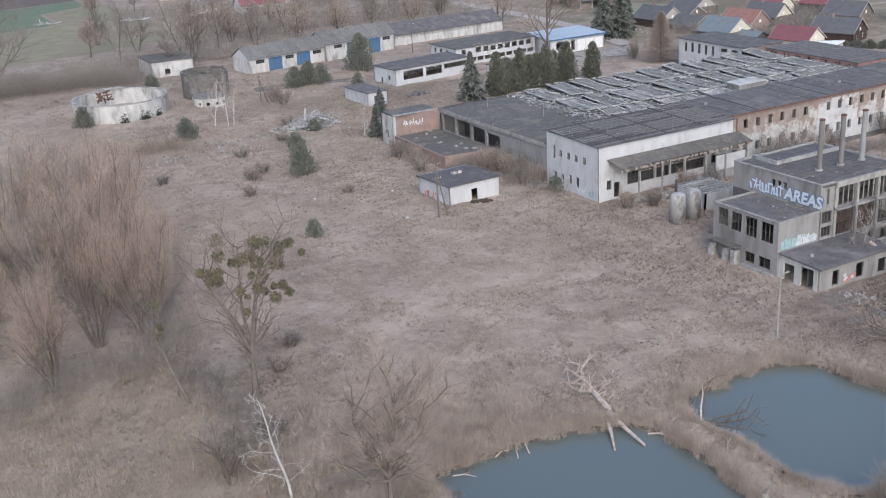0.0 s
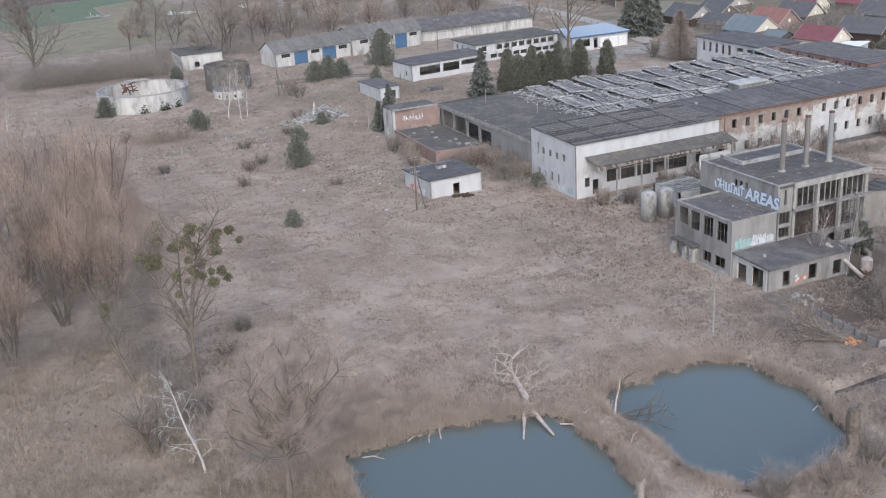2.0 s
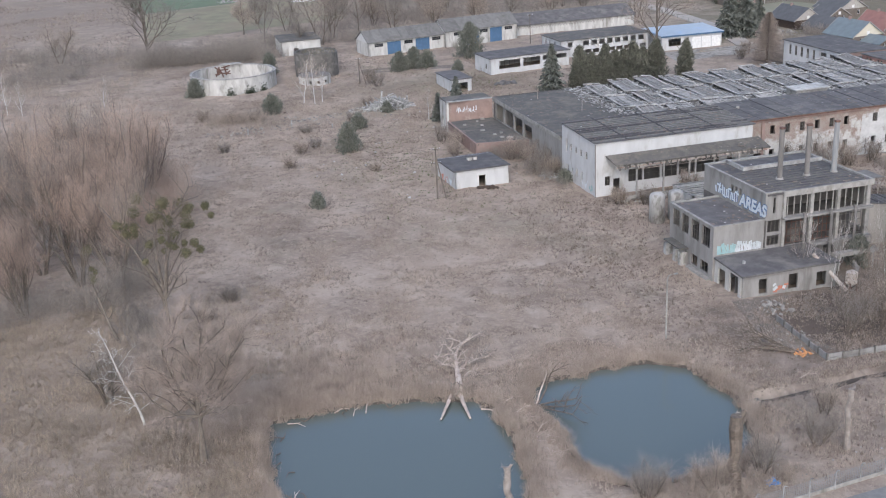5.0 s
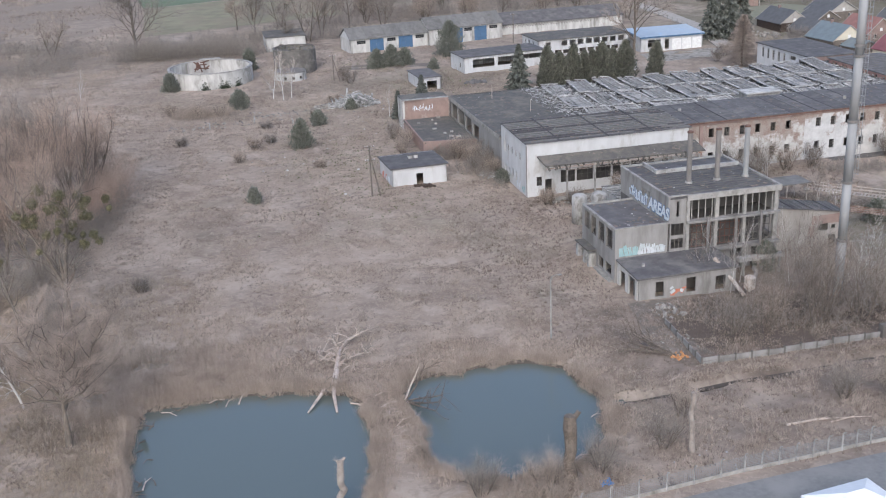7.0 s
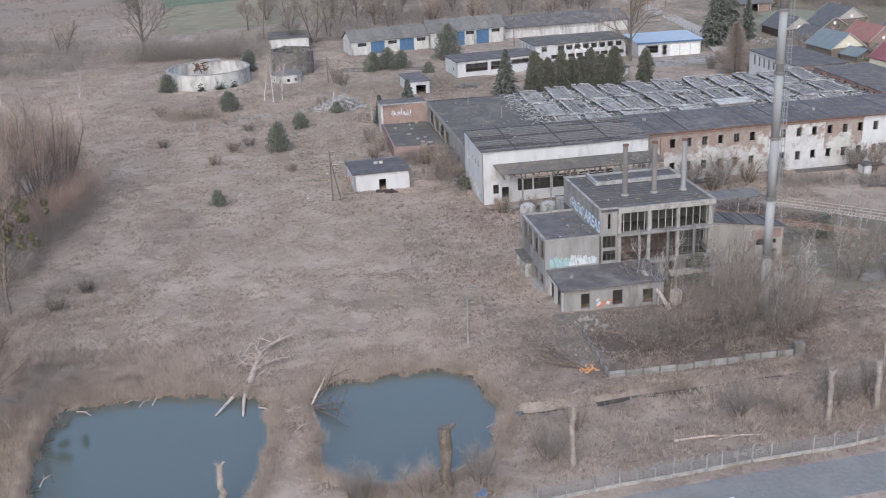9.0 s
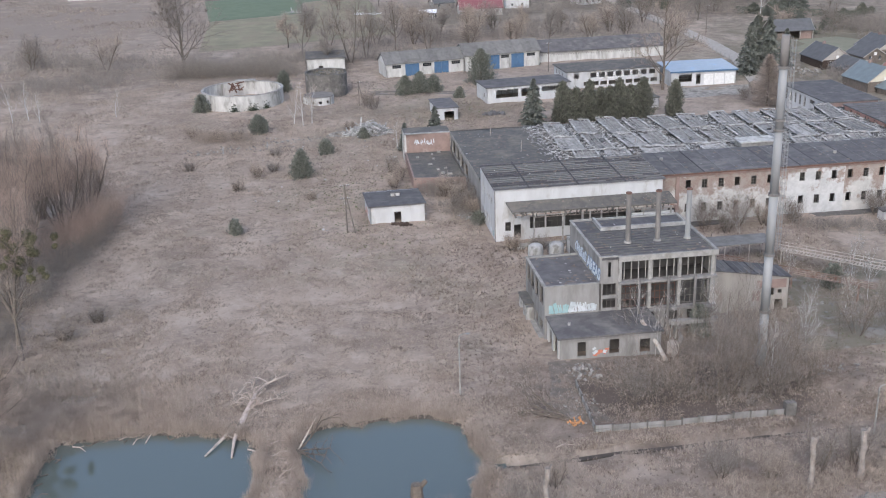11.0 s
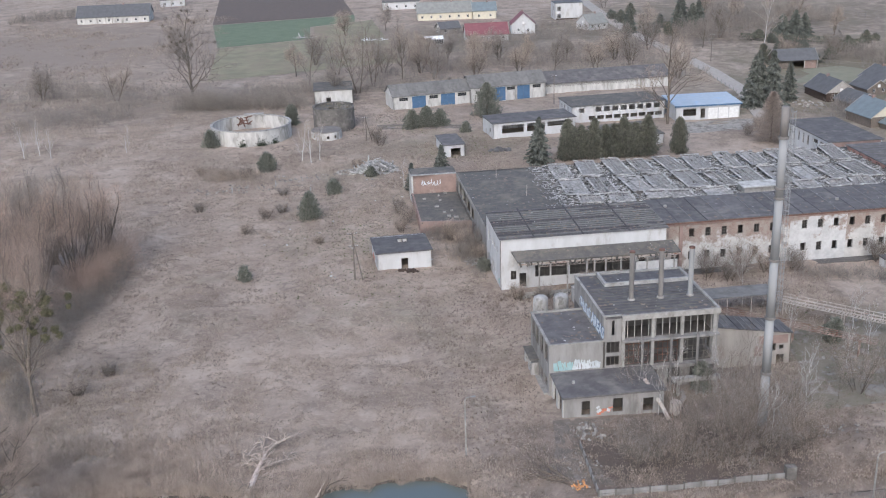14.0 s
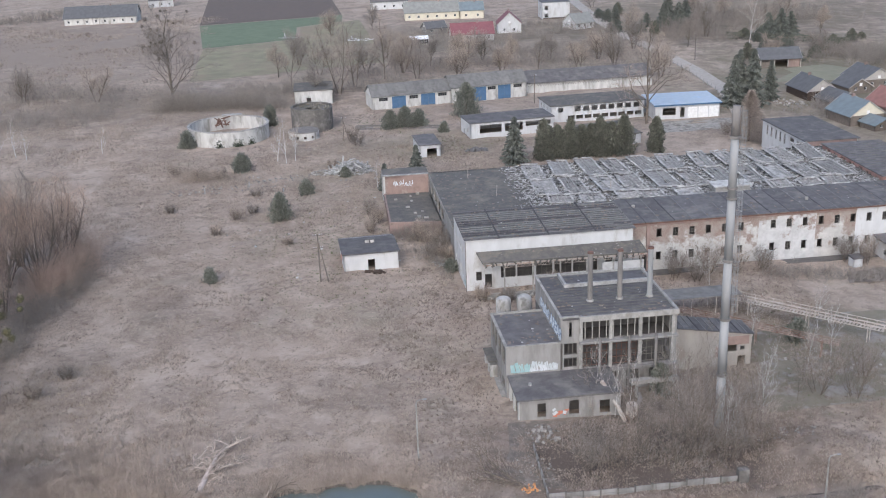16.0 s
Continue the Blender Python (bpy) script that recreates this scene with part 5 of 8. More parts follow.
hut = flat_block("white_hut", "small white plastered hut with dark felt roof and empty doorway", "hut", (91.5, 156.4, 0), 2.0, 11.1, 10.8, 1.4, 5.6, WHITE, FELT,
                 {"f": [(4.9, 6.3, 1.9, 4.3)]}, 0.35, -0.02)
vb = top("roof_vent_box", "twin white vent box on the hut roof", "roof vent", m=pose(97.2, 163.4, 5.62, 0, 0, 2))
for x in (-0.9, 0.2):
    part("housing", boxes((x, -0.5, 0, x + 0.8, 0.5, 0.75)), TANKW, vb)
part("cap", boxes((-1.1, -0.7, 0.75, 1.2, 0.7, 0.88)), FELT, vb)
random.seed(21)
bm, bd = bmesh.new(), bmesh.new()
for k in range(12):
    y = random.uniform(1.2, 9.5)
    beam(bm if y > 5 else bd, (-0.03 - k * 0.003, y, 2.0), (-0.03 - k * 0.003, y + random.uniform(-0.8, 0.8), 3.0 + random.uniform(0, 0.5)), 0.03, random.uniform(0.2, 0.5))
part("painted_mark", bm, G_RED, hut, "reddish spray paint on the side wall")
part("painted_mark", bd, G_BLUE, hut, "pale blue spray paint on the side wall")

kiosk = flat_block("gate_kiosk", "small white kiosk with a dark flat roof and an open front", "kiosk", (116.5, 240.6, 0), 3, 5.8, 12.5, 2.3, 6.1, WHITE, FELT,
                   {"f": [(1.9, 4.7, 2.6, 5.2)]}, 0.3, frames=False)
# garage row with blue doors
def garage(x, y, z, n, eave, ridge, group):
    w, d = 27.0, 10.5
    t = top("garage_block", "long white garage block with blue doors and a grey sheet roof", "garage", group, m=pose(x, y, 0, 0, 0, 9.0))
    doors = [(6.6, 11.4), (16.6, 21.6)] if n == 0 else [(8.0, 12.4), (16.6, 21.2)]
    wins = [(2.2, 5.2), (12.6, 15.6), (22.6, 25.6)] if n == 0 else [(3.2, 6.2), (12.9, 15.8), (22.2, 25.2)]
    ops = [(a, b, z - 0.1, eave - 0.35) for a, b in doors] + [(a, b, eave - 1.6, eave - 0.5) for a, b in wins]
    for k, a, b in (("f", (0, 0), (w, 0)), ("r", (w, 0), (w, d)), ("b", (w, d), (0, d)), ("l", (0, d), (0, 0))):
        bm = bmesh.new()
        wall(bm, a, b, z - 0.6, eave, 0.35, ops if k == "f" else ())
        part("wall", bm, TANKW, t)
    for xx in (0.02, w - 0.32):
        bm = bmesh.new()
        vs = [bm.verts.new((xx + e, yy, zz)) for e in (0, 0.3) for yy, zz in ((0, eave), (d, eave), (d / 2, ridge - 0.1))]
        for f in ((0, 1, 2), (5, 4, 3), (0, 3, 4, 1), (1, 4, 5, 2), (2, 5, 3, 0)):
            bm.faces.new([vs[i] for i in f])
        part("gable", bm, WHITE, t)
    for a, b in doors:
        m = (a + b) / 2
        for l, r in ((a + 0.03, m - 0.02), (m + 0.02, b - 0.03)):
            bm = boxes((l, 0.12, z - 0.05, r, 0.2, eave - 0.38), (l + 0.1, 0.09, z + 1.2, r - 0.1, 0.12, z + 1.35), (l + 0.1, 0.09, eave - 1.4, r - 0.1, 0.12, eave - 1.25))
            part("door", bm, BLUE, t, "blue sheet-metal garage door leaf")
    for a, b in wins:
        casement(t, (0, 0), (w, 0), (a, b, eave - 1.6, eave - 0.5), cols=4, rows=2, pane=True)
    for side in (0, 1):
        for k in range(9):
            x0, x1 = -0.4 + k * 3.09, -0.4 + (k + 1) * 3.09 - 0.03
            y0, y1 = (-0.5, d / 2) if side == 0 else (d + 0.5, d / 2)
            bm = bmesh.new()
            h = 0.12 + random.uniform(0, 0.03)
            vs = [bm.verts.new(p) for p in ((x0, y0, eave - 0.1), (x1, y0, eave - 0.1), (x1, y1, ridge), (x0, y1, ridge))]
            vt = [bm.verts.new(v.co + Vector((0, 0, h))) for v in vs]
            bm.faces.new(vs[::-1]), bm.faces.new(vt)
            for i in range(4):
                bm.faces.new((vs[i], vs[(i + 1) % 4], vt[(i + 1) % 4], vt[i]))
            bmesh.ops.recalc_face_normals(bm, faces=bm.faces)
            part("roof_sheet", bm, ETERNIT, t)
    part("floor", boxes((0.4, 0.4, z - 0.5, w - 0.4, d - 0.4, z - 0.1)), DARK, t)
    return t


garage(107.8, 303.2, 3.5, 0, 7.9, 11.0, "garages")
garage(134.6, 306.8, 3.6, 1, 8.6, 12.0, "garages")
barn = top("long_store", "long low store with a dark roof and a pierced block wall", "store building", m=pose(161.6, 315.0, 0, 0, 0, 2.5))
bm = bmesh.new()
wall(bm, (0, 0), (34, 0), 3.0, 5.9, 0.3)
wall(bm, (0, 12), (0, 0), 3.0, 7.0, 0.3)
wall(bm, (46, 0), (46, 12), 3.0, 7.0, 0.3)
wall(bm, (34, 0), (46, 0), 3.0, 6.9, 0.3)
part("wall", bm, TANKW, barn)
bm = bmesh.new()
for k in range(56):
    x = 0.1 + k * 0.6
    for j in range(2):
        box(bm, x + (j % 2) * 0.3, 0.02, 5.9 + j * 0.52, x + 0.34 + (j % 2) * 0.3, 0.28, 6.22 + j * 0.52)
box(bm, 0, 0.0, 6.2, 34, 0.3, 6.42)
box(bm, 0, 0.0, 6.72, 34, 0.3, 7.0)
# added dark panel; its colour paints the shade behind the pierced band
part("inner_wall", boxes((0.4, 0.9, 3.0, 33.6, 1.0, 6.9)), DARK, barn)
part("pierced_wall", bm, TANKW, barn, "pierced pale block band", kind="stuff")
bm = boxes((-0.4, -0.5, 7.0, 46.4, 7.0, 7.2))
for v in bm.verts:
    v.co.z += max(0, v.co.y + 0.5) * 0.42
part("roof", bm, FELT, barn, "dark felt roof")
bm = boxes((-0.4, 7.0, 7.0, 46.4, 14.0, 7.2))
for v in bm.verts:
    v.co.z += max(0, 14.0 - v.co.y) * 0.45
part("roof", bm, FELT, barn)
# white two-storey office
ops = [(2.3, 3.9, 6.3, 7.7)] + [(7.6 + k * 2.72, 9.5 + k * 2.72, 6.3, 7.8) for k in range(8)] + [(5.4 + k * 2.72, 7.6 + k * 2.72, 3.9, 5.1) for k in range(9)]
office = flat_block("office_block", "white two-storey office block with a row of empty windows", "office building", (160.4, 270.2, 0), 3.5, 30.2, 13.5, 2.4, 8.3, WHITE, FELT2,
                    {"f": ops, "l": [(2, 3.2, 6.2, 7.6), (5, 6.2, 6.2, 7.6), (8.5, 9.7, 6.2, 7.6)]}, 0.4, 0.015)
low = flat_block("low_workshop", "low white workshop with wide openings and a dark roof", "workshop", (133.3, 257.2, 0), 7.0, 25.8, 10.5, 2.4, 7.5, WHITE, FELT,
                 {"f": [(2.8, 9.6, 4.4, 6.8), (10.6, 16.2, 4.4, 6.8), (17.0, 25.0, 5.4, 6.8)], "l": [(3.2, 4.2, 2.6, 4.8), (7, 8, 4.4, 5.8)]}, 0.3, 0.02, cols=4, rows=1)
bluehall = flat_block("blue_roofed_shed", "white shed with a bright light-blue sheet roof", "shed", (192.2, 266.4, 0), -1.0, 20.6, 13.0, 2.5, 7.4, WHITE, BLUEROOF,
                      {"f": [(2.4, 6.6, 4.2, 6.5), (8.0, 9.4, 3.4, 6.5)]}, 0.45, 0.05, cols=3, thick=0.3)
for x in (10.4, 13.8, 17.2):
    part("gate_panel", boxes((x, -0.06, 2.7, x + 3.0, -0.01, 6.4)), WFRAME, bluehall, "pale flush gate panel")
part("eave_trim", boxes((-0.45, -0.56, 7.15, 21.05, -0.46, 7.6)), BLUE, bluehall, "blue eave board")
annexb = flat_block("mossy_outbuilding", "low white outbuilding with a mossy roof behind thuja trees", "outbuilding", (163.0, 238.5, 0), 8.0, 17.0, 15.0, 2.2, 5.6, WHITE, FELT2,
                    {"f": [(2, 4, 3.4, 4.8), (12, 13.2, 2.4, 4.6)]}, 0.3, 0.02)
kr = flat_block("small_white_outbuilding", "small white outbuilding with a dark roof by the factory wall", "outbuilding", (198.6, 135.0, 0), 2.0, 9.0, 8.6, 1.2, 5.0, WHITE, FELT,
                {"f": [(3.2, 5.2, 1.6, 4.0)], "l": [(3, 4, 2.8, 3.9)]}, 0.5, 0.07, frames=False)
flat_block("meter_box", "tiny white plastered meter hut with a dark lid", "hut", (190.6, 137.4, 0), 5.0, 2.0, 1.8, 1.2, 3.4, WHITE, FELT, {}, 0.15, 0.1)
right = flat_block("plastered_workshop", "white workshop with a dark felt roof and narrow windows", "workshop", (210.6, 202.4, 0), 0.5, 14.0, 26.0, 2.2, 10.2, WHITE, FELT,
                   {"l": [(k * 2.7 + 2.6, k * 2.7 + 3.6, 6.8, 9.4) for k in range(5)] + [(17.0, 19.4, 8.3, 9.3), (20.8, 23.2, 8.3, 9.3)]}, 0.4, 0.0, rows=3)
part("wall_patch", boxes((0.3, -0.12, 2.2, 13.6, -0.02, 10.3)), REDBRICK, right, "bare red brick end wall")
pink = flat_block("brick_loft", "low pinkish brick loft with a ribbed dark roof above the hall", "loft building", (211.6, 166.5, 0), -1.0, 14.5, 30.0, 8.0, 10.9, mat("pink_faded_brick", (0.42, 0.26, 0.22), (0.34, 0.21, 0.18), 0.7, 0.92, (0.46, 0.40, 0.37), 0.3, 0.58, 0.7, 0.2, 9.0), FELT,
                  {"l": [(k * 4.2 + 1.6, k * 4.2 + 2.5, 9.6, 10.4) for k in range(7)] + [(k * 4.2 + 2.9, k * 4.2 + 3.8, 9.6, 10.4) for k in range(6)]}, 0.35, frames=False)
for k in range(14):
    part("roof_rib", boxes((-0.3, 0.5 + k * 2.05, 11.12, 14.8, 0.62 + k * 2.05, 11.2)), FELT2, pink)
flat_block("concrete_store", "small grey concrete store with a flat roof among trees", "store building", (82.2, 318.6, 0), -1.0, 13.0, 15.5, 3.0, 8.3, TANKW, FELT2, {"l": [(1.4 + k * 2.3, 2.6 + k * 2.3, 5.6, 7.4) for k in range(6)], "f": [(4.0, 5.6, 4.4, 6.0)]}, 0.3)

# ring-shaped settling tank
def ring(bm, r0, r1, z0, z1, n=64, a0=0.0, a1=2 * math.pi):
    full = a1 - a0 > 6.28
    rows = []
    for k in range(n if full else n + 1):
        a = a0 + (a1 - a0) * k / n
        rows.append([bm.verts.new((r * math.cos(a), r * math.sin(a), z)) for r, z in ((r0, z0), (r1, z0), (r1, z1), (r0, z1))])
    for k in range(n):
        p, q = rows[k], rows[(k + 1) % len(rows)]
        for i in range(4):
            bm.faces.new((p[i], p[(i + 1) % 4], q[(i + 1) % 4], q[i]))
    bmesh.ops.recalc_face_normals(bm, faces=bm.faces)


rt = top("settling_tank", "round open concrete tank, stained white, with a rusty collapsed truss", "tank", m=pose(62.2, 277.4, 2.6))
bm = bmesh.new()
ring(bm, 11.6, 12.1, -0.4, 5.0)
part("tank_wall", bm, TANKW, rt)
bm = bmesh.new()
ring(bm, 11.45, 12.25, 5.0, 5.2)
part("rim", bm, SLAT, rt, "pale worn rim")
bm = bmesh.new()
ring(bm, 0.01, 11.6, -0.3, 0.5, 48)
part("tank_floor", bm, MUD, rt)
random.seed(31)
bm = bmesh.new()
for k in range(16):
    a, b = random.uniform(-4.5, -1), random.uniform(6.5, 10)
    beam(bm, (a, b, random.uniform(2.4, 5.0)), (a + random.uniform(-2, 2.4), b + random.uniform(-2.5, 1), random.uniform(3.5, 5.6)), 0.3)
part("truss", bm, RUST, rt, "rusty red collapsed truss")
part("platform", boxes((-2.6, 10.6, 5.22, 3.6, 12.4, 5.6)), SLAT, rt, "pale footbridge plate")
r2 = top("round_chamber", "small round white chamber with little square windows", "outbuilding", m=pose(84.7, 272.2, 2.6))
bm = bmesh.new()
for k in range(12):
    ring(bm, 4.3, 4.6, -0.3, 1.0, 6, k * math.pi / 6, (k + 1) * math.pi / 6)
    ring(bm, 4.3, 4.6, 1.0, 1.8, 4, k * math.pi / 6 + math.pi / 18, (k + 1) * math.pi / 6)
    ring(bm, 4.3, 4.6, 1.8, 2.7, 6, k * math.pi / 6, (k + 1) * math.pi / 6)
bmesh.ops.remove_doubles(bm, verts=bm.verts, dist=0.002)
part("chamber_wall", bm, TANKW, r2)
bm = bmesh.new()
ring(bm, 0.01, 4.3, -0.3, 0.4, 24)
part("chamber_floor", bm, DARK, r2)
bm = bmesh.new()
ring(bm, 0.01, 4.5, 2.7, 3.0, 32)
part("chamber_roof", bm, FLUE, r2, "dark slab roof")
r3 = top("concrete_silo", "squat dark concrete silo with a broken rim", "silo", m=pose(87.6, 284.0, 2.8))
bm = bmesh.new()
ring(bm, 5.9, 6.4, -0.3, 7.2, 40)
part("silo_wall", bm, SILO, r3)
bm = bmesh.new()
ring(bm, 1.8, 5.95, 6.4, 6.8, 32)
part("silo_top", bm, FELT2, r3)
bm = bmesh.new()
ring(bm, 5.8, 6.5, 7.2, 7.45, 32, 0.3, 5.2)
part("rim", bm, SILO, r3)
rg = random.Random(66)
vs, fs = [], []
for k in range(700):
    a, q = rg.uniform(0, 6.283), 5.7 * math.sqrt(rg.random())
    if noise.noise((math.cos(a) * q * 0.5, math.sin(a) * q * 0.5, 3)) > -0.1:
        vs.extend([(math.cos(a) * q + rg.gauss(0, 0.2), math.sin(a) * q + rg.gauss(0, 0.2), 6.8 + rg.random() * (0.2 + 0.5 * (e % 2))) for e in range(3)])
        fs.append((len(vs) - 3, len(vs) - 2, len(vs) - 1))
part("moss", soup("moss", vs, fs, MOSS), None, r3, "mossy weeds on the silo top", kind="stuff")

# ---- village houses ----
def house(label, x, y, rot, w, d, h, rise, wallmat, roofmat, wins=3, gable_wins=2, chimney=True, name="house", category="house", group="village houses", gablemat=None):
    """A gabled house; its ridge runs along its own x."""
    z = gz(x, y) - 0.4
    t = top(name, label, category, group, m=pose(x, y, z, 0, 0, rot))
    w2, d2 = w / 2, d / 2
    fo = [(w * (k + 0.5) / wins - 0.55, w * (k + 0.5) / wins + 0.55, 1.4, 2.7) for k in range(wins)]
    go = [(d * (k + 0.7) / (gable_wins + 0.4) - 0.5, d * (k + 0.7) / (gable_wins + 0.4) + 0.5, 1.4, 2.7) for k in range(gable_wins)]
    for a, b, o in (((-w2, -d2), (w2, -d2), fo), ((w2, -d2), (w2, d2), go), ((w2, d2), (-w2, d2), ()), ((-w2, d2), (-w2, -d2), go)):
        bm = bmesh.new()
        wall(bm, a, b, 0, h, 0.3, o)
        part("wall", bm, wallmat, t)
        for q in o:
            casement(t, a, b, q, cols=2, rows=1, material=WFRAME, pane=True)
    for xx in (-w2 + 0.02, w2 - 0.32):
        bm = bmesh.new()
        vs = [bm.verts.new((xx + e, yy, zz)) for e in (0, 0.3) for yy, zz in ((-d2, h), (d2, h), (0, h + rise - 0.05))]
        for f in ((0, 1, 2), (5, 4, 3), (0, 3, 4, 1), (1, 4, 5, 2), (2, 5, 3, 0)):
            bm.faces.new([vs[i] for i in f])
        g = part("gable", bm, gablemat or wallmat, t)
        s = -0.04 if xx < 0 else 0.31
        bm = boxes((xx + s, -0.5, h + 0.3, xx + s + 0.03, 0.5, h + 1.3))
        if rise > 2.4:
            part("gable_window", bm, WFRAME, g, "white attic window")
    o = 0.45
    for s in (-1, 1):
        bm = bmesh.new()
        e = -o * rise / d2
        vs = [bm.verts.new(p) for p in ((-w2 - o, s * (d2 + o), h + e), (w2 + o, s * (d2 + o), h + e), (w2 + o, 0, h + rise), (-w2 - o, 0, h + rise))]
        vt = [bm.verts.new(v.co + Vector((0, 0, 0.2))) for v in vs]
        bm.faces.new(vs), bm.faces.new(vt)
        for i in range(4):
            bm.faces.new((vs[i], vs[(i + 1) % 4], vt[(i + 1) % 4], vt[i]))
        bmesh.ops.recalc_face_normals(bm, faces=bm.faces)
        r = part("roof_slope", bm, roofmat, t)
    if rise > 2.5:
        for xx in (-w2 - o - 0.02, w2 + o + 0.02):
            for s in (-1, 1):
                part("verge_board", beam_bm((xx, s * (d2 + o), h - o * rise / d2 + 0.1), (xx, 0, h + rise + 0.12), 0.07, 0.24), PALETIMBER, t, "pale verge board")
    if chimney:
        part("chimney", boxes((w * 0.12, -0.4, h + rise - 0.7, w * 0.12 + 0.7, 0.4, h + rise + 0.9)), REDBRICK, t, "red brick chimney")
    part("floor", boxes((-w2 + 0.3, -d2 + 0.3, 0, w2 - 0.3, d2 - 0.3, 0.3)), DARK, t)
    return t


house("white house with a steep maroon roof", 182.6, 455, 82, 12, 11, 4.6, 5.0, WHITE, R_MAROON)
house("low cream house with a maroon and grey roof", 162, 437, -1, 19, 10, 3.6, 4.4, TANKW, R_MAROON, 4)
house("long cream farmhouse with a grey roof", 153, 512, -3, 28, 11, 4.2, 4.6, CREAM, R_GREY, 6)
house("yellowish house with a blue-grey porch roof", 173, 508, -3, 12, 9, 4.6, 3.6, CREAM, R_BLUEGREY, 2)
house("white cottage with a grey gable", 216, 455, 25, 11, 10, 3.2, 4.0, WHITE, R_GREY)
house("white farmhouse partly out of sight", 135, 560, -2, 20, 10, 4.8, 4.6, WHITE, R_SLATE, 4)
house("long white farm building with a pale grey roof", -20, 562, -2, 38, 15, 4.0, 5.2, TANKW, R_SLATE, 8)
house("white house far across the fields", 4, 622, 10, 14, 10, 4.5, 4.0, WHITE, R_SLATE, 3)
house("small grey-roofed shed beside the white house", 148, 462, 15, 10, 7, 3.2, 2.6, GREYPL, R_SLATE, 2, chimney=False, name="shed", category="shed", group="village sheds")
house("dark boarded house with a slate roof and a pale timber gable", 251.8, 285.5, 92, 14.5, 10.4, 3.2, 3.7, BROWNW, R_SLATE, gablemat=PALETIMBER)
house("low dark shed with a lean slate roof", 254.0, 271.0, 97, 11, 9.5, 2.2, 2.9, TIMBER, R_SLATE, chimney=False, name="shed", category="shed", group="village sheds")
house("slate-roofed house with a timber gable", 277.0, 296.0, 95, 13, 12, 3.4, 3.6, TIMBER, R_SLATE, gablemat=PALETIMBER)
house("lower slate-roofed wing beside the timber house", 267.5, 288.5, 95, 10, 8.5, 2.6, 2.6, TIMBER, R_SLATE, 2, chimney=False)
house("timber house with a blue-grey sheet roof and a cream gable", 248.6, 249.6, 96, 12.5, 11.5, 3.4, 4.0, TIMBER, R_BLUEGREY, gablemat=CREAM)
house("lean-to with a blue-grey sheet roof", 250.4, 239.4, 100, 7, 7.5, 2.2, 1.7, TIMBER, R_BLUEGREY, 2, chimney=False, name="shed", category="shed", group="village sheds")
house("brick house with a bright red tiled roof", 264.5, 257, 96, 13, 10.5, 3.2, 4.2, REDBRICK, R_RED)
house("cream house with a maroon sheet roof", 254.0, 224.5, 100, 13, 9.5, 3.2, 3.4, CREAM, R_MAROON)
house("dark brown boarded house with white windows", 272.0, 224.5, 106, 14, 10, 3.4, 3.8, BROWNW, R_SLATE, 4)
house("dark-roofed house with a pale plastered gable", 280.0, 262, 100, 13, 10, 3.4, 4.0, TIMBER, R_SLATE, gablemat=CREAM)
house("grey-roofed house behind the gardens", 300, 245, 104, 13, 10, 3.4, 4.0, TIMBER, R_SLATE)
house("house with a dull maroon roof in the village", 296, 276, 98, 13, 10, 3.4, 4.2, CREAM, R_MAROON)
house("house with a brown roof in the village", 314, 268, 104, 13, 10, 3.4, 4.2, TIMBER, R_MAROON)
house("slate-roofed house by the gardens", 318, 232, 108, 13, 10, 3.4, 4.0, BROWNW, R_SLATE)
house("grey house beyond the gardens", 330, 290, 104, 13, 10, 3.4, 4.2, CREAM, R_SLATE)
# open timber barn: three bays between pale posts
barn2 = top("barn", "open-fronted timber barn with a dark grey roof and pale posts", "barn", "village sheds", m=pose(263.0, 338.6, gz(263, 338) - 0.3, 0, 0, -5))
for nm, bm in (("wall", boxes((-7.6, 4.6, 0, 7.6, 4.9, 3.6))), ("wall", boxes((-7.6, -4.9, 0, -7.3, 4.58, 3.6))), ("wall", boxes((7.3, -4.9, 0, 7.6, 4.58, 3.6))), ("bay_panel", boxes((-7.2, -4.5, 0, -2.6, -4.3, 2.6)))):
    part(nm, bm, TIMBER, barn2)
part("bay_panel", boxes((2.9, -4.5, 0, 7.2, -4.3, 3.2)), REDBRICK, barn2, "reddish boarded bay")
for x in (-7.7, -2.5, 2.6, 7.4):
    part("post", boxes((x, -5.0, 0, x + 0.3, -4.7, 3.5)), PALETIMBER, barn2, "pale timber post")
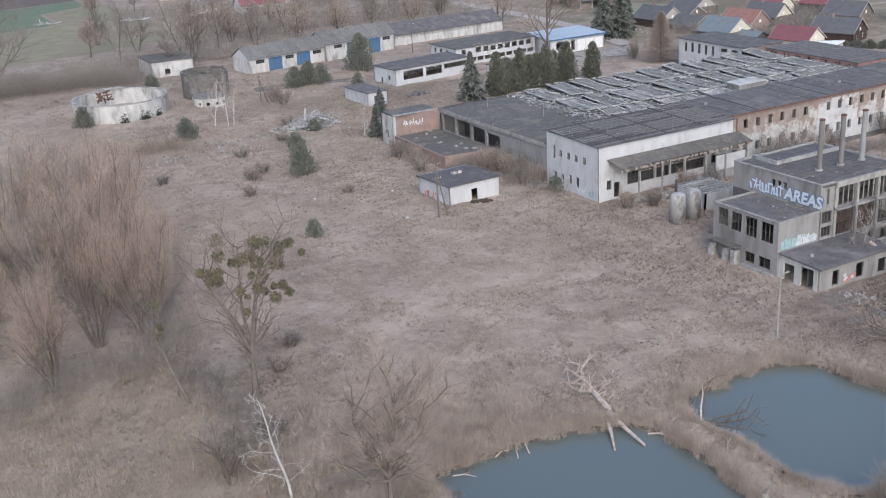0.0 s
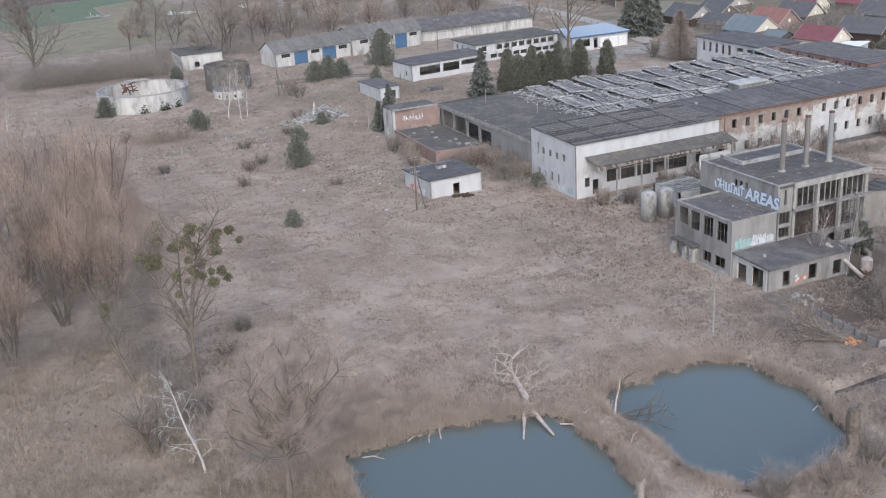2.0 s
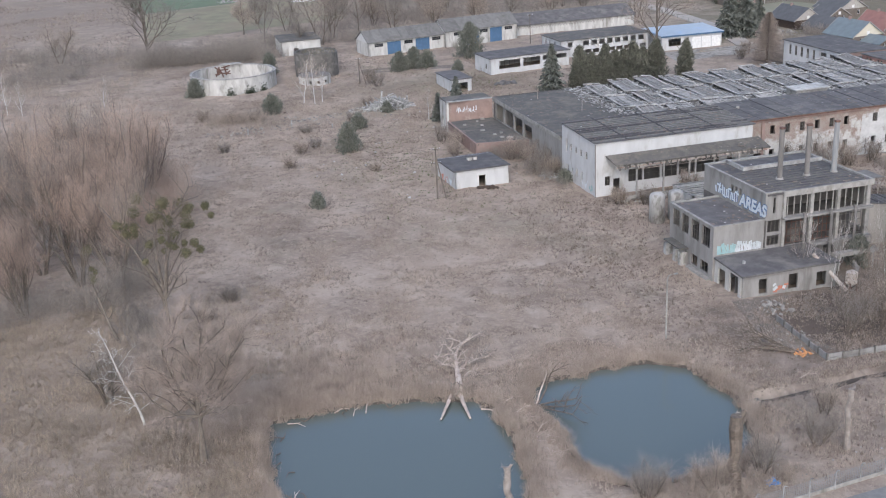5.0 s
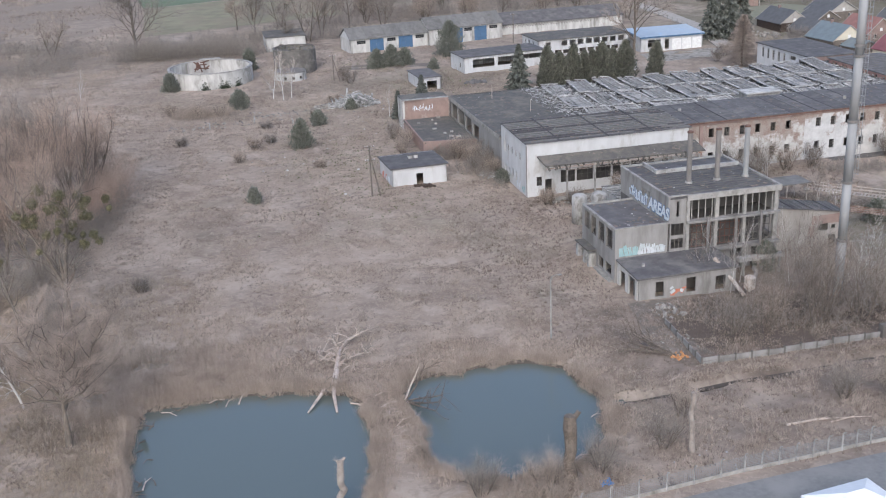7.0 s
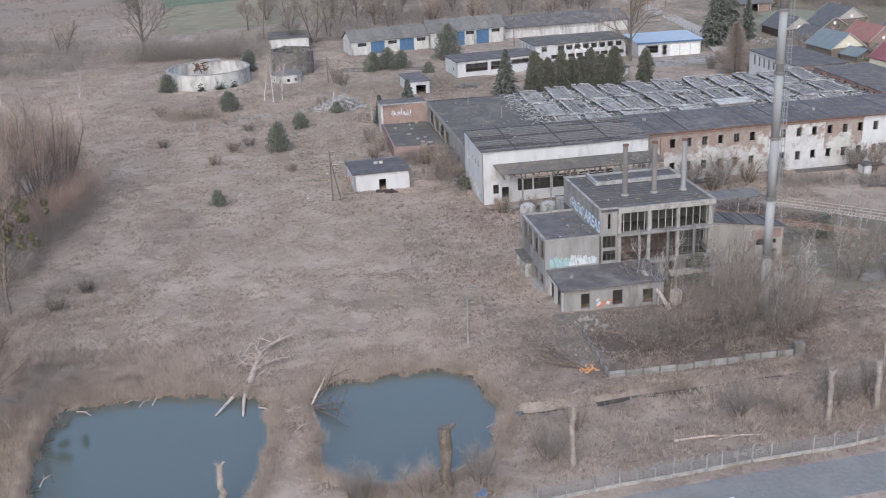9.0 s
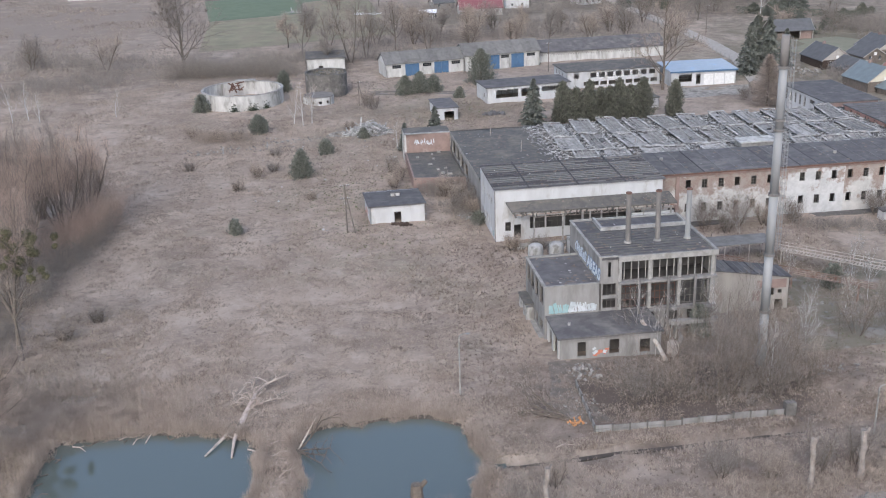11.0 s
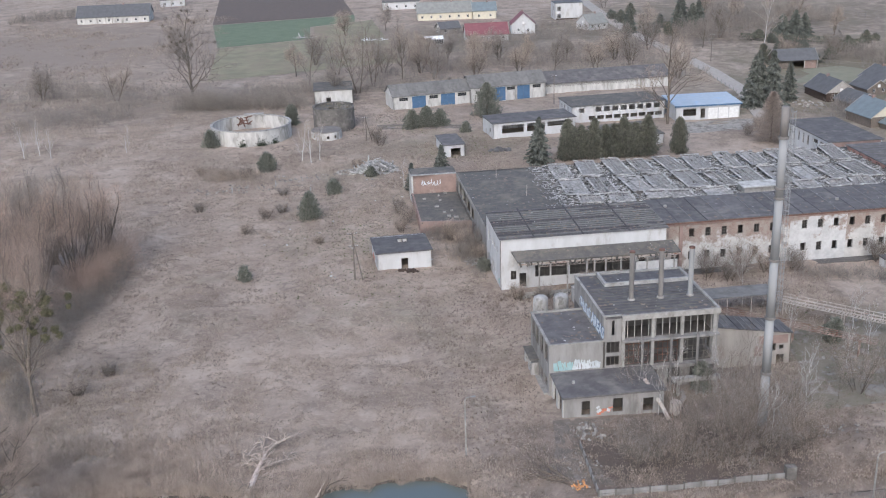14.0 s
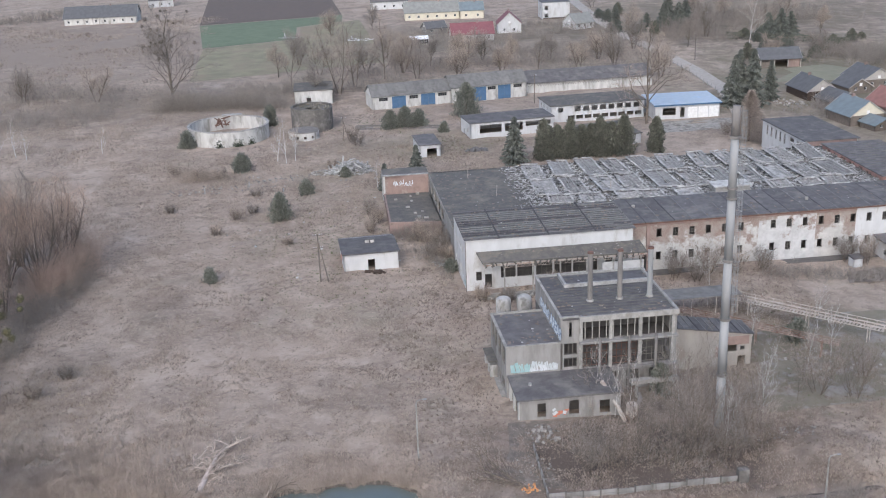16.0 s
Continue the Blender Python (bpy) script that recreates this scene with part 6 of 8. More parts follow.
for s_ in (-1, 1):
    bm = bmesh.new()
    vs = [bm.verts.new(p) for p in ((-8.1, s_ * 5.5, 3.3), (8.1, s_ * 5.5, 3.3), (8.1, 0, 6.9), (-8.1, 0, 6.9))]
    vt = [bm.verts.new(v.co + Vector((0, 0, 0.2))) for v in vs]
    bm.faces.new(vs), bm.faces.new(vt)
    for i in range(4):
        bm.faces.new((vs[i], vs[(i + 1) % 4], vt[(i + 1) % 4], vt[i]))
    bmesh.ops.recalc_face_normals(bm, faces=bm.faces)
    part("roof_slope", bm, R_SLATE, barn2)
    bm = bmesh.new()
    vs = [bm.verts.new((s_ * 7.58 + e, yy, zz)) for e in (-0.1, 0.1) for yy, zz in ((-4.9, 3.6), (4.9, 3.6), (0, 6.8))]
    for f in ((0, 1, 2), (5, 4, 3), (0, 3, 4, 1), (1, 4, 5, 2), (2, 5, 3, 0)):
        bm.faces.new([vs[i] for i in f])
    part("gable", bm, TIMBER, barn2)
    part("verge_board", beam_bm((s_ * 8.12, -5.5, 3.4), (s_ * 8.12, 0, 7.05), 0.08, 0.3), PALETIMBER, barn2, "pale verge board")
    part("verge_board", beam_bm((s_ * 8.12, 5.5, 3.4), (s_ * 8.12, 0, 7.05), 0.08, 0.3), PALETIMBER, barn2, "pale verge board")
wg = flat_block("pale_garage", "pale garage with a white sheet roof", "garage", (252.6, 208.6, 0), 25, 8, 7, 2.0, 5.0, TANKW, TENT, {"f": [(2.5, 5.5, 2.2, 4.2)]}, 0.4, -0.06, frames=False)
hb = flat_block("modern_house", "white cube-shaped modern house with dark lower panels", "house", (205.8, 487.5, 0), -2, 14, 11, 4.6, 13.2, WHITE, R_SLATE, {"l": [(2, 4, 6, 7.6), (6, 8, 9.5, 11.4)], "f": [(1.2, 3.0, 6, 7.8), (1.2, 3.0, 9.6, 11.6)]}, 0.2)
part("panel", boxes((0.5, -0.08, 4.6, 13.5, -0.02, 5.8)), BROWNW, hb, "dark timber panel")
gh = top("greenhouse", "small white framed greenhouse in a garden", "greenhouse", m=pose(133.6, 430.5, gz(0, 431)))
for k in range(9):
    part("frame_post", boxes((k * 1.0, 0, 0, k * 1.0 + 0.14, 0.14, 2.4)), WFRAME, gh)
part("glass_wall", boxes((0.1, 0.05, 0.4, 8.1, 0.09, 2.3)), GLASS, gh)
bm = bmesh.new()
for s in (0, 1):
    vs = [bm.verts.new(p) for p in ((-0.1, -0.2 + s * 5.4, 2.4), (8.3, -0.2 + s * 5.4, 2.4), (8.3, 2.5, 3.6), (-0.1, 2.5, 3.6))]
    bm.faces.new(vs)
part("glazed_roof", bm, TENT, gh)

car = top("parked_car", "white car parked beside the far gardens", "car", m=pose(286, 477, gz(286, 477), 0, 0, 20))
bm = boxes((-2.1, -0.85, 0.35, 2.1, 0.85, 0.9))
bmesh.ops.bevel(bm, geom=bm.edges[:], offset=0.15, segments=2, affect="EDGES")
part("body", bm, TENT, car)
bm = boxes((-1.3, -0.75, 0.9, 1.0, 0.75, 1.45))
for v in bm.verts:
    if v.co.z > 1.2:
        v.co.x *= 0.72
part("cabin", bm, GLASS, car, "dark glazed cabin")
for x in (-1.35, 1.35):
    for y in (-0.86, 0.7):
        bm = bmesh.new()
        tube(bm, [(x, y, 0.34), (x, y + 0.16, 0.34)], [0.34, 0.34], 12)
        part("wheel", bm, BROWNW, car)

# ---- trees and shrubs ----
def twig_soup(segs, rng, n, length, width, droop=0.0, spread=0.8):
    """Many thin twigs growing from the given limbs."""
    vs, fs = [], []
    ln = [max(0.05, (q - p).length) for p, q, _, _ in segs]
    pick = rng.choices(range(len(segs)), weights=ln, k=n)
    for i in pick:
        p, q, _, _ = segs[i]
        o = p.lerp(q, rng.random())
        d = (q - p).normalized()
        d = (d + Vector((rng.gauss(0, spread), rng.gauss(0, spread), rng.gauss(0.25, spread * 0.7)))).normalized()
        l = length * rng.uniform(0.4, 1.3)
        s = d.cross(Vector((rng.gauss(0, 1), rng.gauss(0, 1), rng.gauss(0, 1))))
        if s.length < 0.01:
            continue
        s = s.normalized() * width * rng.uniform(0.6, 1.3)
        m = o + d * l * 0.55 + Vector((rng.gauss(0, 0.06), rng.gauss(0, 0.06), 0)) * l
        e = m + (d + Vector((rng.gauss(0, 0.4), rng.gauss(0, 0.4), -droop))).normalized() * l * 0.5
        b = len(vs)
        vs += [o - s, o + s, m - s * 0.7, m + s * 0.7, e]
        fs += [(b, b + 1, b + 3, b + 2), (b + 2, b + 3, b + 4)]
        f = m + (d + Vector((rng.gauss(0, 0.9), rng.gauss(0, 0.9), 0.2))).normalized() * l * 0.5
        vs += [m - s * 0.6, m + s * 0.6, f]
        fs.append((b + 5, b + 6, b + 7))
    return vs, fs


def grow(rng, p, d, length, r, level, segs, split, up=0.1, wander=0.18, shrink=0.66):
    """One limb and, from it, the smaller ones."""
    n = 4 if level < 2 else 3
    pts = [p]
    for k in range(n):
        d = (d + Vector((rng.gauss(0, wander), rng.gauss(0, wander), rng.gauss(up, wander * 0.5)))).normalized()
        q = p + d * length / n
        r1 = r * (1 - 0.42 / n)
        segs.append((p, q, r, r1, level))
        p, r = q, r1
        pts.append(q)
        if level < len(split) and k > 0:
            for j in range(split[level] if k == n - 1 else max(1, split[level] // 2)):
                a = rng.uniform(0, 6.283)
                side = d.cross(Vector((math.cos(a), math.sin(a), 0.3))).normalized()
                grow(rng, p, (d * rng.uniform(0.5, 1.0) + side * rng.uniform(0.55, 0.95)).normalized(), length * shrink * rng.uniform(0.75, 1.1), r * 0.6, level + 1, segs, split, up, wander, shrink)


def bare_tree(name, label, x, y, h, trunk_r, seed, split=(3, 3, 2), twigs=2600, twig_len=1.2, twig_w=0.02, bark=None, twig=None, first=0.4,
              lean=(0, 0), stems=1, stem_spread=0.25, up=0.1, wander=0.18, shrink=0.62, group="bare trees", balls=0, ballmat=None, z=None, category="tree"):
    rng = random.Random(seed)
    z = gz(x, y) - 0.2 if z is None else z
    t = top(name, label, category, group, m=pose(x, y, z))
    segs = []
    for s in range(stems):
        a = 6.283 * s / stems + rng.uniform(-0.4, 0.4)
        sp = stem_spread * rng.uniform(0.5, 1.2) if stems > 1 else 0.03
        d = Vector((math.cos(a) * sp + lean[0], math.sin(a) * sp + lean[1], 1)).normalized()
        o = Vector((math.cos(a) * 0.5, math.sin(a) * 0.5, 0)) * (stems > 1)
        p, r = o, trunk_r * rng.uniform(0.75, 1.1)
        hh = h * rng.uniform(0.85, 1.0)
        n = 6
        for k in range(n):
            d = (d + Vector((rng.gauss(0, 0.05), rng.gauss(0, 0.05), 0.02))).normalized()
            q = p + d * hh * 0.8 / n
            r1 = r * 0.84
            segs.append((p, q, r, r1, 0))
            f = (k + 1) / n
            if f > first and split:
                for j in range(split[0]):
                    b = rng.uniform(0, 6.283)
                    side = Vector((math.cos(b), math.sin(b), rng.uniform(0.2, 0.7)))
                    grow(rng, p.lerp(q, rng.random()), (d * 0.45 + side * 0.9).normalized(), hh * 0.33 * (1.25 - f * 0.6), r1 * 0.5, 1, segs, split, up, wander, shrink)
            p, r = q, r1
        if split:
            grow(rng, p, d, hh * 0.25, r, 1, segs, split, up, wander, shrink)
    bm = bmesh.new()
    for p, q, r0, r1, lv in segs:
        tube(bm, [p, q], [max(r0, 0.012), max(r1, 0.01)], 7 if r0 > 0.12 else (5 if r0 > 0.05 else 3), cap=False)
    part("trunk", bm, bark or BARK, t)
    fine = [(p, q, a, b) for p, q, a, b, lv in segs if lv >= (2 if len(split) > 1 else 1)] or [s[:4] for s in segs]
    if twigs:
        vs, fs = twig_soup(fine, rng, twigs, twig_len, twig_w, 0.1)
        part("crown", soup("crown", vs, fs, twig or TWIG), None, t)
    if balls:
        tips = [q for p, q, a, b, lv in segs if lv >= 1 and q.z > h * (0.45 + 0.25 * rng.random())]
        for k in range(balls):
            c = rng.choice(tips)
            vs, fs = leaf_ball(rng, c, rng.uniform(0.4, 0.95), 260, 0.085)
            part("mistletoe", soup("mistletoe", vs, fs, ballmat or MISTLE), None, t, "round mistletoe clump", kind="stuff")
    return t


def leaf_ball(rng, c, r, n, size, squash=1.0):
    vs, fs = [], []
    for k in range(n):
        u = Vector((rng.gauss(0, 1), rng.gauss(0, 1), rng.gauss(0, 1))).normalized()
        o = c + Vector((u.x, u.y, u.z * squash)) * r * rng.uniform(0.45, 1.05)
        a = Vector((rng.gauss(0, 1), rng.gauss(0, 1), rng.gauss(0, 1))).normalized()
        b = a.cross(u)
        b = b.normalized() if b.length > 0.05 else Vector((0, 0, 1))
        s = size * rng.uniform(0.6, 1.4)
        i = len(vs)
        vs += [o - a * s, o + b * s * 0.6, o + a * s, o - b * s * 0.6]
        fs.append((i, i + 1, i + 2, i + 3))
    return vs, fs


def conifer(label, x, y, h, r, seed, material=None, n=520, kind="fir", group="conifers", name="fir_tree"):
    """fir: layered drooping branches; thuja: a dense column; pine: loose clumps."""
    rng = random.Random(seed)
    t = top(name, label, "tree", group, m=pose(x, y, gz(x, y) - 0.15))
    bm = bmesh.new()
    tube(bm, [(0, 0, 0), (0, 0, h * 0.5), (0, 0, h * 0.95)], [0.035 * r + 0.1, 0.025 * r + 0.06, 0.02], 7)
    part("trunk", bm, BARK, t)
    vs, fs = [], []
    for k in range(n):
        f = rng.random() ** (1.25 if kind == "fir" else 1.0)
        a = rng.uniform(0, 6.283)
        if kind == "fir":
            f = (int(f * 24) + rng.uniform(0, 0.7)) / 24
            zz = h * (0.06 + 0.94 * f)
            rr = r * (1 - f) ** 0.85 * (0.75 + 0.3 * math.sin(a * 3 + int(f * 24) * 1.7)) + 0.08
            steps_ = 4
            for j in range(steps_):
                q = rr * (j + rng.random()) / steps_
                c = Vector((math.cos(a) * q, math.sin(a) * q, zz - q * 0.28))
                leaf(vs, fs, rng, c, Vector((math.cos(a), math.sin(a), -0.35)), 0.30 + 0.05 * r, 0.12 + 0.02 * r)
        elif kind == "larch":
            zz = h * (0.05 + 0.95 * f)
            rr = (r * (1 - f) ** 0.8 + 0.1) * (0.8 + 0.25 * math.sin(a * 4 + f * 20))
            for j in range(5):
                q = rr * rng.random() ** 0.6
                leaf(vs, fs, rng, Vector((math.cos(a) * q, math.sin(a) * q, zz + q * 0.05)), Vector((math.cos(a), math.sin(a), 0.1)), 0.8, 0.018)
        elif kind == "bushy":
            zz = h * (0.04 + 0.94 * f)
            rr = r * (1 - f ** 2.4) ** 0.8 * (0.76 + 0.24 * math.sin(a * 2.5 + f * 6 + seed) + 0.12 * math.sin(a * 5 - f * 17)) + 0.15
            q = rr * rng.random() ** 0.45
            c = Vector((math.cos(a) * q, math.sin(a) * q, zz))
            for j in range(5):
                leaf(vs, fs, rng, c + Vector((rng.gauss(0, 0.25), rng.gauss(0, 0.25), rng.gauss(0, 0.25))), Vector((math.cos(a) * 0.6, math.sin(a) * 0.6, 0.8)), 0.34, 0.10)
        elif kind == "thuja":
            zz = h * f
            rr = r * min(1, (f + 0.06) * 5) * (1 - max(0, f - 0.45) / 0.55) ** 0.6 * (0.8 + 0.25 * math.sin(a * 4 + f * 9))
            for j in range(4):
                b = a + rng.gauss(0, 0.25)
                q = rr * rng.uniform(0.7, 1.05)
                leaf(vs, fs, rng, Vector((math.cos(b) * q, math.sin(b) * q, zz + rng.gauss(0, 0.2))), Vector((math.cos(b) * 0.5, math.sin(b) * 0.5, 1)), 0.32, 0.16)
        else:
            zz = h * (0.08 + 0.9 * f)
            rr = r * math.sqrt(max(0.05, 1 - (f * 1.25 - 0.35) ** 2)) * (0.75 + 0.3 * math.sin(a * 2.5 + f * 7))
            c = Vector((math.cos(a) * rr * rng.uniform(0.3, 1), math.sin(a) * rr * rng.uniform(0.3, 1), zz))
            for j in range(5):
                leaf(vs, fs, rng, c + Vector((rng.gauss(0, 0.22), rng.gauss(0, 0.22), rng.gauss(0, 0.18))), Vector((rng.gauss(0, 1), rng.gauss(0, 1), 0.8)), 0.26, 0.10)
    part("crown", soup("crown", vs, fs, material or FIRG), None, t)
    return t


def leaf(vs, fs, rng, c, d, l, w):
    d = (d + Vector((rng.gauss(0, 0.35), rng.gauss(0, 0.35), rng.gauss(0, 0.25)))).normalized()
    s = d.cross(Vector((rng.gauss(0, 1), rng.gauss(0, 1), rng.gauss(0, 1))))
    s = s.normalized() if s.length > 0.02 else Vector((1, 0, 0))
    i = len(vs)
    l, w = l * rng.uniform(0.7, 1.4), w * rng.uniform(0.7, 1.4)
    vs += [c - d * l, c + s * w, c + d * l, c - s * w]
    fs.append((i, i + 1, i + 2, i + 3))


# tall willows in a dense group
for i, (x, y, h) in enumerate(((16, 141, 21), (22, 134, 22), (28, 131, 19), (11, 150, 21), (19, 152, 24), (27, 146, 22), (24, 163, 22), (31, 160, 19), (34, 171, 18), (24, 175, 20),
                               (8, 136, 16), (14, 124, 14), (5, 160, 17), (14, 168, 18))):
    bare_tree("willow_tree", "tall bare willow with many grey stems and reddish twigs", x, y, h, 0.24, 100 + i, (2, 3), 6000, 2.6, 0.010, bark=GREYBARK, twig=REDTWIG if i % 3 else TWIG,
              first=0.25, stems=6, stem_spread=0.34, up=0.35, wander=0.12, group="willows by the field", shrink=0.6)
# mistletoe poplar, birch and round tree by the ditch
def forked_tree(name, label, x, y, trunk, stems, seed, bark, twigmat, twigs, twig_len, twig_w, split, clumps=(), up=0.15, wander=0.2, length=0.42):
    """A tree whose trunk and main stems follow given lines; limbs, twigs and mistletoe grow from them."""
    rng = random.Random(seed)
    t = top(name, label, "tree", m=pose(x, y, gz(x, y) - 0.25))
    segs = []
    for pts, r in [trunk] + stems:
        pts = [Vector(p) for p in pts]
        n = len(pts) - 1
        for k, (p, q) in enumerate(zip(pts, pts[1:])):
            segs.append((p, q, r * (1 - 0.8 * k / n), r * (1 - 0.8 * (k + 1) / n), 0))
            if pts[0].z > 1 or k == n - 1:
                for j in range(3):
                    b = rng.uniform(0, 6.283)
                    d = ((q - p).normalized() * 0.7 + Vector((math.cos(b), math.sin(b), rng.uniform(-0.1, 0.5)))).normalized()
                    grow(rng, p.lerp(q, rng.random()), d, (q - p).length * rng.uniform(0.6, 1.1) + length * 6, r * 0.32, 1, segs, split, up, wander, 0.6)
    bm = bmesh.new()
    for p, q, r0, r1, lv in segs:
        tube(bm, [p, q], [max(r0, 0.016), max(r1, 0.012)], 8 if r0 > 0.15 else (5 if r0 > 0.05 else 3), cap=False)
    part("trunk", bm, bark, t)
    vs, fs = twig_soup([q[:4] for q in segs if q[4] >= 2] or [q[:4] for q in segs], rng, twigs, twig_len, twig_w, 0.1)
    part("crown", soup("crown", vs, fs, twigmat), None, t)
    for cx, cy, cz, cr in clumps:
        vs, fs = leaf_ball(rng, Vector((cx, cy, cz)), cr, int(320 * cr + 120), 0.12)
        part("mistletoe", soup("mistletoe", vs, fs, MISTLE), None, t, "round olive mistletoe clump", kind="stuff")
    return t


rg = random.Random(17)
clumps = [(rg.gauss(2.6, 1.5), rg.gauss(-0.6, 1.4), rg.gauss(17.6, 2.0), rg.uniform(0.5, 1.0)) for k in range(17)]
clumps += [(rg.uniform(-4, 8), rg.gauss(-0.6, 2.0), rg.uniform(13, 20), rg.uniform(0.4, 0.75)) for k in range(13)]
clumps += [(-3.6 + rg.gauss(0, 0.6), 0.4, 17.5 + rg.gauss(0, 0.7), rg.uniform(0.5, 0.8)) for k in range(3)]
forked_tree("poplar_tree", "forked bare poplar hung with olive mistletoe clumps", 34.5, 106.0, ([(0, 0, 0), (0.1, 0, 4), (0.2, -0.1, 7.6)], 0.55),
            [([(0.2, -0.1, 7.4), (0.9, -0.3, 12), (1.8, -0.5, 16.5), (2.9, -0.7, 20.5)], 0.34), ([(0.1, 0, 7.2), (-1.6, 0.4, 11.5), (-3.4, 0.6, 15.4), (-5.0, 1.0, 18.6)], 0.3), ([(0.2, 0, 7.6), (-0.2, 0.8, 12.5), (0.2, 1.4, 17), (0.4, 1.6, 20)], 0.22)],
            7, GREYBARK, TANTWIG, 3600, 1.5, 0.011, (2, 2, 2), clumps, 0.12, 0.2, 0.1)
bare_tree("poplar_tree", "half-fallen bare poplar beside the ditch", 27.5, 110.0, 13, 0.26, 8, (2, 2, 2), 900, 1.0, 0.014, bark=GREYBARK, twig=TWIG, first=0.4, lean=(-0.35, 0.1), balls=4, group="")
# dead white birch with fine drooping branches
rg = random.Random(12)
bt_ = top("birch_tree", "dead white birch leaning over the reeds", "tree", m=pose(30.2, 84.6, 0.4))
tr = [Vector((-3.4 * f ** 1.1 + 0.12 * math.sin(f * 9), -2.6 * f, 14.2 * f)) for f in (0, 0.15, 0.3, 0.45, 0.6, 0.75, 0.88, 1.0)]
segs = []
for k in range(26):
    f = 0.16 + 0.82 * k / 25
    i_ = min(6, int(f * 7))
    p = tr[i_].lerp(tr[i_ + 1], f * 7 - i_)
    a = k * 2.4 + rg.uniform(-0.5, 0.5)
    grow(rg, p, Vector((math.cos(a) - 0.2, math.sin(a), rg.uniform(0.1, 0.9))).normalized(), (1 - f * 0.72) * rg.uniform(2.0, 4.2), 0.042 * (1.2 - f), 1, segs, (0, 1, 1), -0.02, 0.14, 0.5)
bm = bmesh.new()
tube(bm, tr, [0.17, 0.15, 0.13, 0.11, 0.09, 0.065, 0.04, 0.02], 8)
part("trunk", bm, PALEBARK, bt_)
bm = bmesh.new()
for p, q, r0, r1, lv in segs:
    tube(bm, [p, q], [max(r0, 0.016), max(r1, 0.013)], 4, cap=False)
part("branch_mass", bm, PALEBARK, bt_, "fine bleached branches", kind="stuff")
# wide bare tree at the pond corner
forked_tree("round_bare_tree", "wide bare tree with thick limbs and fine brown twigs", 36.3, 73.6, ([(0, 0, 0), (0.1, 0, 3.6), (0.1, 0, 6.6)], 0.5),
            [([(0.1, 0, 6.4), (0.5, -0.2, 9.0), (0.9, -0.2, 12.0), (1.3, 0, 15.0)], 0.3), ([(0.1, 0, 6.2), (-1.4, 0.4, 8.6), (-2.2, 0.6, 11.2), (-2.8, 0.8, 14.0)], 0.26), ([(0.1, 0, 6.4), (2.0, 0.2, 8.0), (3.6, 0.2, 10.2), (4.4, 0.2, 12.6)], 0.26),
             ([(0.1, 0, 5.6), (2.4, 0.8, 6.4), (4.6, 1.4, 8.2)], 0.18), ([(0.1, 0, 5.8), (-2.4, -0.2, 6.6), (-4.2, -0.4, 8.4)], 0.18), ([(0.1, 0, 6.6), (0, 1.6, 9.4), (0.3, 2.8, 12.4)], 0.22)],
            15, GREYBARK, POPTWIG, 30000, 1.3, 0.0085, (2, 3), (), 0.1, 0.2, 0.3)
bare_tree("round_bare_tree", "bare grey tree among reeds by the pond", 26, 92, 7, 0.2, 16, (3, 3), 2600, 1.2, 0.012, twig=TWIG, first=0.3, stems=3, group="")
# trees round the old tank and the yards
bare_tree("tall_bare_tree", "tall bare tree with round mistletoe clumps behind the tank", 40.0, 331, 30, 0.6, 20, (4, 3, 2), 11000, 1.9, 0.015, bark=GREYBARK, twig=TWIG, first=0.25, balls=26, ballmat=BARK, up=0.1, shrink=0.68)
bare_tree("tall_bare_tree", "tall bare tree with a wide crown beside the office", 188.4, 262.6, 27, 0.5, 21, (3, 3, 2), 2600, 1.7, 0.03, twig=TANTWIG, first=0.3)
for i, (x, y, h) in enumerate(((81, 352, 20), (98, 334, 26), (104, 345, 22), (116, 356, 22), (128, 352, 14), (143, 350, 12), (89, 326, 12), (215, 330, 13), (223, 390, 13), (228, 410, 15), (92, 372, 14),
                               (160, 352, 11), (175, 356, 12), (190, 352, 11), (205, 356, 12), (150, 395, 10), (120, 400, 11), (100, 470, 12), (120, 480, 11), (240, 520, 14), (268, 430, 13), (284, 446, 14), (300, 430, 12), (276, 468, 14), (295, 480, 13), (318, 455, 14), (262, 410, 11), (310, 400, 12), (286, 350, 11), (262, 342, 10), (246, 388, 12), (12, 345, 12), (-15, 352, 12), (-40, 340, 11), (110, 370, 11), (124, 366, 12), (136, 378, 11), (148, 372, 13), (158, 384, 12), (168, 374, 11), (184, 376, 10), (203, 372, 11), (214, 392, 10), (130, 404, 9), (84, 396, 12), (76, 372, 13))):
    bare_tree("field_tree", "bare field tree with a grey-brown haze of twigs", x, y, h, 0.28, 200 + i, (3, 3), 2600, 2.0, 0.017, twig=(TWIG, TANTWIG)[i % 2], first=0.3, stems=1 + i % 3, stem_spread=0.3)
bare_tree("birch_tree", "tall white birch above the gardens", 269.3, 380.0, 23, 0.24, 41, (3, 3), 2200, 1.7, 0.012, bark=PALEBARK, twig=TANTWIG, first=0.35)
for i, (x, y, h) in enumerate(((-3, 268, 12), (1, 270, 11), (5, 266, 9), (77, 246, 12), (79.5, 243, 12.5), (82, 246, 10), (102.6, 214.5, 8), (26, 268, 8))):
    bare_tree("birch_tree", "slim young birch with a pale stem", x, y, h, 0.14, 300 + i, (2, 2), 520, 1.1, 0.016, bark=PALEBARK, twig=TANTWIG, first=0.25, up=0.3, group="young birches")
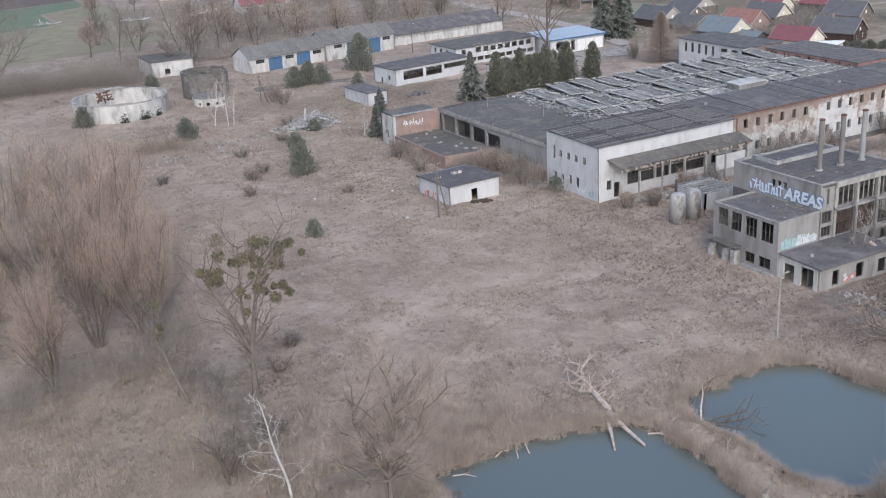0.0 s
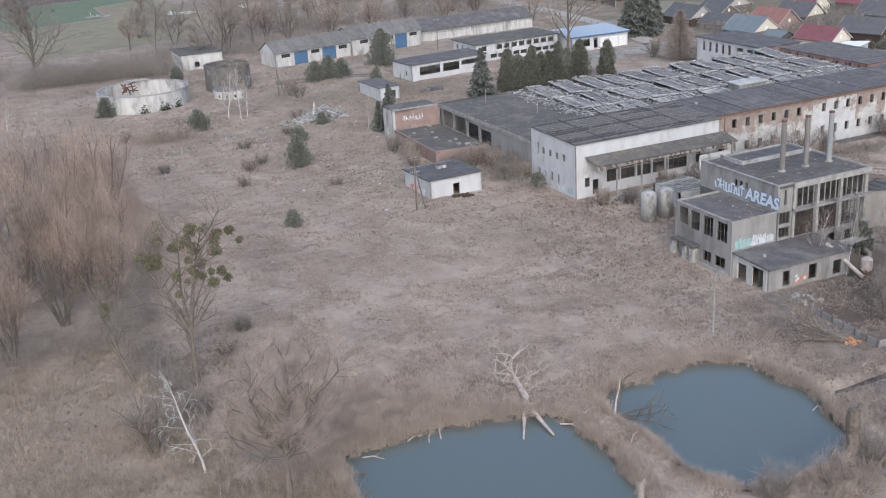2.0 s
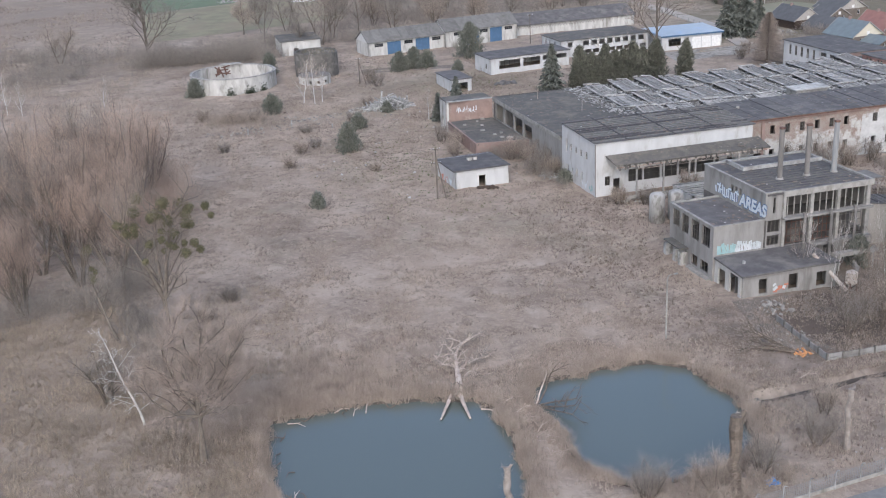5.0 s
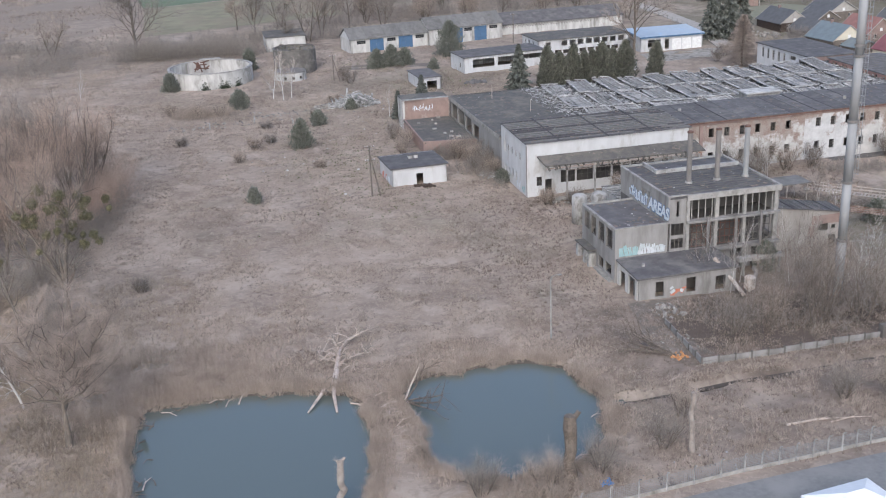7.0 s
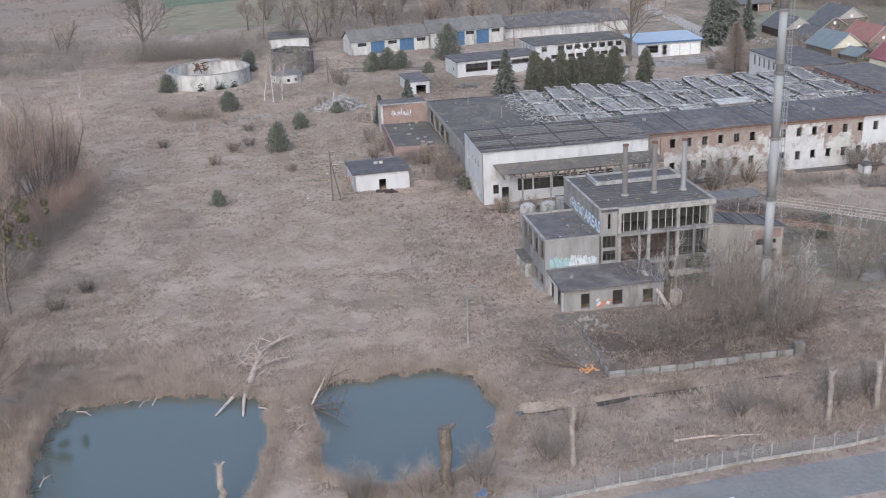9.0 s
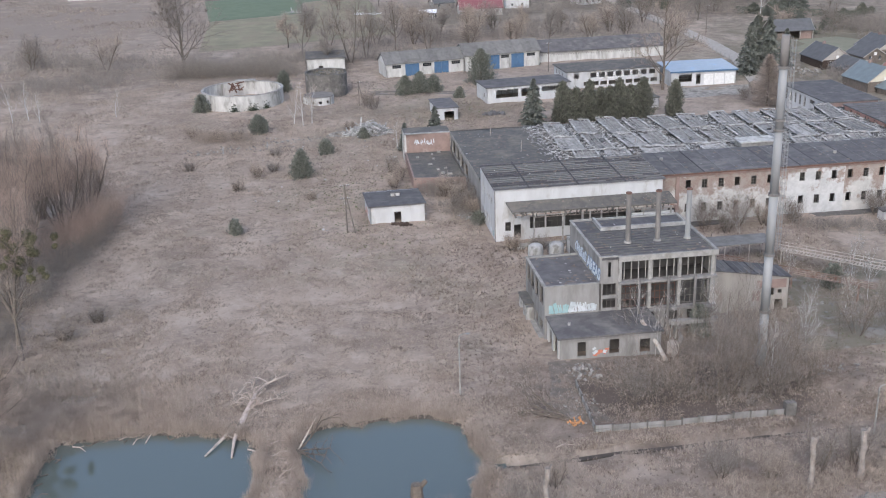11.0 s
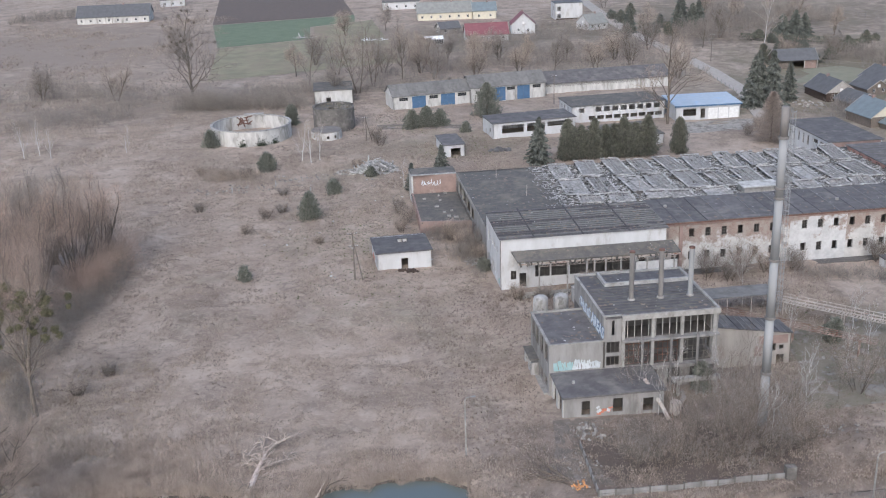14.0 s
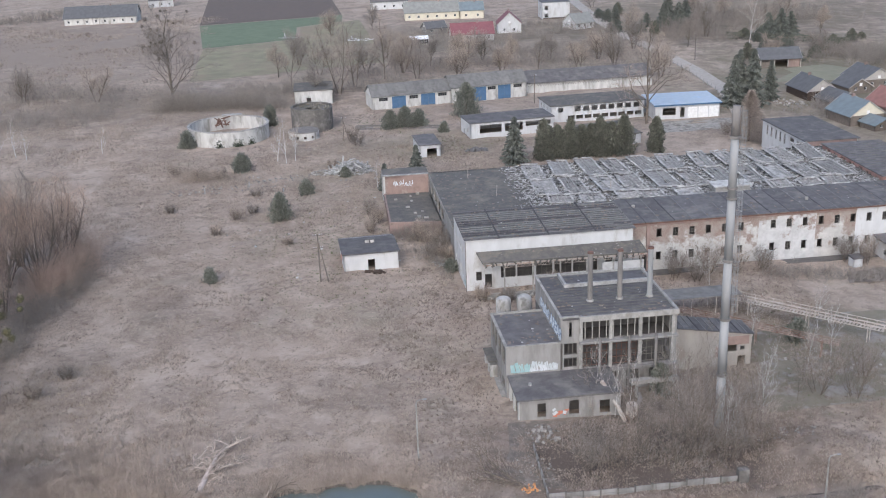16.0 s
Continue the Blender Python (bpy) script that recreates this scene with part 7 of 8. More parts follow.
# birches and brush by the boiler house
for i, (x, y, h) in enumerate(((124.6, 92.6, 9), (126.4, 93.4, 11), (128.6, 89.4, 9), (134.6, 86.2, 11), (139.0, 91.0, 10), (131.8, 92.6, 10), (144.6, 96.0, 10), (147.2, 98.4, 8), (141.4, 78.6, 11), (136.6, 80.2, 9),
                               (157.8, 108.8, 9), (163.4, 99.4, 8), (156.8, 88.6, 10), (168.8, 102.4, 9), (152.4, 91.4, 9), (160.2, 118.0, 8), (171.0, 112.0, 8), (149.6, 84.6, 9), (146.0, 128.6, 7), (160.0, 134.0, 7))):
    bare_tree("birch_tree", "slim young birch growing in the ruined yard", x, y, h, 0.055, 330 + i, (2, 1), 420, 0.9, 0.009, bark=PALEBARK if i % 3 else BARK, twig=TWIG, first=0.25, up=0.3, group="young birches")
for i, (x, y, h) in enumerate(((121, 74.6, 6.5), (125.6, 75, 8), (129.6, 78, 9), (133.4, 74.6, 9), (136.8, 77.6, 9.5), (138.2, 83.0, 8.5), (139.8, 73.6, 7), (145.0, 75.6, 6),
                               (146.6, 81.0, 6.5), (140.0, 88.0, 7), (145.4, 90.8, 6), (137.4, 55.4, 5.5), (142.4, 56.0, 5.5), (131.0, 54.4, 4.5), (126.0, 56.6, 4), (149, 57.6, 6), (160.6, 90.0, 8), (165.6, 88.0, 8), (170, 94, 7),
                               (106, 58.4, 3.5), (101, 52.6, 4.5), (92.5, 49.8, 4), (86, 48.6, 4), (79, 49.4, 4))):
    bare_tree("shrub", "dense leafless shrub with grey-brown twigs", x, y, h * (1.25 if 72 < y < 92 else 1.0), 0.09, 400 + i, (2, 2), 1250, 1.8, 0.008, twig=(TWIG, TANTWIG, TWIG)[i % 3], first=0.15, stems=4, stem_spread=0.45, up=0.25, group="shrubs", category="shrub")
for i, (x, y, h) in enumerate(((108.6, 172, 4.5), (111.4, 170.2, 5), (110.6, 166.4, 4.2), (112.4, 163.6, 4.6), (100.4, 186, 4), (99.4, 192, 4), (98.6, 180, 3), (110, 160, 3.4), (112.6, 158.2, 3.5), (155, 139.6, 6), (162, 140, 7), (158.6, 137, 5),
                               (194, 139, 6), (191, 141, 5), (131, 136.6, 4.5), (136, 135, 4), (167, 139, 5), (173, 139.6, 5), (116.6, 136.0, 3), (121, 134, 3), (214, 215, 6), (206, 243, 4), (212, 250, 4))):
    bare_tree("shrub", "leafless bush growing against the derelict walls", x, y, h, 0.07, 460 + i, (3, 2), 1300, 1.4, 0.011, twig=(TANTWIG, TWIG)[i % 2], first=0.15, stems=5, stem_spread=0.42, up=0.25, group="shrubs", category="shrub")
for i, (x, y, h) in enumerate(((57, 233, 3.5), (62, 232, 3.2), (50, 238, 3), (72, 200, 2.4), (68, 196, 3), (72, 214, 2), (99, 262, 5.5), (100, 258, 4.5), (92, 236, 2.5), (85, 222, 2), (64, 186, 2.2), (52, 205, 2), (80, 176, 2), (44, 118, 2.4), (40, 112, 2.6), (33, 97, 3))):
    bare_tree("shrub", "low leafless thicket in the dry grass", x, y, h, 0.05, 500 + i, (3, 2), 900, 1.0, 0.010, twig=(TANTWIG, TWIG)[i % 2], first=0.1, stems=6, stem_spread=0.6, up=0.2, group="shrubs", category="shrub")
# conifers
conifer("dark green spruce with drooping branches", 141.0, 229.4, 12.6, 4.4, 1, n=1500)
for i in range(10):
    x = 149.0 + i * 2.55 + math.sin(i * 5.3) * 0.9
    conifer("bushy dark evergreen tree in a tight row", x, 229.6 + (i % 3) * 0.9, 11.4 - abs(math.sin(i * 2.1)) * 2.8, 2.9 + 0.5 * math.sin(i * 3.7), 20 + i, THUJA, 1500, "bushy", "evergreen row", "evergreen_tree")
conifer("bushy dark evergreen tree standing alone", 180.6, 229.8, 10.0, 2.8, 33, THUJA, 1500, "bushy", "evergreen row", "evergreen_tree")
conifer("small dark spruce by the brick lean-to", 114.2, 229.0, 6.8, 2.5, 34, n=800)
conifer("small dark spruce by the brick lean-to", 104.4, 212.0, 7.0, 2.0, 35, n=700)
for i, (x, y, h, r) in enumerate(((222.0, 277.6, 16.5, 5.8), (227.4, 276.2, 18.4, 6.2), (225.0, 281.5, 17.4, 5.6), (236.6, 283.5, 13.0, 3.6), (228, 434, 13, 4.6), (256.2, 430, 13, 6), (252, 438, 12, 5.4), (260.4, 457, 14, 6), (265, 446, 12, 6), (285.6, 399, 11, 6.2), (291.8, 400, 12, 6.4), (298, 404, 10, 5.6))):
    conifer("tall dark spruce beside the lane", x, y, h, r, 60 + i, n=1300)
for i, (x, y, h, r) in enumerate(((111.4, 277.0, 5.6, 3.2), (116.0, 277.8, 6.4, 3.6), (120.4, 278.8, 5.0, 3.0), (136.6, 286.6, 11, 5.6), (67.6, 238.4, 5.0, 2.9), (84.7, 213, 3.6, 1.8), (78.4, 194.4, 6.4, 2.7), (64.6, 157.0, 2.7, 1.1),
                                  (50.4, 268.6, 5, 2.6), (74.4, 291, 6.5, 2.6), (137.6, 95.6, 4.6, 1.9), (112.8, 152.8, 2.2, 1.2), (166.0, 108.6, 3.8, 2.0), (95.0, 226.2, 2.6, 1.3), (126.8, 268, 3, 1.4))):
    conifer("young bushy pine in the dry grass", x, y, h, r, 80 + i, PINE, int(300 + 200 * r), "bushy", "young pines", "pine_tree")
conifer("brown leafless larch beside the workshop", 209.4, 235.0, 14.5, 6.8, 97, LARCH, 3600, "larch", "", "larch_tree")


# trimmed evergreen hedges in the gardens
def hedge(label, a, b, w, h, n, seed):
    rng = random.Random(seed)
    a, b = Vector(a), Vector(b)
    d = (b - a).normalized()
    nn = Vector((-d.y, d.x))
    vs, fs = [], []
    for k in range(n):
        t, u, v = rng.random(), rng.uniform(-1, 1), rng.random()
        if rng.random() < 0.5:
            v = 1.0
        else:
            u = math.copysign(1, u)
        p = a.lerp(b, t) + nn * u * w / 2
        leaf(vs, fs, rng, Vector((p.x, p.y, gz(p.x, p.y) + 0.1 + v * h * (1 + 0.12 * noise.noise((p.x * 0.4, p.y * 0.4, seed))))), Vector((rng.gauss(0, 1), rng.gauss(0, 1), 0.6)), 0.34, 0.2)
    return tagged(new("hedge", soup("hedge", vs, fs, THUJA)), label, "hedge", "garden hedges")


hedge("clipped dark evergreen garden hedge", (288, 363), (303, 361), 3.0, 4.6, 2600, 5)
hedge("long dark evergreen hedge along a garden", (268, 402), (300, 380), 2.4, 2.6, 2200, 6)
hedge("long dark evergreen hedge along a garden", (246, 452), (276, 420), 2.4, 2.2, 2200, 7)


# belts of brush and far hedges, each one mass of twigs
def brush(name, label, line, width, h, n, material, seed, tw=0.03, length=1.4, top_fn=None):
    rng = random.Random(seed)
    segs = []
    pts = [Vector((*p, 0)) for p in line]
    lens = [(b - a).length for a, b in zip(pts, pts[1:])]
    for k in range(n // 12):
        i = rng.choices(range(len(lens)), weights=lens)[0]
        o = pts[i].lerp(pts[i + 1], rng.random()) + Vector((rng.gauss(0, width / 2.5), rng.gauss(0, width / 2.5), 0))
        thick = noise.noise((o.x * 0.055, o.y * 0.055, seed)) + 0.5 * noise.noise((o.x * 0.15, o.y * 0.15, seed + 0.5))
        if thick < -0.28 + 0.2 * rng.random():
            continue
        o.z = land(o.x, o.y)
        hh = h * rng.uniform(0.5, 1.1) * min(1.3, 0.62 + 0.75 * max(0.0, thick + 0.25))
        e = o + Vector((rng.gauss(0, 0.2) * hh, rng.gauss(0, 0.2) * hh, hh * 0.8))
        segs.append((o, e, 0, 0))
    vs, fs = twig_soup(segs, rng, n, length, tw, 0.05, 0.8)
    return tagged(new(name, soup(name, vs, fs, material)), label, "thicket", kind="stuff")


brush("thicket", "grey leafless thicket behind the round tank", [(36, 322), (60, 322), (80, 316)], 8, 6.0, 24000, TWIG, 1, 0.02, 1.9)
brush("thicket", "dark leafless hedge behind the garages", [(60, 342), (110, 338), (150, 342), (215, 345)], 9, 5, 22000, TWIG, 2, 0.02, 2.0)
brush("thicket", "leafless hedge along the far gardens", [(118, 385), (170, 392), (225, 400)], 16, 3.4, 14000, TWIG, 3, 0.022, 2.0)
brush("thicket", "dark garden shrubs in the village", [(110, 450), (150, 455), (200, 470), (230, 480)], 18, 3.0, 9000, TWIG, 4, 0.024, 2.0)
brush("thicket", "far bare trees across the fields", [(-90, 560), (-45, 590), (0, 600)], 12, 6, 5000, TWIG, 5, 0.06, 2.4)
brush("thicket", "scrub at the edge of the meadow", [(-60, 300), (-20, 312), (30, 320)], 22, 3.0, 16000, TWIG, 6, 0.018, 1.7)
brush("thicket", "dark leafless brush at the willows' feet", [(4, 118), (14, 124), (24, 124), (32, 128), (35, 148), (39, 166)], 6, 4.6, 26000, TWIG, 7, 0.012, 1.6)
brush("thicket", "low soft thicket before the round tank", [(50, 234), (58, 232), (66, 231)], 5, 3.2, 6000, TANTWIG, 31, 0.012, 1.3)
brush("thicket", "soft reddish haze of willow shoots", [(30, 148), (35, 160), (38, 174)], 6, 11, 15000, REDTWIG, 51, 0.011, 2.6)
brush("thicket", "brush along the ditch", [(30, 118), (31.5, 104), (33, 94)], 3.5, 2.4, 7000, TWIG, 8, 0.02, 0.9)
for i in range(46):
    rg = random.Random(700 + i)
    if i < 16:
        x, y = 262 + i * 2.6, 214 - i * 2.9
    elif i < 34:
        x, y = (268 + rg.uniform(0, 60), 392 + rg.uniform(-22, 26)) if i < 26 else (246 + rg.uniform(0, 40), 330 + rg.uniform(0, 40))
    else:
        x, y = 228 + rg.uniform(0, 26), 420 + rg.uniform(0, 90)
    conifer("dark evergreen garden shrub", x, y, rg.uniform(2.4, 6.5) if i >= 16 else 2.3, rg.uniform(2.0, 3.6) if i >= 16 else 1.9, 700 + i, (THUJA, FIRG)[i % 2], 380, "bushy", "garden evergreens", "evergreen_shrub")
brush("thicket", "dark leafless brush between the hut and the factory", [(102, 190), (107, 172), (110, 164), (112, 156), (113, 148)], 4, 3.0, 9000, TWIG, 61, 0.012, 1.2)
brush("thicket", "brown brush on the bank beside the wing", [(172, 136), (186, 134), (194, 130)], 5, 2.2, 5000, TWIG, 11, 0.02, 0.9)
brush("thicket", "low brown brush in the boiler house yard", [(122, 84), (128, 80), (136, 76), (146, 82), (150, 92)], 6, 1.6, 6000, TWIG, 12, 0.02, 0.8)
brush("thicket", "weedy brush along the road fence", [(74, 46), (96, 48), (120, 51), (150, 54)], 3, 1.8, 9000, TANTWIG, 13, 0.02, 0.9)
brush("thicket", "grey haze of bare scrub in the far meadow", [(-70, 350), (-20, 362), (20, 348), (36, 340)], 26, 3.6, 20000, TWIG, 21, 0.02, 2.0)
brush("thicket", "bare scrub below the far meadow", [(-60, 290), (-10, 300), (25, 288), (45, 300)], 9, 2.6, 8000, TANTWIG, 22, 0.014, 1.4)
brush("thicket", "bare scrub beyond the garages", [(100, 362), (140, 368), (190, 372), (225, 372)], 14, 4.6, 18000, TWIG, 23, 0.02, 2.2)
brush("thicket", "bare garden shrubs round the far houses", [(130, 424), (165, 426), (205, 440), (228, 446)], 9, 4.5, 9000, TWIG, 24, 0.022, 2.0)
brush("thicket", "bare shrubs between the village houses", [(236, 262), (258, 268), (272, 240), (290, 236), (300, 262)], 12, 4, 24000, TWIG, 25, 0.024, 1.8)
brush("thicket", "dark hedges and shrubs in the far gardens", [(250, 410), (275, 440), (300, 455), (330, 450)], 26, 6, 30000, TWIG, 41, 0.03, 2.4)
brush("thicket", "scrub on the far slope", [(285, 345), (320, 330), (350, 320)], 22, 7, 30000, TWIG, 26, 0.03, 2.4)

# ---- reeds and grass ----
def blades(name, label, spots, h, w, material, seed, bend=0.35, per=5):
    """Tufts of thin blades at the given spots (x, y, scale)."""
    rng = random.Random(seed)
    vs, fs = [], []
    for x, y, s in spots:
        z = land(x, y) - 0.05
        for k in range(per):
            a = rng.uniform(0, 6.283)
            hh = h * s * rng.uniform(0.6, 1.25)
            ox, oy = rng.gauss(0, 0.18) * s, rng.gauss(0, 0.18) * s
            dx, dy = math.cos(a) * bend * hh * rng.random(), math.sin(a) * bend * hh * rng.random()
            wx, wy = -math.sin(a) * w * rng.uniform(0.6, 1.4), math.cos(a) * w * rng.uniform(0.6, 1.4)
            b = len(vs)
            vs += [(x + ox - wx, y + oy - wy, z), (x + ox + wx, y + oy + wy, z), (x + ox + dx, y + oy + dy, z + hh)]
            fs.append((b, b + 1, b + 2))
    return tagged(new(name, soup(name, vs, fs, material)), label, "vegetation", kind="stuff")


rng = random.Random(77)
spots = []
for poly in (POND_A, POND_B):
    for (x0, y0), (x1, y1) in zip(poly, poly[1:] + poly[:1]):
        n = int(math.hypot(x1 - x0, y1 - y0) * 34)
        d = Vector((x1 - x0, y1 - y0)).normalized()
        out = Vector((-d.y, d.x))
        if inside(poly, (x0 + x1) / 2 + out.x * 0.2, (y0 + y1) / 2 + out.y * 0.2):
            out = -out
        for k in range(n):
            t = rng.random()
            bx, by = x0 + (x1 - x0) * t, y0 + (y1 - y0) * t
            bulge = noise.noise((bx * 0.3, by * 0.3, 14)) + 0.6 * noise.noise((bx * 0.9, by * 0.9, 15))
            e = abs(rng.gauss(0, 1.5)) - 0.1 - 1.5 * max(-0.2, bulge)
            x, y = bx + out.x * e, by + out.y * e
            s = (0.45 + 0.55 * (noise.noise((x * 0.22, y * 0.22, 4)) + 0.5)) * min(1.0, max(0.45, 1 - e * 0.12))
            if s > 0.3:
                spots.append((x, y, s))
blades("reed_belt", "tan dry reeds crowding the pond edges", spots, 1.7, 0.015, REED, 1, 0.7, 14)
spots = []
while len(spots) < 21000:
    x, y = rng.uniform(-8, 52), rng.uniform(52, 122)
    if pond_depth(x, y) > -0.5:
        continue
    k = (30.5 + (118 - y) * 0.02 - x) if y > 84 else (44 - x)
    if k < 0 and rng.random() > 0.25:
        continue
    s = 0.6 + 0.5 * noise.noise((x * 0.12, y * 0.12, 8))
    if s > 0.38:
        spots.append((x, y, s))
blades("reed_bed", "wide bed of tan dry reeds beyond the ditch", spots, 1.15, 0.018, REEDBED, 2, 1.5, 8)
spots = []
while len(spots) < 5200:
    x, y = rng.uniform(40, 106), rng.uniform(76, 92)
    e = -pond_depth(x, y)
    if e < 0.4 or rng.random() < e / 9:
        continue
    spots.append((x, y, 0.5 + 0.4 * noise.noise((x * 0.2, y * 0.2, 2))))
blades("reed_fringe", "thinning dry reeds behind the pond bank", spots, 0.8, 0.03, REED, 3, 0.9, 5)


spots = []
while len(spots) < 6500:
    x, y = rng.gauss(45, 8), rng.gauss(87, 5)
    if pond_depth(x, y) > -0.4 or y > 104 or x < 30:
        continue
    s = 0.75 + 0.55 * noise.noise((x * 0.16, y * 0.16, 12)) + 0.25 * noise.noise((x * 0.6, y * 0.6, 13))
    if s > 0.5:
        spots.append((x, y, s))
blades("reed_stand", "tall feathery stand of pale dry reeds at the pond corner", spots, 1.5, 0.014, REED, 9, 0.9, 12)


spots = []
while len(spots) < 6500:
    x, y = rng.uniform(99, 168), rng.uniform(47.5, 68)
    if pond_depth(x, y) > -0.5 or near_line(DITCH, x, y) < 1.0 or near_line(ROAD, x, y) < 5.6:
        continue
    s = 0.5 + 0.7 * noise.noise((x * 0.2, y * 0.25, 16)) + 0.4 * noise.noise((x * 0.7, y * 0.7, 17))
    if s > 0.32:
        spots.append((x, y, min(s, 1.1)))
blades("verge_grass", "rank pale grass and reeds between the ditch and road", spots, 0.9, 0.018, REED, 19, 1.1, 9)


def clear(x, y):
    if 113 < x < 228 and 141 < y < 200 or 112.5 < x < 142 and 89 < y < 117 or 91 < x < 103.5 and 156 < y < 168 or 102 < x < 115 and 174 < y < 208:
        return False
    return not (38 < x < 102 and 44 < y < 82 and pond_depth(x, y) > 0) and near_line(ROAD, x, y) > 4.2


spots = []
while len(spots) < 110000:
    x, y = rng.uniform(30, 176), 66 + 190 * rng.random() ** 1.35
    if not clear(x, y):
        continue
    s = 0.55 + 0.75 * noise.noise((x * 0.16, y * 0.16, 1)) + 0.35 * noise.noise((x * 0.6, y * 0.6, 5))
    if s > 0.3:
        spots.append((x, y, s))
blades("grass_tufts", "matted tufts of dry winter grass over the field", spots, 0.42, 0.05, TUFT, 4, 1.3, 4)
spots = []
while len(spots) < 45000:
    x, y = rng.uniform(-70, 135), rng.uniform(195, 345)
    if 49 < x < 76 and 264 < y < 291 or not clear(x, y):
        continue
    s = 0.5 + 0.9 * noise.noise((x * 0.09, y * 0.09, 1)) + 0.4 * noise.noise((x * 0.4, y * 0.4, 5))
    if s > 0.25:
        spots.append((x, y, s))
blades("far_grass_tufts", "rough dry grass and weeds round the old tanks", spots, 0.6, 0.08, TUFT, 14, 1.3, 3)
spots = []
while len(spots) < 9000:
    x, y = rng.uniform(96, 176), rng.uniform(45, 140)
    if not clear(x, y) or 112 < x < 142 and 88 < y < 117:
        continue
    spots.append((x, y, 0.6 + 0.5 * noise.noise((x * 0.3, y * 0.3, 6))))
blades("weeds", "tangled dead weeds in the yard", spots, 0.6, 0.05, DARKWEED, 5, 0.9, 5)
spots = []
while len(spots) < 2600:
    x, y = rng.choice(((88, 148), (80, 178), (92, 192), (160, 106), (168, 98), (120, 246), (108, 282), (92, 172)))
    x, y = x + rng.gauss(0, 9), y + rng.gauss(0, 9)
    if clear(x, y):
        spots.append((x, y, 0.7))
blades("green_tufts", "patches of faint green grass", spots, 0.3, 0.12, GREENTUFT, 6, 0.9, 3)

spots = []
while len(spots) < 18000:
    x, y = rng.uniform(34, 176), 66 + 190 * rng.random() ** 1.3
    if not clear(x, y):
        continue
    s = 0.2 + 0.7 * noise.noise((x * 0.22, y * 0.3, 21)) + 0.5 * noise.noise((x * 0.05, y * 0.05, 22)) + 0.3 * noise.noise((x * 0.8, y * 0.9, 23))
    if s > 0.42:
        spots.append((x, y, min(s, 1.1)))
blades("dead_weed_clumps", "small dark clumps of dead weeds in the pale grass", spots, 0.34, 0.05, DARKWEED, 24, 1.5, 5)

spots = []
while len(spots) < 9000:
    x, y = rng.uniform(-110, 48), rng.uniform(335, 560)
    s = 0.35 + 0.9 * noise.noise((x * 0.03, y * 0.03, 31)) + 0.5 * noise.noise((x * 0.12, y * 0.12, 32))
    if s > 0.3:
        spots.append((x, y, min(s, 1.2)))
blades("meadow_tussocks", "pale tussocks and dead weeds across the far meadow", spots, 1.1, 0.16, TUFT, 33, 1.4, 3)

# bare ground patches
patch("bare_patch", [(112, 73), (117, 71.5), (114, 84), (122, 89), (117, 89.8), (112.5, 90), (111.2, 82), (108.5, 76)], MUD, "bare grey ground strewn with plaster", 0.05, 2)
patch("bare_patch", [(150, 86), (156, 100), (158, 112), (176, 118), (200, 116), (205, 100), (190, 90), (168, 86)], MOSS, "cracked mossy concrete yard", 0.08, 1.5)
patch("lawn", [(247, 308), (262, 322), (262, 330), (280, 334), (290, 318), (272, 306)], LAWN, "green garden lawn before the barn", 0.2, 4)
patch("lawn", [(270, 200), (292, 176), (310, 186), (290, 214)], LAWN, "green garden plot behind the hedge", 0.2, 4)
patch("bare_patch", [(188, 249), (214, 250), (226, 262), (212, 263), (190, 262.5)], PALEYARD, "bare concrete yard before the blue-roofed shed", 0.1, 3)
patch("bare_patch", [(100, 278), (128, 272), (131, 276), (112, 282), (101, 283)], MUD, "trodden dirt track", 0.06, 3)
patch("bare_patch", [(186, 130), (206, 128), (210, 135), (196, 136), (188, 135)], MUD, "bare earth bank by the outbuilding", 0.25, 2)

# ---- fallen tree at the pond ----
ft = top("fallen_tree", "fallen tree with bleached bark-free limbs at the pond edge", "dead tree")
rg = random.Random(41)
limbs = [([(68.0, 78.6, 1.0), (68.7, 81.5, 1.6), (69.4, 84.6, 2.0), (70.2, 87.6, 2.5)], 0.5), ([(68.0, 79.0, 1.0), (67.6, 76.2, 0.8), (67.4, 72.6, 0.0)], 0.34), ([(66.8, 78.4, 0.8), (65.6, 76.2, 0.6), (64.0, 73.6, 0.0)], 0.28),
         ([(70.1, 87.3, 2.4), (71.4, 89.6, 2.8), (73.2, 90.6, 3.4), (74.8, 91.2, 3.8)], 0.24), ([(69.7, 85.6, 2.1), (68.8, 86.8, 2.6), (67.6, 87.2, 3.2)], 0.18), ([(69.2, 83.8, 1.9), (71.0, 84.6, 2.3), (73.0, 85.2, 2.7), (74.0, 86.6, 3.2)], 0.18),
         ([(70.1, 87.4, 2.4), (69.6, 89.4, 3.2), (69.8, 91.0, 3.8)], 0.18), ([(69.4, 84.4, 1.9), (68.2, 85.0, 2.4), (67.4, 84.9, 3.0)], 0.14), ([(69.0, 82.0, 1.3), (71.5, 81.4, 1.0), (74.2, 81.0, 0.9)], 0.10),
         ([(66.6, 79.4, 0.8), (62.6, 80.6, 0.6), (58.2, 83.4, 0.6)], 0.09), ([(66.0, 80.4, 0.7), (62.0, 83.6, 0.6), (59.0, 87.2, 0.6)], 0.07)]
segs = []
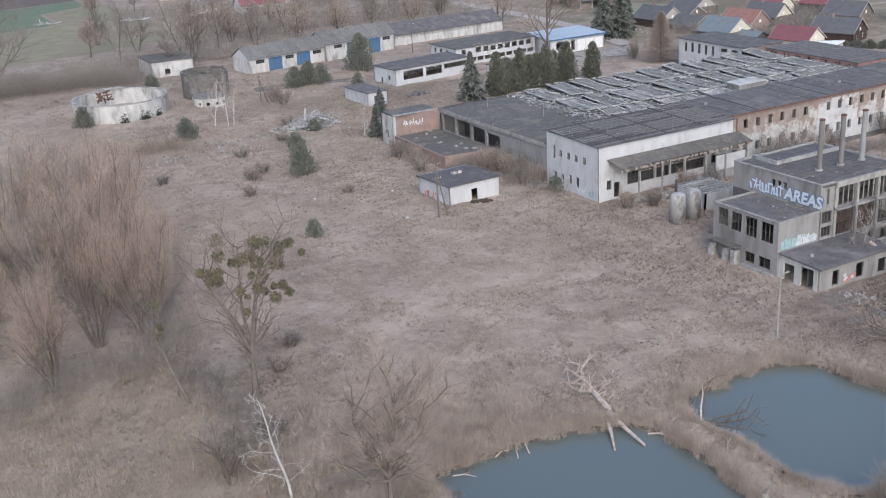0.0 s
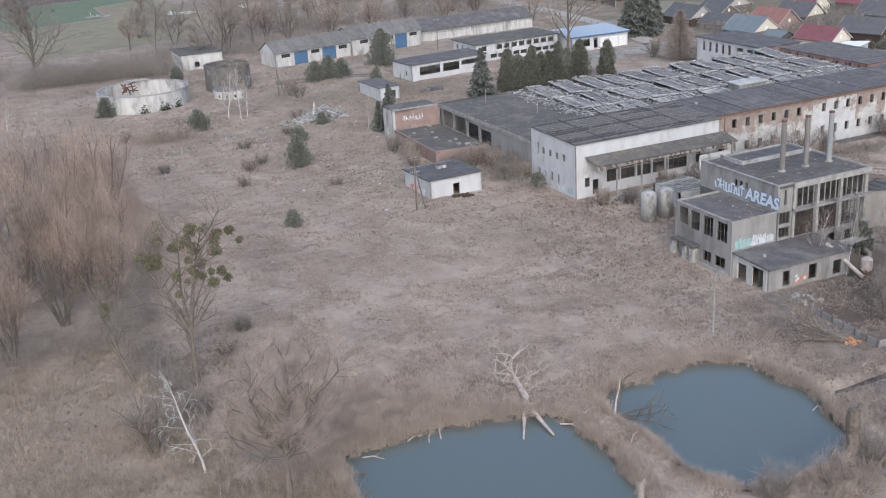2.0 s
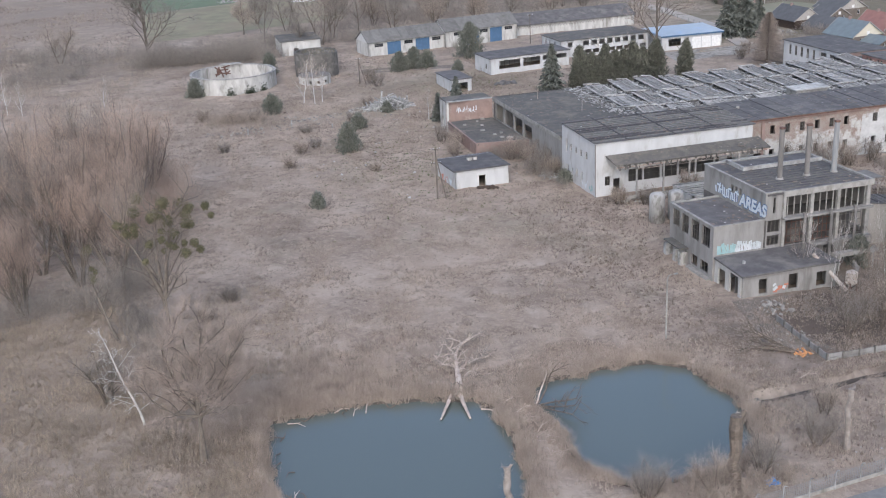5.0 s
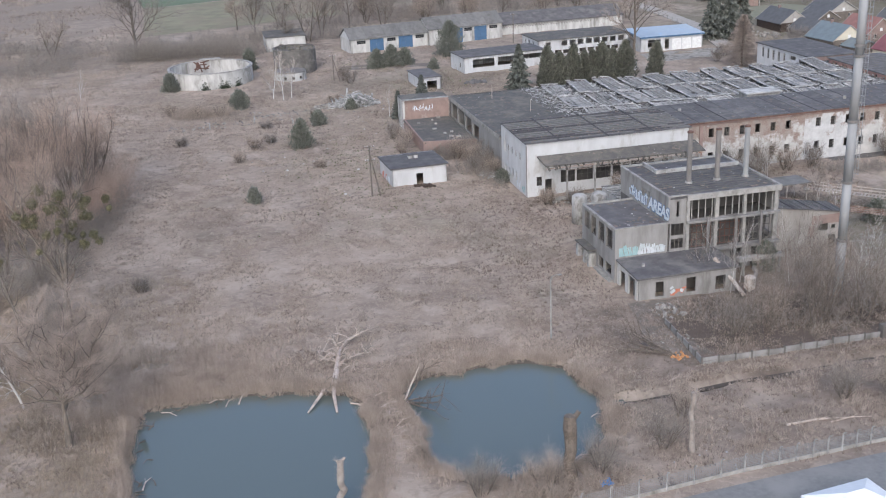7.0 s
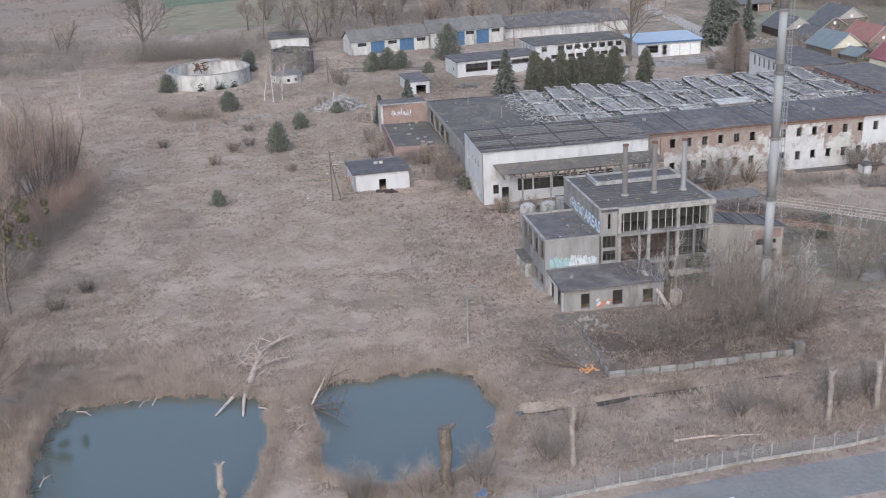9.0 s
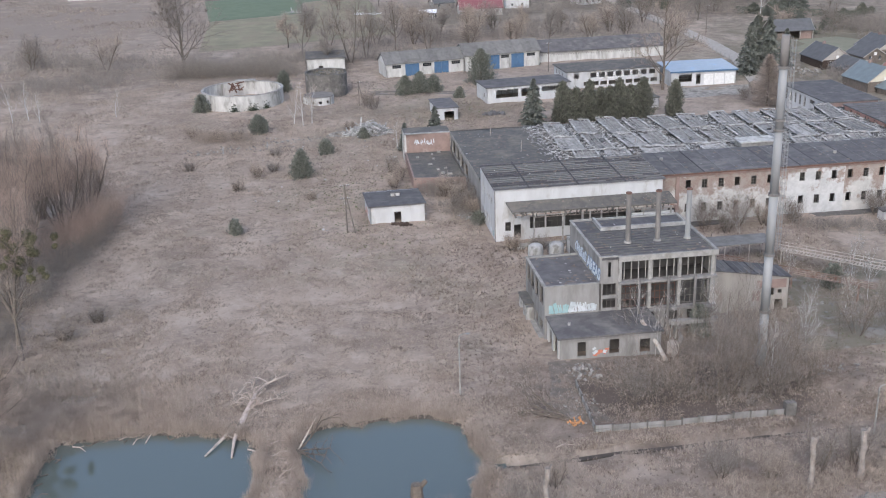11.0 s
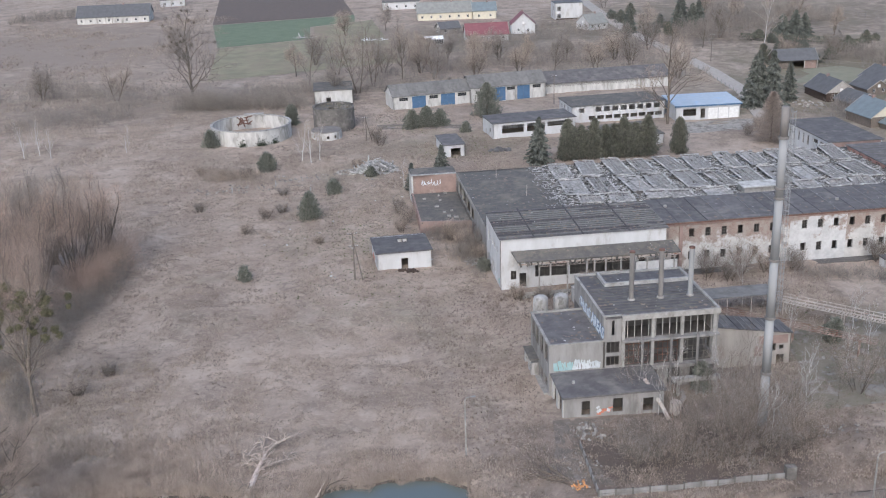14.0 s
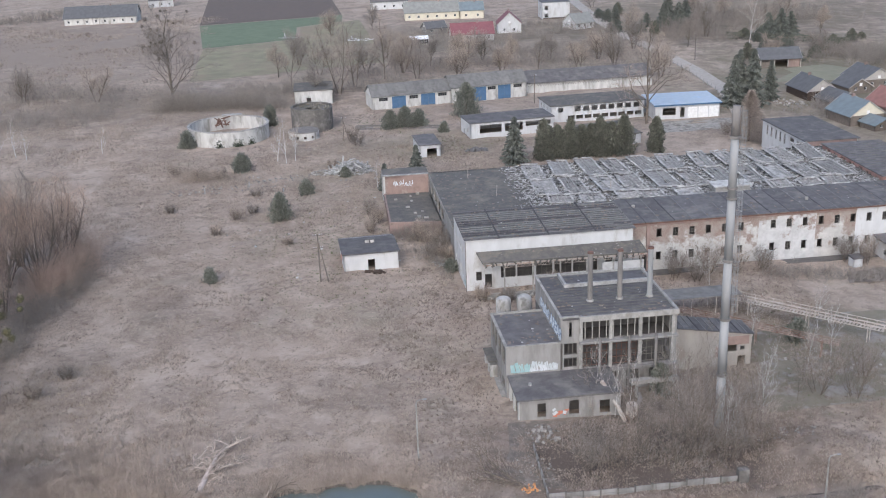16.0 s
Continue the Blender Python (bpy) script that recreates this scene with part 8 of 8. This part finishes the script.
for pts, r in limbs:
    pts = [(x, y, 0.15 + z * 0.5) for x, y, z in pts]
    r *= 0.98
    bm = bmesh.new()
    tube(bm, pts, [r * (1 - 0.6 * k / (len(pts) - 1)) for k in range(len(pts))], 8)
    part("limb", bm, DEADWOOD, ft)
    for p, q in zip(pts, pts[1:]):
        segs.append((Vector(p), Vector(q), r, r))
branch = []
for k in range(38):
    p, q, r, _ = rg.choice(segs[1:3] + segs[8:])
    d = Vector((rg.gauss(0, 1), rg.gauss(0, 0.8), rg.uniform(0.0, 0.7))).normalized()
    grow(rg, p.lerp(q, rg.random()), d, rg.uniform(1.0, 2.4), 0.085, 1, branch, (0, 1), 0.0, 0.35, 0.6)
bm = bmesh.new()
for p, q, r0, r1, lv in branch:
    tube(bm, [p, q], [r0, r1], 5, cap=False)
part("branch_mass", bm, DEADWOOD, ft, "crooked bleached side branches", kind="stuff")
vs, fs = twig_soup(segs[7:], rg, 420, 1.3, 0.03, 0.4, 0.9)
part("twig_mass", soup("twig_mass", vs, fs, DEADWOOD), None, ft, "tangle of broken pale twigs")
vs, fs = twig_soup(segs[7:], rg, 1500, 1.5, 0.018, 0.3, 1.0)
part("twig_mass", soup("twig_mass", vs, fs, TWIG), None, ft)
bm = bmesh.new()
for k in range(18):
    a = Vector((67.6 + rg.gauss(0, 0.9), 78.8 + rg.gauss(0, 0.9), 0.8 + rg.random() * 0.6))
    beam(bm, a, a + Vector((rg.gauss(0, 0.6), rg.gauss(0, 0.6), rg.gauss(0, 0.4))), 0.12, 0.08)
part("splinter", bm, LIGHTBARK, ft, "splintered broken butt", kind="stuff")
# snags and floating wood
for i, (x, y, a, ln, r) in enumerate(((46.6, 79.4, -40, 2.6, 0.09), (52.4, 80.0, 10, 2.0, 0.10), (56.0, 78.6, 68, 3.2, 0.09), (54.4, 78.4, 60, 2.0, 0.06), (69.4, 74.4, -55, 2.6, 0.12), (72.6, 71.0, 20, 2.4, 0.10), (73.4, 66.0, 40, 2.6, 0.08), (72.4, 74.0, 5, 2.2, 0.08),
                                      (90.6, 53.6, 15, 2.2, 0.07), (96.0, 62.0, 5, 1.6, 0.06), (116.0, 52.6, -6, 8.0, 0.16), (121.0, 51.6, -4, 5.0, 0.10), (108, 66.4, 4, 2.4, 0.08), (44.6, 62.0, 70, 2.4, 0.09), (73.8, 60.0, 35, 2.0, 0.1))):
    lg = top("driftwood_log", "bleached broken branch lying at the water's edge", "log", "logs by the ponds", m=pose(x, y, max(land(x, y), 0.05) + 0.05, 0, 0, a))
    bm = bmesh.new()
    tube(bm, [(0, 0, 0), (ln * 0.5, 0.12, 0.25), (ln, -0.1, 0.12)], [r, r * 0.8, r * 0.35], 6)
    tube(bm, [(ln * 0.5, 0.1, 0.22), (ln * 0.72, 0.35, 0.5)], [r * 0.4, r * 0.15], 5)
    part("log", bm, DEADWOOD, lg)
rg = random.Random(93)
sn = top("sunken_branches", "dark driftwood and broken branches in the pond corner", "branches")
for k in range(17):
    x, y = 43.8 + rg.random() ** 2 * 2.2, 60 + rg.random() * 17
    if k > 9:
        x, y = rg.uniform(48, 66), rg.uniform(78.0, 80.0)
    a, ln = rg.uniform(0, 6.28), rg.uniform(0.8, 2.6)
    bm = bmesh.new()
    tube(bm, [(x, y, 0.0), (x + math.cos(a) * ln * 0.5, y + math.sin(a) * ln * 0.5, 0.3), (x + math.cos(a + 0.3) * ln, y + math.sin(a + 0.3) * ln, rg.uniform(0.1, 0.7))], [0.09, 0.06, 0.025], 5)
    part("branch", bm, BARK, sn)
# dead branch pile in the right pond's corner
rg = random.Random(52)
db = top("sunken_branches", "dark dead branches reaching out of the pond", "branches", m=pose(75.8, 72.6, 0.0))
segs = []
for d in ((0.5, -0.8, 0.1), (0.8, 0.5, 0.35), (0.7, -0.6, 0.15), (0.8, -0.25, 0.2)):
    grow(rg, Vector((0, 0, 0.2)), Vector(d).normalized(), 5.2, 0.13, 1, segs, (0, 2, 1), 0.0, 0.14, 0.5)
bm = bmesh.new()
for p, q, r0, r1, lv in segs:
    tube(bm, [(p.x, p.y, max(p.z, 0.03)), (q.x, q.y, max(q.z, 0.03))], [r0, r1], 5, cap=False)
part("limb_mass", bm, BARK, db)
bm = bmesh.new()
tube(bm, [(0.1, 0.2, 0.3), (0.9, 1.2, 1.2), (1.9, 2.0, 2.5), (2.5, 2.7, 3.2)], [0.13, 0.11, 0.08, 0.03], 6)
part("limb", bm, DEADWOOD, db, "bleached upright limb")
# broken stems lying over the bank between the ponds
rg = random.Random(57)
bm = bmesh.new()
for k in range(42):
    y = rg.uniform(60, 74)
    x = rg.gauss(73.4, 0.7)
    a, ln = rg.gauss(-0.5, 0.8), rg.uniform(0.5, 1.7)
    z = max(land(x, y), 0.05) + rg.uniform(0.2, 0.5)
    c, d = math.cos(a) * ln, math.sin(a) * ln
    tube(bm, [(x, y, z), (x + c * 0.5, y + d * 0.5 + 0.08, z + 0.1), (x + c, y + d, z - 0.06)], [0.032, 0.028, 0.012], 4, cap=False)
litter = top("stem_litter", "pale broken stems and sticks strewn over the bank", "sticks")
part("stem_mass", bm, DEADWOOD, litter, kind="stuff")
# felled crown with orange cut wood by the low wall
rg = random.Random(61)
fb = top("felled_tree", "felled bare tree with a bright orange cut butt", "felled tree", m=pose(111.8, 72.6, 0.65))
segs = []
for k in range(7):
    a = 2.3 + k * 0.13
    grow(rg, Vector((0, 0, 0.25)), Vector((math.cos(a), math.sin(a), 0.22)).normalized(), 6.0, 0.11, 1, segs, (0, 2, 2), 0.02, 0.1, 0.55)
bm = bmesh.new()
for p, q, r0, r1, lv in segs:
    tube(bm, [(p.x, p.y, max(p.z, 0.05)), (q.x, q.y, max(q.z, 0.05))], [r0, r1], 5, cap=False)
part("limb_mass", bm, BARK, fb)
vs, fs = twig_soup([s[:4] for s in segs], rg, 700, 1.0, 0.018)
part("crown", soup("crown", vs, fs, TANTWIG), None, fb)
bm = bmesh.new()
for k in range(26):
    x, y = rg.gauss(0.3, 0.55), rg.gauss(-0.4, 0.45)
    beam(bm, (x, y, 0.05 + rg.random() * 0.3), (x + rg.uniform(-0.4, 0.4), y + rg.uniform(-0.4, 0.4), 0.1 + rg.random() * 0.35), 0.2, 0.14)
part("cut_wood", bm, ORANGE, fb, "bright orange splintered wood", kind="stuff")

# cut trunks standing as stumps
for x, y, h, r, m, lab in ((88.6, 49.2, 8.0, 0.7, BARK, "thick brown ivy-bound stump of a felled tree"), (103.2, 50.6, 7.6, 0.34, GREYWOOD, "pale topped trunk of a cut tree"), (64.9, 52.6, 5.2, 0.4, GREYWOOD, "pale topped trunk of a cut tree"),
                           (135.2, 52.6, 6.6, 0.34, GREYWOOD, "pale topped trunk of a cut tree"), (141.8, 53.4, 6.6, 0.36, GREYWOOD, "pale topped trunk of a cut tree")):
    st = top("cut_trunk", lab, "tree stump", "cut trunks", m=pose(x, y, 0.2))
    bm = bmesh.new()
    rg = random.Random(int(x))
    tube(bm, [(rg.gauss(0, 0.1), rg.gauss(0, 0.1), h * k / 6) for k in range(7)], [r * (1.25 if k == 0 else rg.uniform(0.85, 1.1)) for k in range(7)], 10)
    tube(bm, [(0, 0, h * 0.9), (r * 1.6, 0.2, h * 1.04)], [r * 0.5, r * 0.35], 7)
    part("trunk", bm, m, st)
    segs = [(Vector((0, 0, h * 0.1)), Vector((0, 0, h)), 0, 0)]
    vs, fs = twig_soup(segs, rg, 160, 0.8, 0.02)
    part("sprouts", soup("sprouts", vs, fs, TANTWIG), None, st)
# blue plastic litter
rg = random.Random(3)
bl = top("blue_tarpaulin", "crumpled blue plastic sheet among the weeds", "tarpaulin", m=pose(91.9, 47.2, 0.55))
bm = bmesh.new()
bmesh.ops.create_grid(bm, x_segments=8, y_segments=8, size=0.6)
for v in bm.verts:
    v.co.z = 0.15 + rg.uniform(0, 0.5)
    v.co.x += rg.gauss(0, 0.1)
part("sheet", bm, TARP, bl)

# ---- low precast wall round the yard ----
yard = top("yard_wall", "low precast concrete wall with fallen panels", "wall")
def panels(a, b, n, h=1.1):
    a, b = Vector(a), Vector(b)
    for k in range(n):
        p, q = a.lerp(b, k / n), a.lerp(b, (k + 1) / n)
        z = land(p.x, p.y) - 0.2
        d = (q - p).normalized()
        nn = Vector((-d.y, d.x))
        bm = bmesh.new()
        lean = random.uniform(-0.02, 0.06)
        for j in range(2):
            slab(bm, p + nn * lean * j + d * 0.1, d, nn, 0, (q - p).length - 0.12, z + j * 0.56, z + j * 0.56 + 0.5, 0.12)
        part("panel", bm, GREYPL, yard)
        bm = bmesh.new()
        slab(bm, p - nn * 0.06, d, nn, -0.11, 0.11, z, z + h + 0.12, 0.24)
        part("post", bm, SILO, yard)


random.seed(8)
panels((114.6, 82.0), (113.9, 69.3), 6)
panels((113.9, 69.3), (139.4, 69.0), 11)
part("pier", boxes((139.4, 68.5, 0.3, 140.8, 69.5, 2.6)), SILO, yard, "solid concrete gate pier")

# ---- road fence: plinth, bent-topped posts and wire mesh ----
rf = top("road_fence", "wire mesh fence with bent-topped concrete posts along the road", "fence")
FENCE = ((78.0, 42.6), (92.0, 43.8), (106.0, 45.2), (115.0, 45.6), (123.0, 46.2), (134.0, 46.4), (150.0, 48.6))


def fence_at(k):
    i = int(k)
    return Vector(FENCE[min(i, 6)]).lerp(Vector(FENCE[min(i + 1, 6)]), k - i)


n = 26
for k in range(n + 1):
    p = fence_at(k * 6 / n)
    q = fence_at((k + 1) * 6 / n) if k < n else p + Vector((1, 0.1))
    d = (q - p).normalized()
    nn = Vector((-d.y, d.x))
    bm = bmesh.new()
    tube(bm, [(p.x, p.y, 0.3), (p.x, p.y, 2.5), (p.x - nn.x * 0.15, p.y - nn.y * 0.15, 2.8), (p.x - nn.x * 0.45, p.y - nn.y * 0.45, 2.95)], [0.09, 0.08, 0.07, 0.06], 6)
    part("post", bm, SLAT, rf)
    if k < n:
        bm = bmesh.new()
        slab(bm, p, d, nn, 0.1, (q - p).length - 0.1, 0.3, 0.95, 0.12)
        part("plinth", bm, CONC, rf)
        bm = bmesh.new()
        for j in range(8):
            z = 1.0 + j * 0.2
            beam(bm, (p.x, p.y, z), (q.x, q.y, z), 0.02)
        for j in range(14):
            m = p.lerp(q, j / 14)
            beam(bm, (m.x, m.y, 0.95), (m.x, m.y, 2.42), 0.02)
        part("mesh_panel", bm, STEEL, rf)
# white tent by the road
tent = top("white_tent", "white pointed canvas tent roof beside the road", "tent", m=pose(112.6, 34.6, 0.0, 0, 0, 6))
bm = bmesh.new()
vs = [bm.verts.new(p) for p in ((-4, -3, 2.3), (4, -3, 2.3), (4, 3, 2.3), (-4, 3, 2.3), (-1, 0, 3.6), (1, 0, 3.6))]
vl = [bm.verts.new((v.co.x, v.co.y, 2.0)) for v in vs[:4]]
for f in ((0, 1, 5, 4), (1, 2, 5), (2, 3, 4, 5), (3, 0, 4)):
    bm.faces.new([vs[i] for i in f])
for i in range(4):
    bm.faces.new((vl[i], vl[(i + 1) % 4], vs[(i + 1) % 4], vs[i]))
part("canopy", bm, TENT, tent)
for x, y in ((-3.9, -2.9), (3.9, -2.9), (3.9, 2.9), (-3.9, 2.9)):
    part("pole", boxes((x - 0.05, y - 0.05, -0.1, x + 0.05, y + 0.05, 2.1)), STEEL, tent)

# ---- poles and lamps ----
def pole_set(x, y, h, label, arms, brace):
    t = top("utility_pole", label, "utility pole", "wooden poles", m=pose(x, y, gz(x, y) - 0.3, 0, 0, 5))
    bm = bmesh.new()
    tube(bm, [(0, 0, 0), (0, 0, h)], [0.16, 0.11], 8)
    part("pole", bm, TIMBER, t)
    if brace:
        bm = bmesh.new()
        tube(bm, [(1.6, -0.6, 0), (0.1, 0, h * 0.82)], [0.14, 0.11], 8)
        part("strut", bm, TIMBER, t)
    for j, z in enumerate(arms):
        bm = bmesh.new()
        beam(bm, (-0.95, 0, z), (0.95, 0, z), 0.12)
        part("crossarm", bm, TIMBER, t)
        for k in (-0.85, -0.4, 0.4, 0.85):
            bm = bmesh.new()
            tube(bm, [(k, 0, z + 0.05), (k, 0, z + 0.26)], [0.05, 0.035], 6)
            part("insulator", bm, TENT, t, "white insulator")


pole_set(86.6, 151.9, 10.4, "dark wooden utility pole with crossarms in the field", (10.2, 7.6), True)
pole_set(96.4, 264.8, 7.6, "leaning wooden pole with a brace", (7.2,), True)
pole_set(161.4, 299.0, 10.0, "wooden utility pole by the garages", (9.6,), False)
pole_set(237.8, 357.0, 11.0, "wooden utility pole beside the lane", (10.6,), False)
for x, y, h in ((98.4, 82.9, 9.4), (148.4, 62.4, 7.0)):
    t = top("street_lamp", "thin concrete lamp post with a bent arm", "street lamp", "lamp posts", m=pose(x, y, 0.5))
    bm = bmesh.new()
    tube(bm, [(0, 0, 0), (0, 0, h - 0.6), (0.15, 0, h - 0.15), (0.7, 0, h), (1.2, 0, h)], [0.13, 0.1, 0.08, 0.07, 0.07], 7)
    part("post", bm, CONC, t)
    part("lamp_head", boxes((1.0, -0.12, h - 0.08, 1.5, 0.12, h + 0.06)), STEEL, t)
# lane fence posts
lf = top("lane_fence", "row of short posts along the gravel lane", "fence")
for k in range(26):
    y = 283 + k * 4.6
    x = np.interp(y, (268, 285, 300, 337, 376, 418), (216.6, 221.2, 224.7, 227.4, 227.6, 226.0))
    part("post", boxes((x, y, gz(x, y) - 0.2, x + 0.16, y + 0.16, gz(x, y) + 1.5)), CONC, lf)


# ---- rubble and litter ----
def heap(name, label, x, y, rx, ry, h, n, size, material, seed, long=False):
    rg = random.Random(seed)
    bm = bmesh.new()
    for k in range(n):
        a, r = rg.uniform(0, 6.283), math.sqrt(rg.random())
        px, py = x + math.cos(a) * r * rx, y + math.sin(a) * r * ry
        z = land(px, py) + h * (1 - r) * rg.random()
        s = size * rg.uniform(0.4, 1.3)
        if long:
            d = Vector((rg.gauss(0, 1), rg.gauss(0, 1), rg.gauss(0, 0.35))).normalized() * s * 2.4
            beam(bm, Vector((px, py, z + 0.15)) - d / 2, Vector((px, py, z + 0.15)) + d / 2, s * 0.22, s * 0.12)
        else:
            vs = box(bm, -s / 2, -s / 2, -s * 0.3, s / 2, s * 0.35, s * 0.3)
            m = pose(px, py, z + s * 0.15, rg.uniform(-40, 40), rg.uniform(-40, 40), rg.uniform(0, 360))
            for v in vs:
                v.co = m @ (v.co * rg.uniform(0.8, 1.15))
    me = mesh_of(name, bm)
    me.materials.append(material)
    return tagged(new(name, me), label, "rubble", kind="stuff")


heap("timber_heap", "large heap of pale broken boards and plaster", 96.6, 230.6, 5.6, 3.6, 3.6, 340, 1.5, SLAT, 1, True)
heap("rubble_heap", "scattered grey rubble beside the heap", 90.5, 231.4, 5, 2.5, 0.6, 120, 0.6, RUBBLE, 2)
heap("rubble_heap", "white plaster rubble before the annex", 117.0, 86.0, 2.6, 2.6, 0.4, 70, 0.4, RUBBLE, 3)
heap("rubble_heap", "scattered stones over the bare ground", 112.8, 76.0, 3.6, 5.0, 0.12, 70, 0.25, RUBBLE, 4)
heap("rubble_heap", "broken concrete along an old foundation", 62, 222, 15, 4.0, 0.2, 80, 0.45, RUBBLE, 5)
heap("rubble_heap", "broken concrete along an old foundation", 77, 229, 9, 4.0, 0.2, 60, 0.42, RUBBLE, 6)
heap("tyre_heap", "dark scrap and old tyres near the kiosk", 133.0, 243.5, 3.5, 1.6, 0.7, 50, 0.8, FELT, 7)
heap("tyre_heap", "dark scrap at the hut's doorway", 97.6, 155.0, 2.0, 0.7, 0.4, 22, 0.7, BROWNW, 8)
heap("rubble_heap", "debris in the loading bay", 128, 136.5, 12, 1.4, 0.5, 130, 0.5, RUBBLE, 9)
heap("timber_heap", "boards and scrap at the foot of the gable wall", 111.6, 157.6, 1.8, 2.6, 0.6, 34, 0.9, SLAT, 10, True)
heap("rubble_heap", "stones and white litter on the mound", 150.0, 78.0, 5.0, 3.0, 0.2, 40, 0.32, RUBBLE, 11)
heap("rubble_heap", "scrap lying in the concrete yard", 166, 100, 10, 6, 0.2, 70, 0.45, RUBBLE, 12)
heap("litter", "scattered pale litter in the dry grass", 95, 190, 30, 40, 0.05, 110, 0.35, SLAT, 13)
heap("litter", "pale litter along the road fence", 112, 48, 36, 2.5, 0.05, 40, 0.22, SLAT, 14)
heap("rubble_heap", "scrap and litter beside the garden sheds", 240, 276, 5, 6, 0.4, 46, 0.7, RUBBLE, 15)
heap("timber_heap", "white planks stacked in the meadow", 80, 470, 5, 2, 0.4, 24, 1.4, SLAT, 16, True)
heap("timber_heap", "white planks stacked behind the trees", 113, 452, 6, 2, 0.5, 30, 1.6, TENT, 17, True)
for i, (x, y, h) in enumerate(((70.0, 222.4, 1.6), (59.0, 219.6, 1.4), (78.8, 216.0, 1.2), (119.4, 254.6, 2.6))):
    ps = new("concrete_post", mesh_of("concrete_post", boxes((-0.15, -0.12, -0.3, 0.15, 0.12, h))))
    ps.data.materials.append(SLAT)
    ps.matrix_world = pose(x, y, gz(x, y), 4 * (i % 3 - 1), 3, i * 20)
    tagged(ps, "short leaning concrete post in the grass", "post", "old posts")
# loose bits, moss and leaves on the flat roofs
for nm, lab, m_, n_, sz in (("roof_litter", "small pale litter and flakes on the felt roofs", SLAT, 260, 0.16), ("roof_moss", "cushions of moss and dead leaves on the felt roofs", DARKWEED, 900, 0.32)):
    vs, fs = [], []
    rg = random.Random(n_)
    for k in range(n_):
        u = rg.random()
        if u < 0.3:
            x, y = rg.uniform(X0, XW), rg.uniform(YF, YM)
            z = ZW + 0.16 + (y - YF) * 0.033
        elif u < 0.55:
            x, y = rg.uniform(XW, XE), rg.uniform(YB, YM)
            z = ZW + 0.2 + (y - YB) * 0.035
        elif u < 0.75:
            x, y, z = rg.uniform(X0, 132), rg.uniform(YM + 0.5, YR), ZH + 0.03
        elif u < 0.88:
            x, y = rg.uniform(117.2, 148.4), YF - 3.3 * (0.15 + 0.85 * rg.random())
            z = 9.56 - (YF - y) * 0.36
        elif u < 0.95:
            x, y, z = rg.uniform(LX1 + 0.5, TX1 - 0.5), rg.uniform(FY, TY1 - 0.5), ZT - 0.02
        else:
            x, y, z = rg.uniform(LX0 + 0.4, LX1 - 0.1), rg.uniform(FY + 0.4, LY1 - 0.4), ZL - 0.1
        b, s, a = len(vs), sz * rg.uniform(0.4, 1.6), rg.uniform(0, 3.14)
        ca, sa, e = math.cos(a) * s, math.sin(a) * s, rg.uniform(0.3, 1.0)
        vs += [(x - ca, y - sa, z), (x + sa * e, y - ca * e, z + 0.02), (x + ca, y + sa, z + 0.03), (x - sa * e, y + ca * e, z + 0.05)]
        fs.append((b, b + 1, b + 2, b + 3))
    tagged(new(nm, soup(nm, vs, fs, m_)), lab, "debris", kind="stuff")
# ivy on the tank wall
rg = random.Random(88)
vs, fs = [], []
for k in range(1300):
    c = rg.choice((-1.75, -1.35, -1.25, -0.95, -2.6))
    a = c + rg.gauss(0, 0.05)
    z = 2.6 + abs(rg.gauss(0, 1.1))
    leaf(vs, fs, rg, Vector((62.2 + 12.2 * math.cos(a), 277.4 + 12.2 * math.sin(a), z)), Vector((0, 0, 1)), 0.16, 0.12)
tagged(new("ivy", soup("ivy", vs, fs, IVY)), "dark ivy patches climbing the round tank", "plant", kind="stuff")
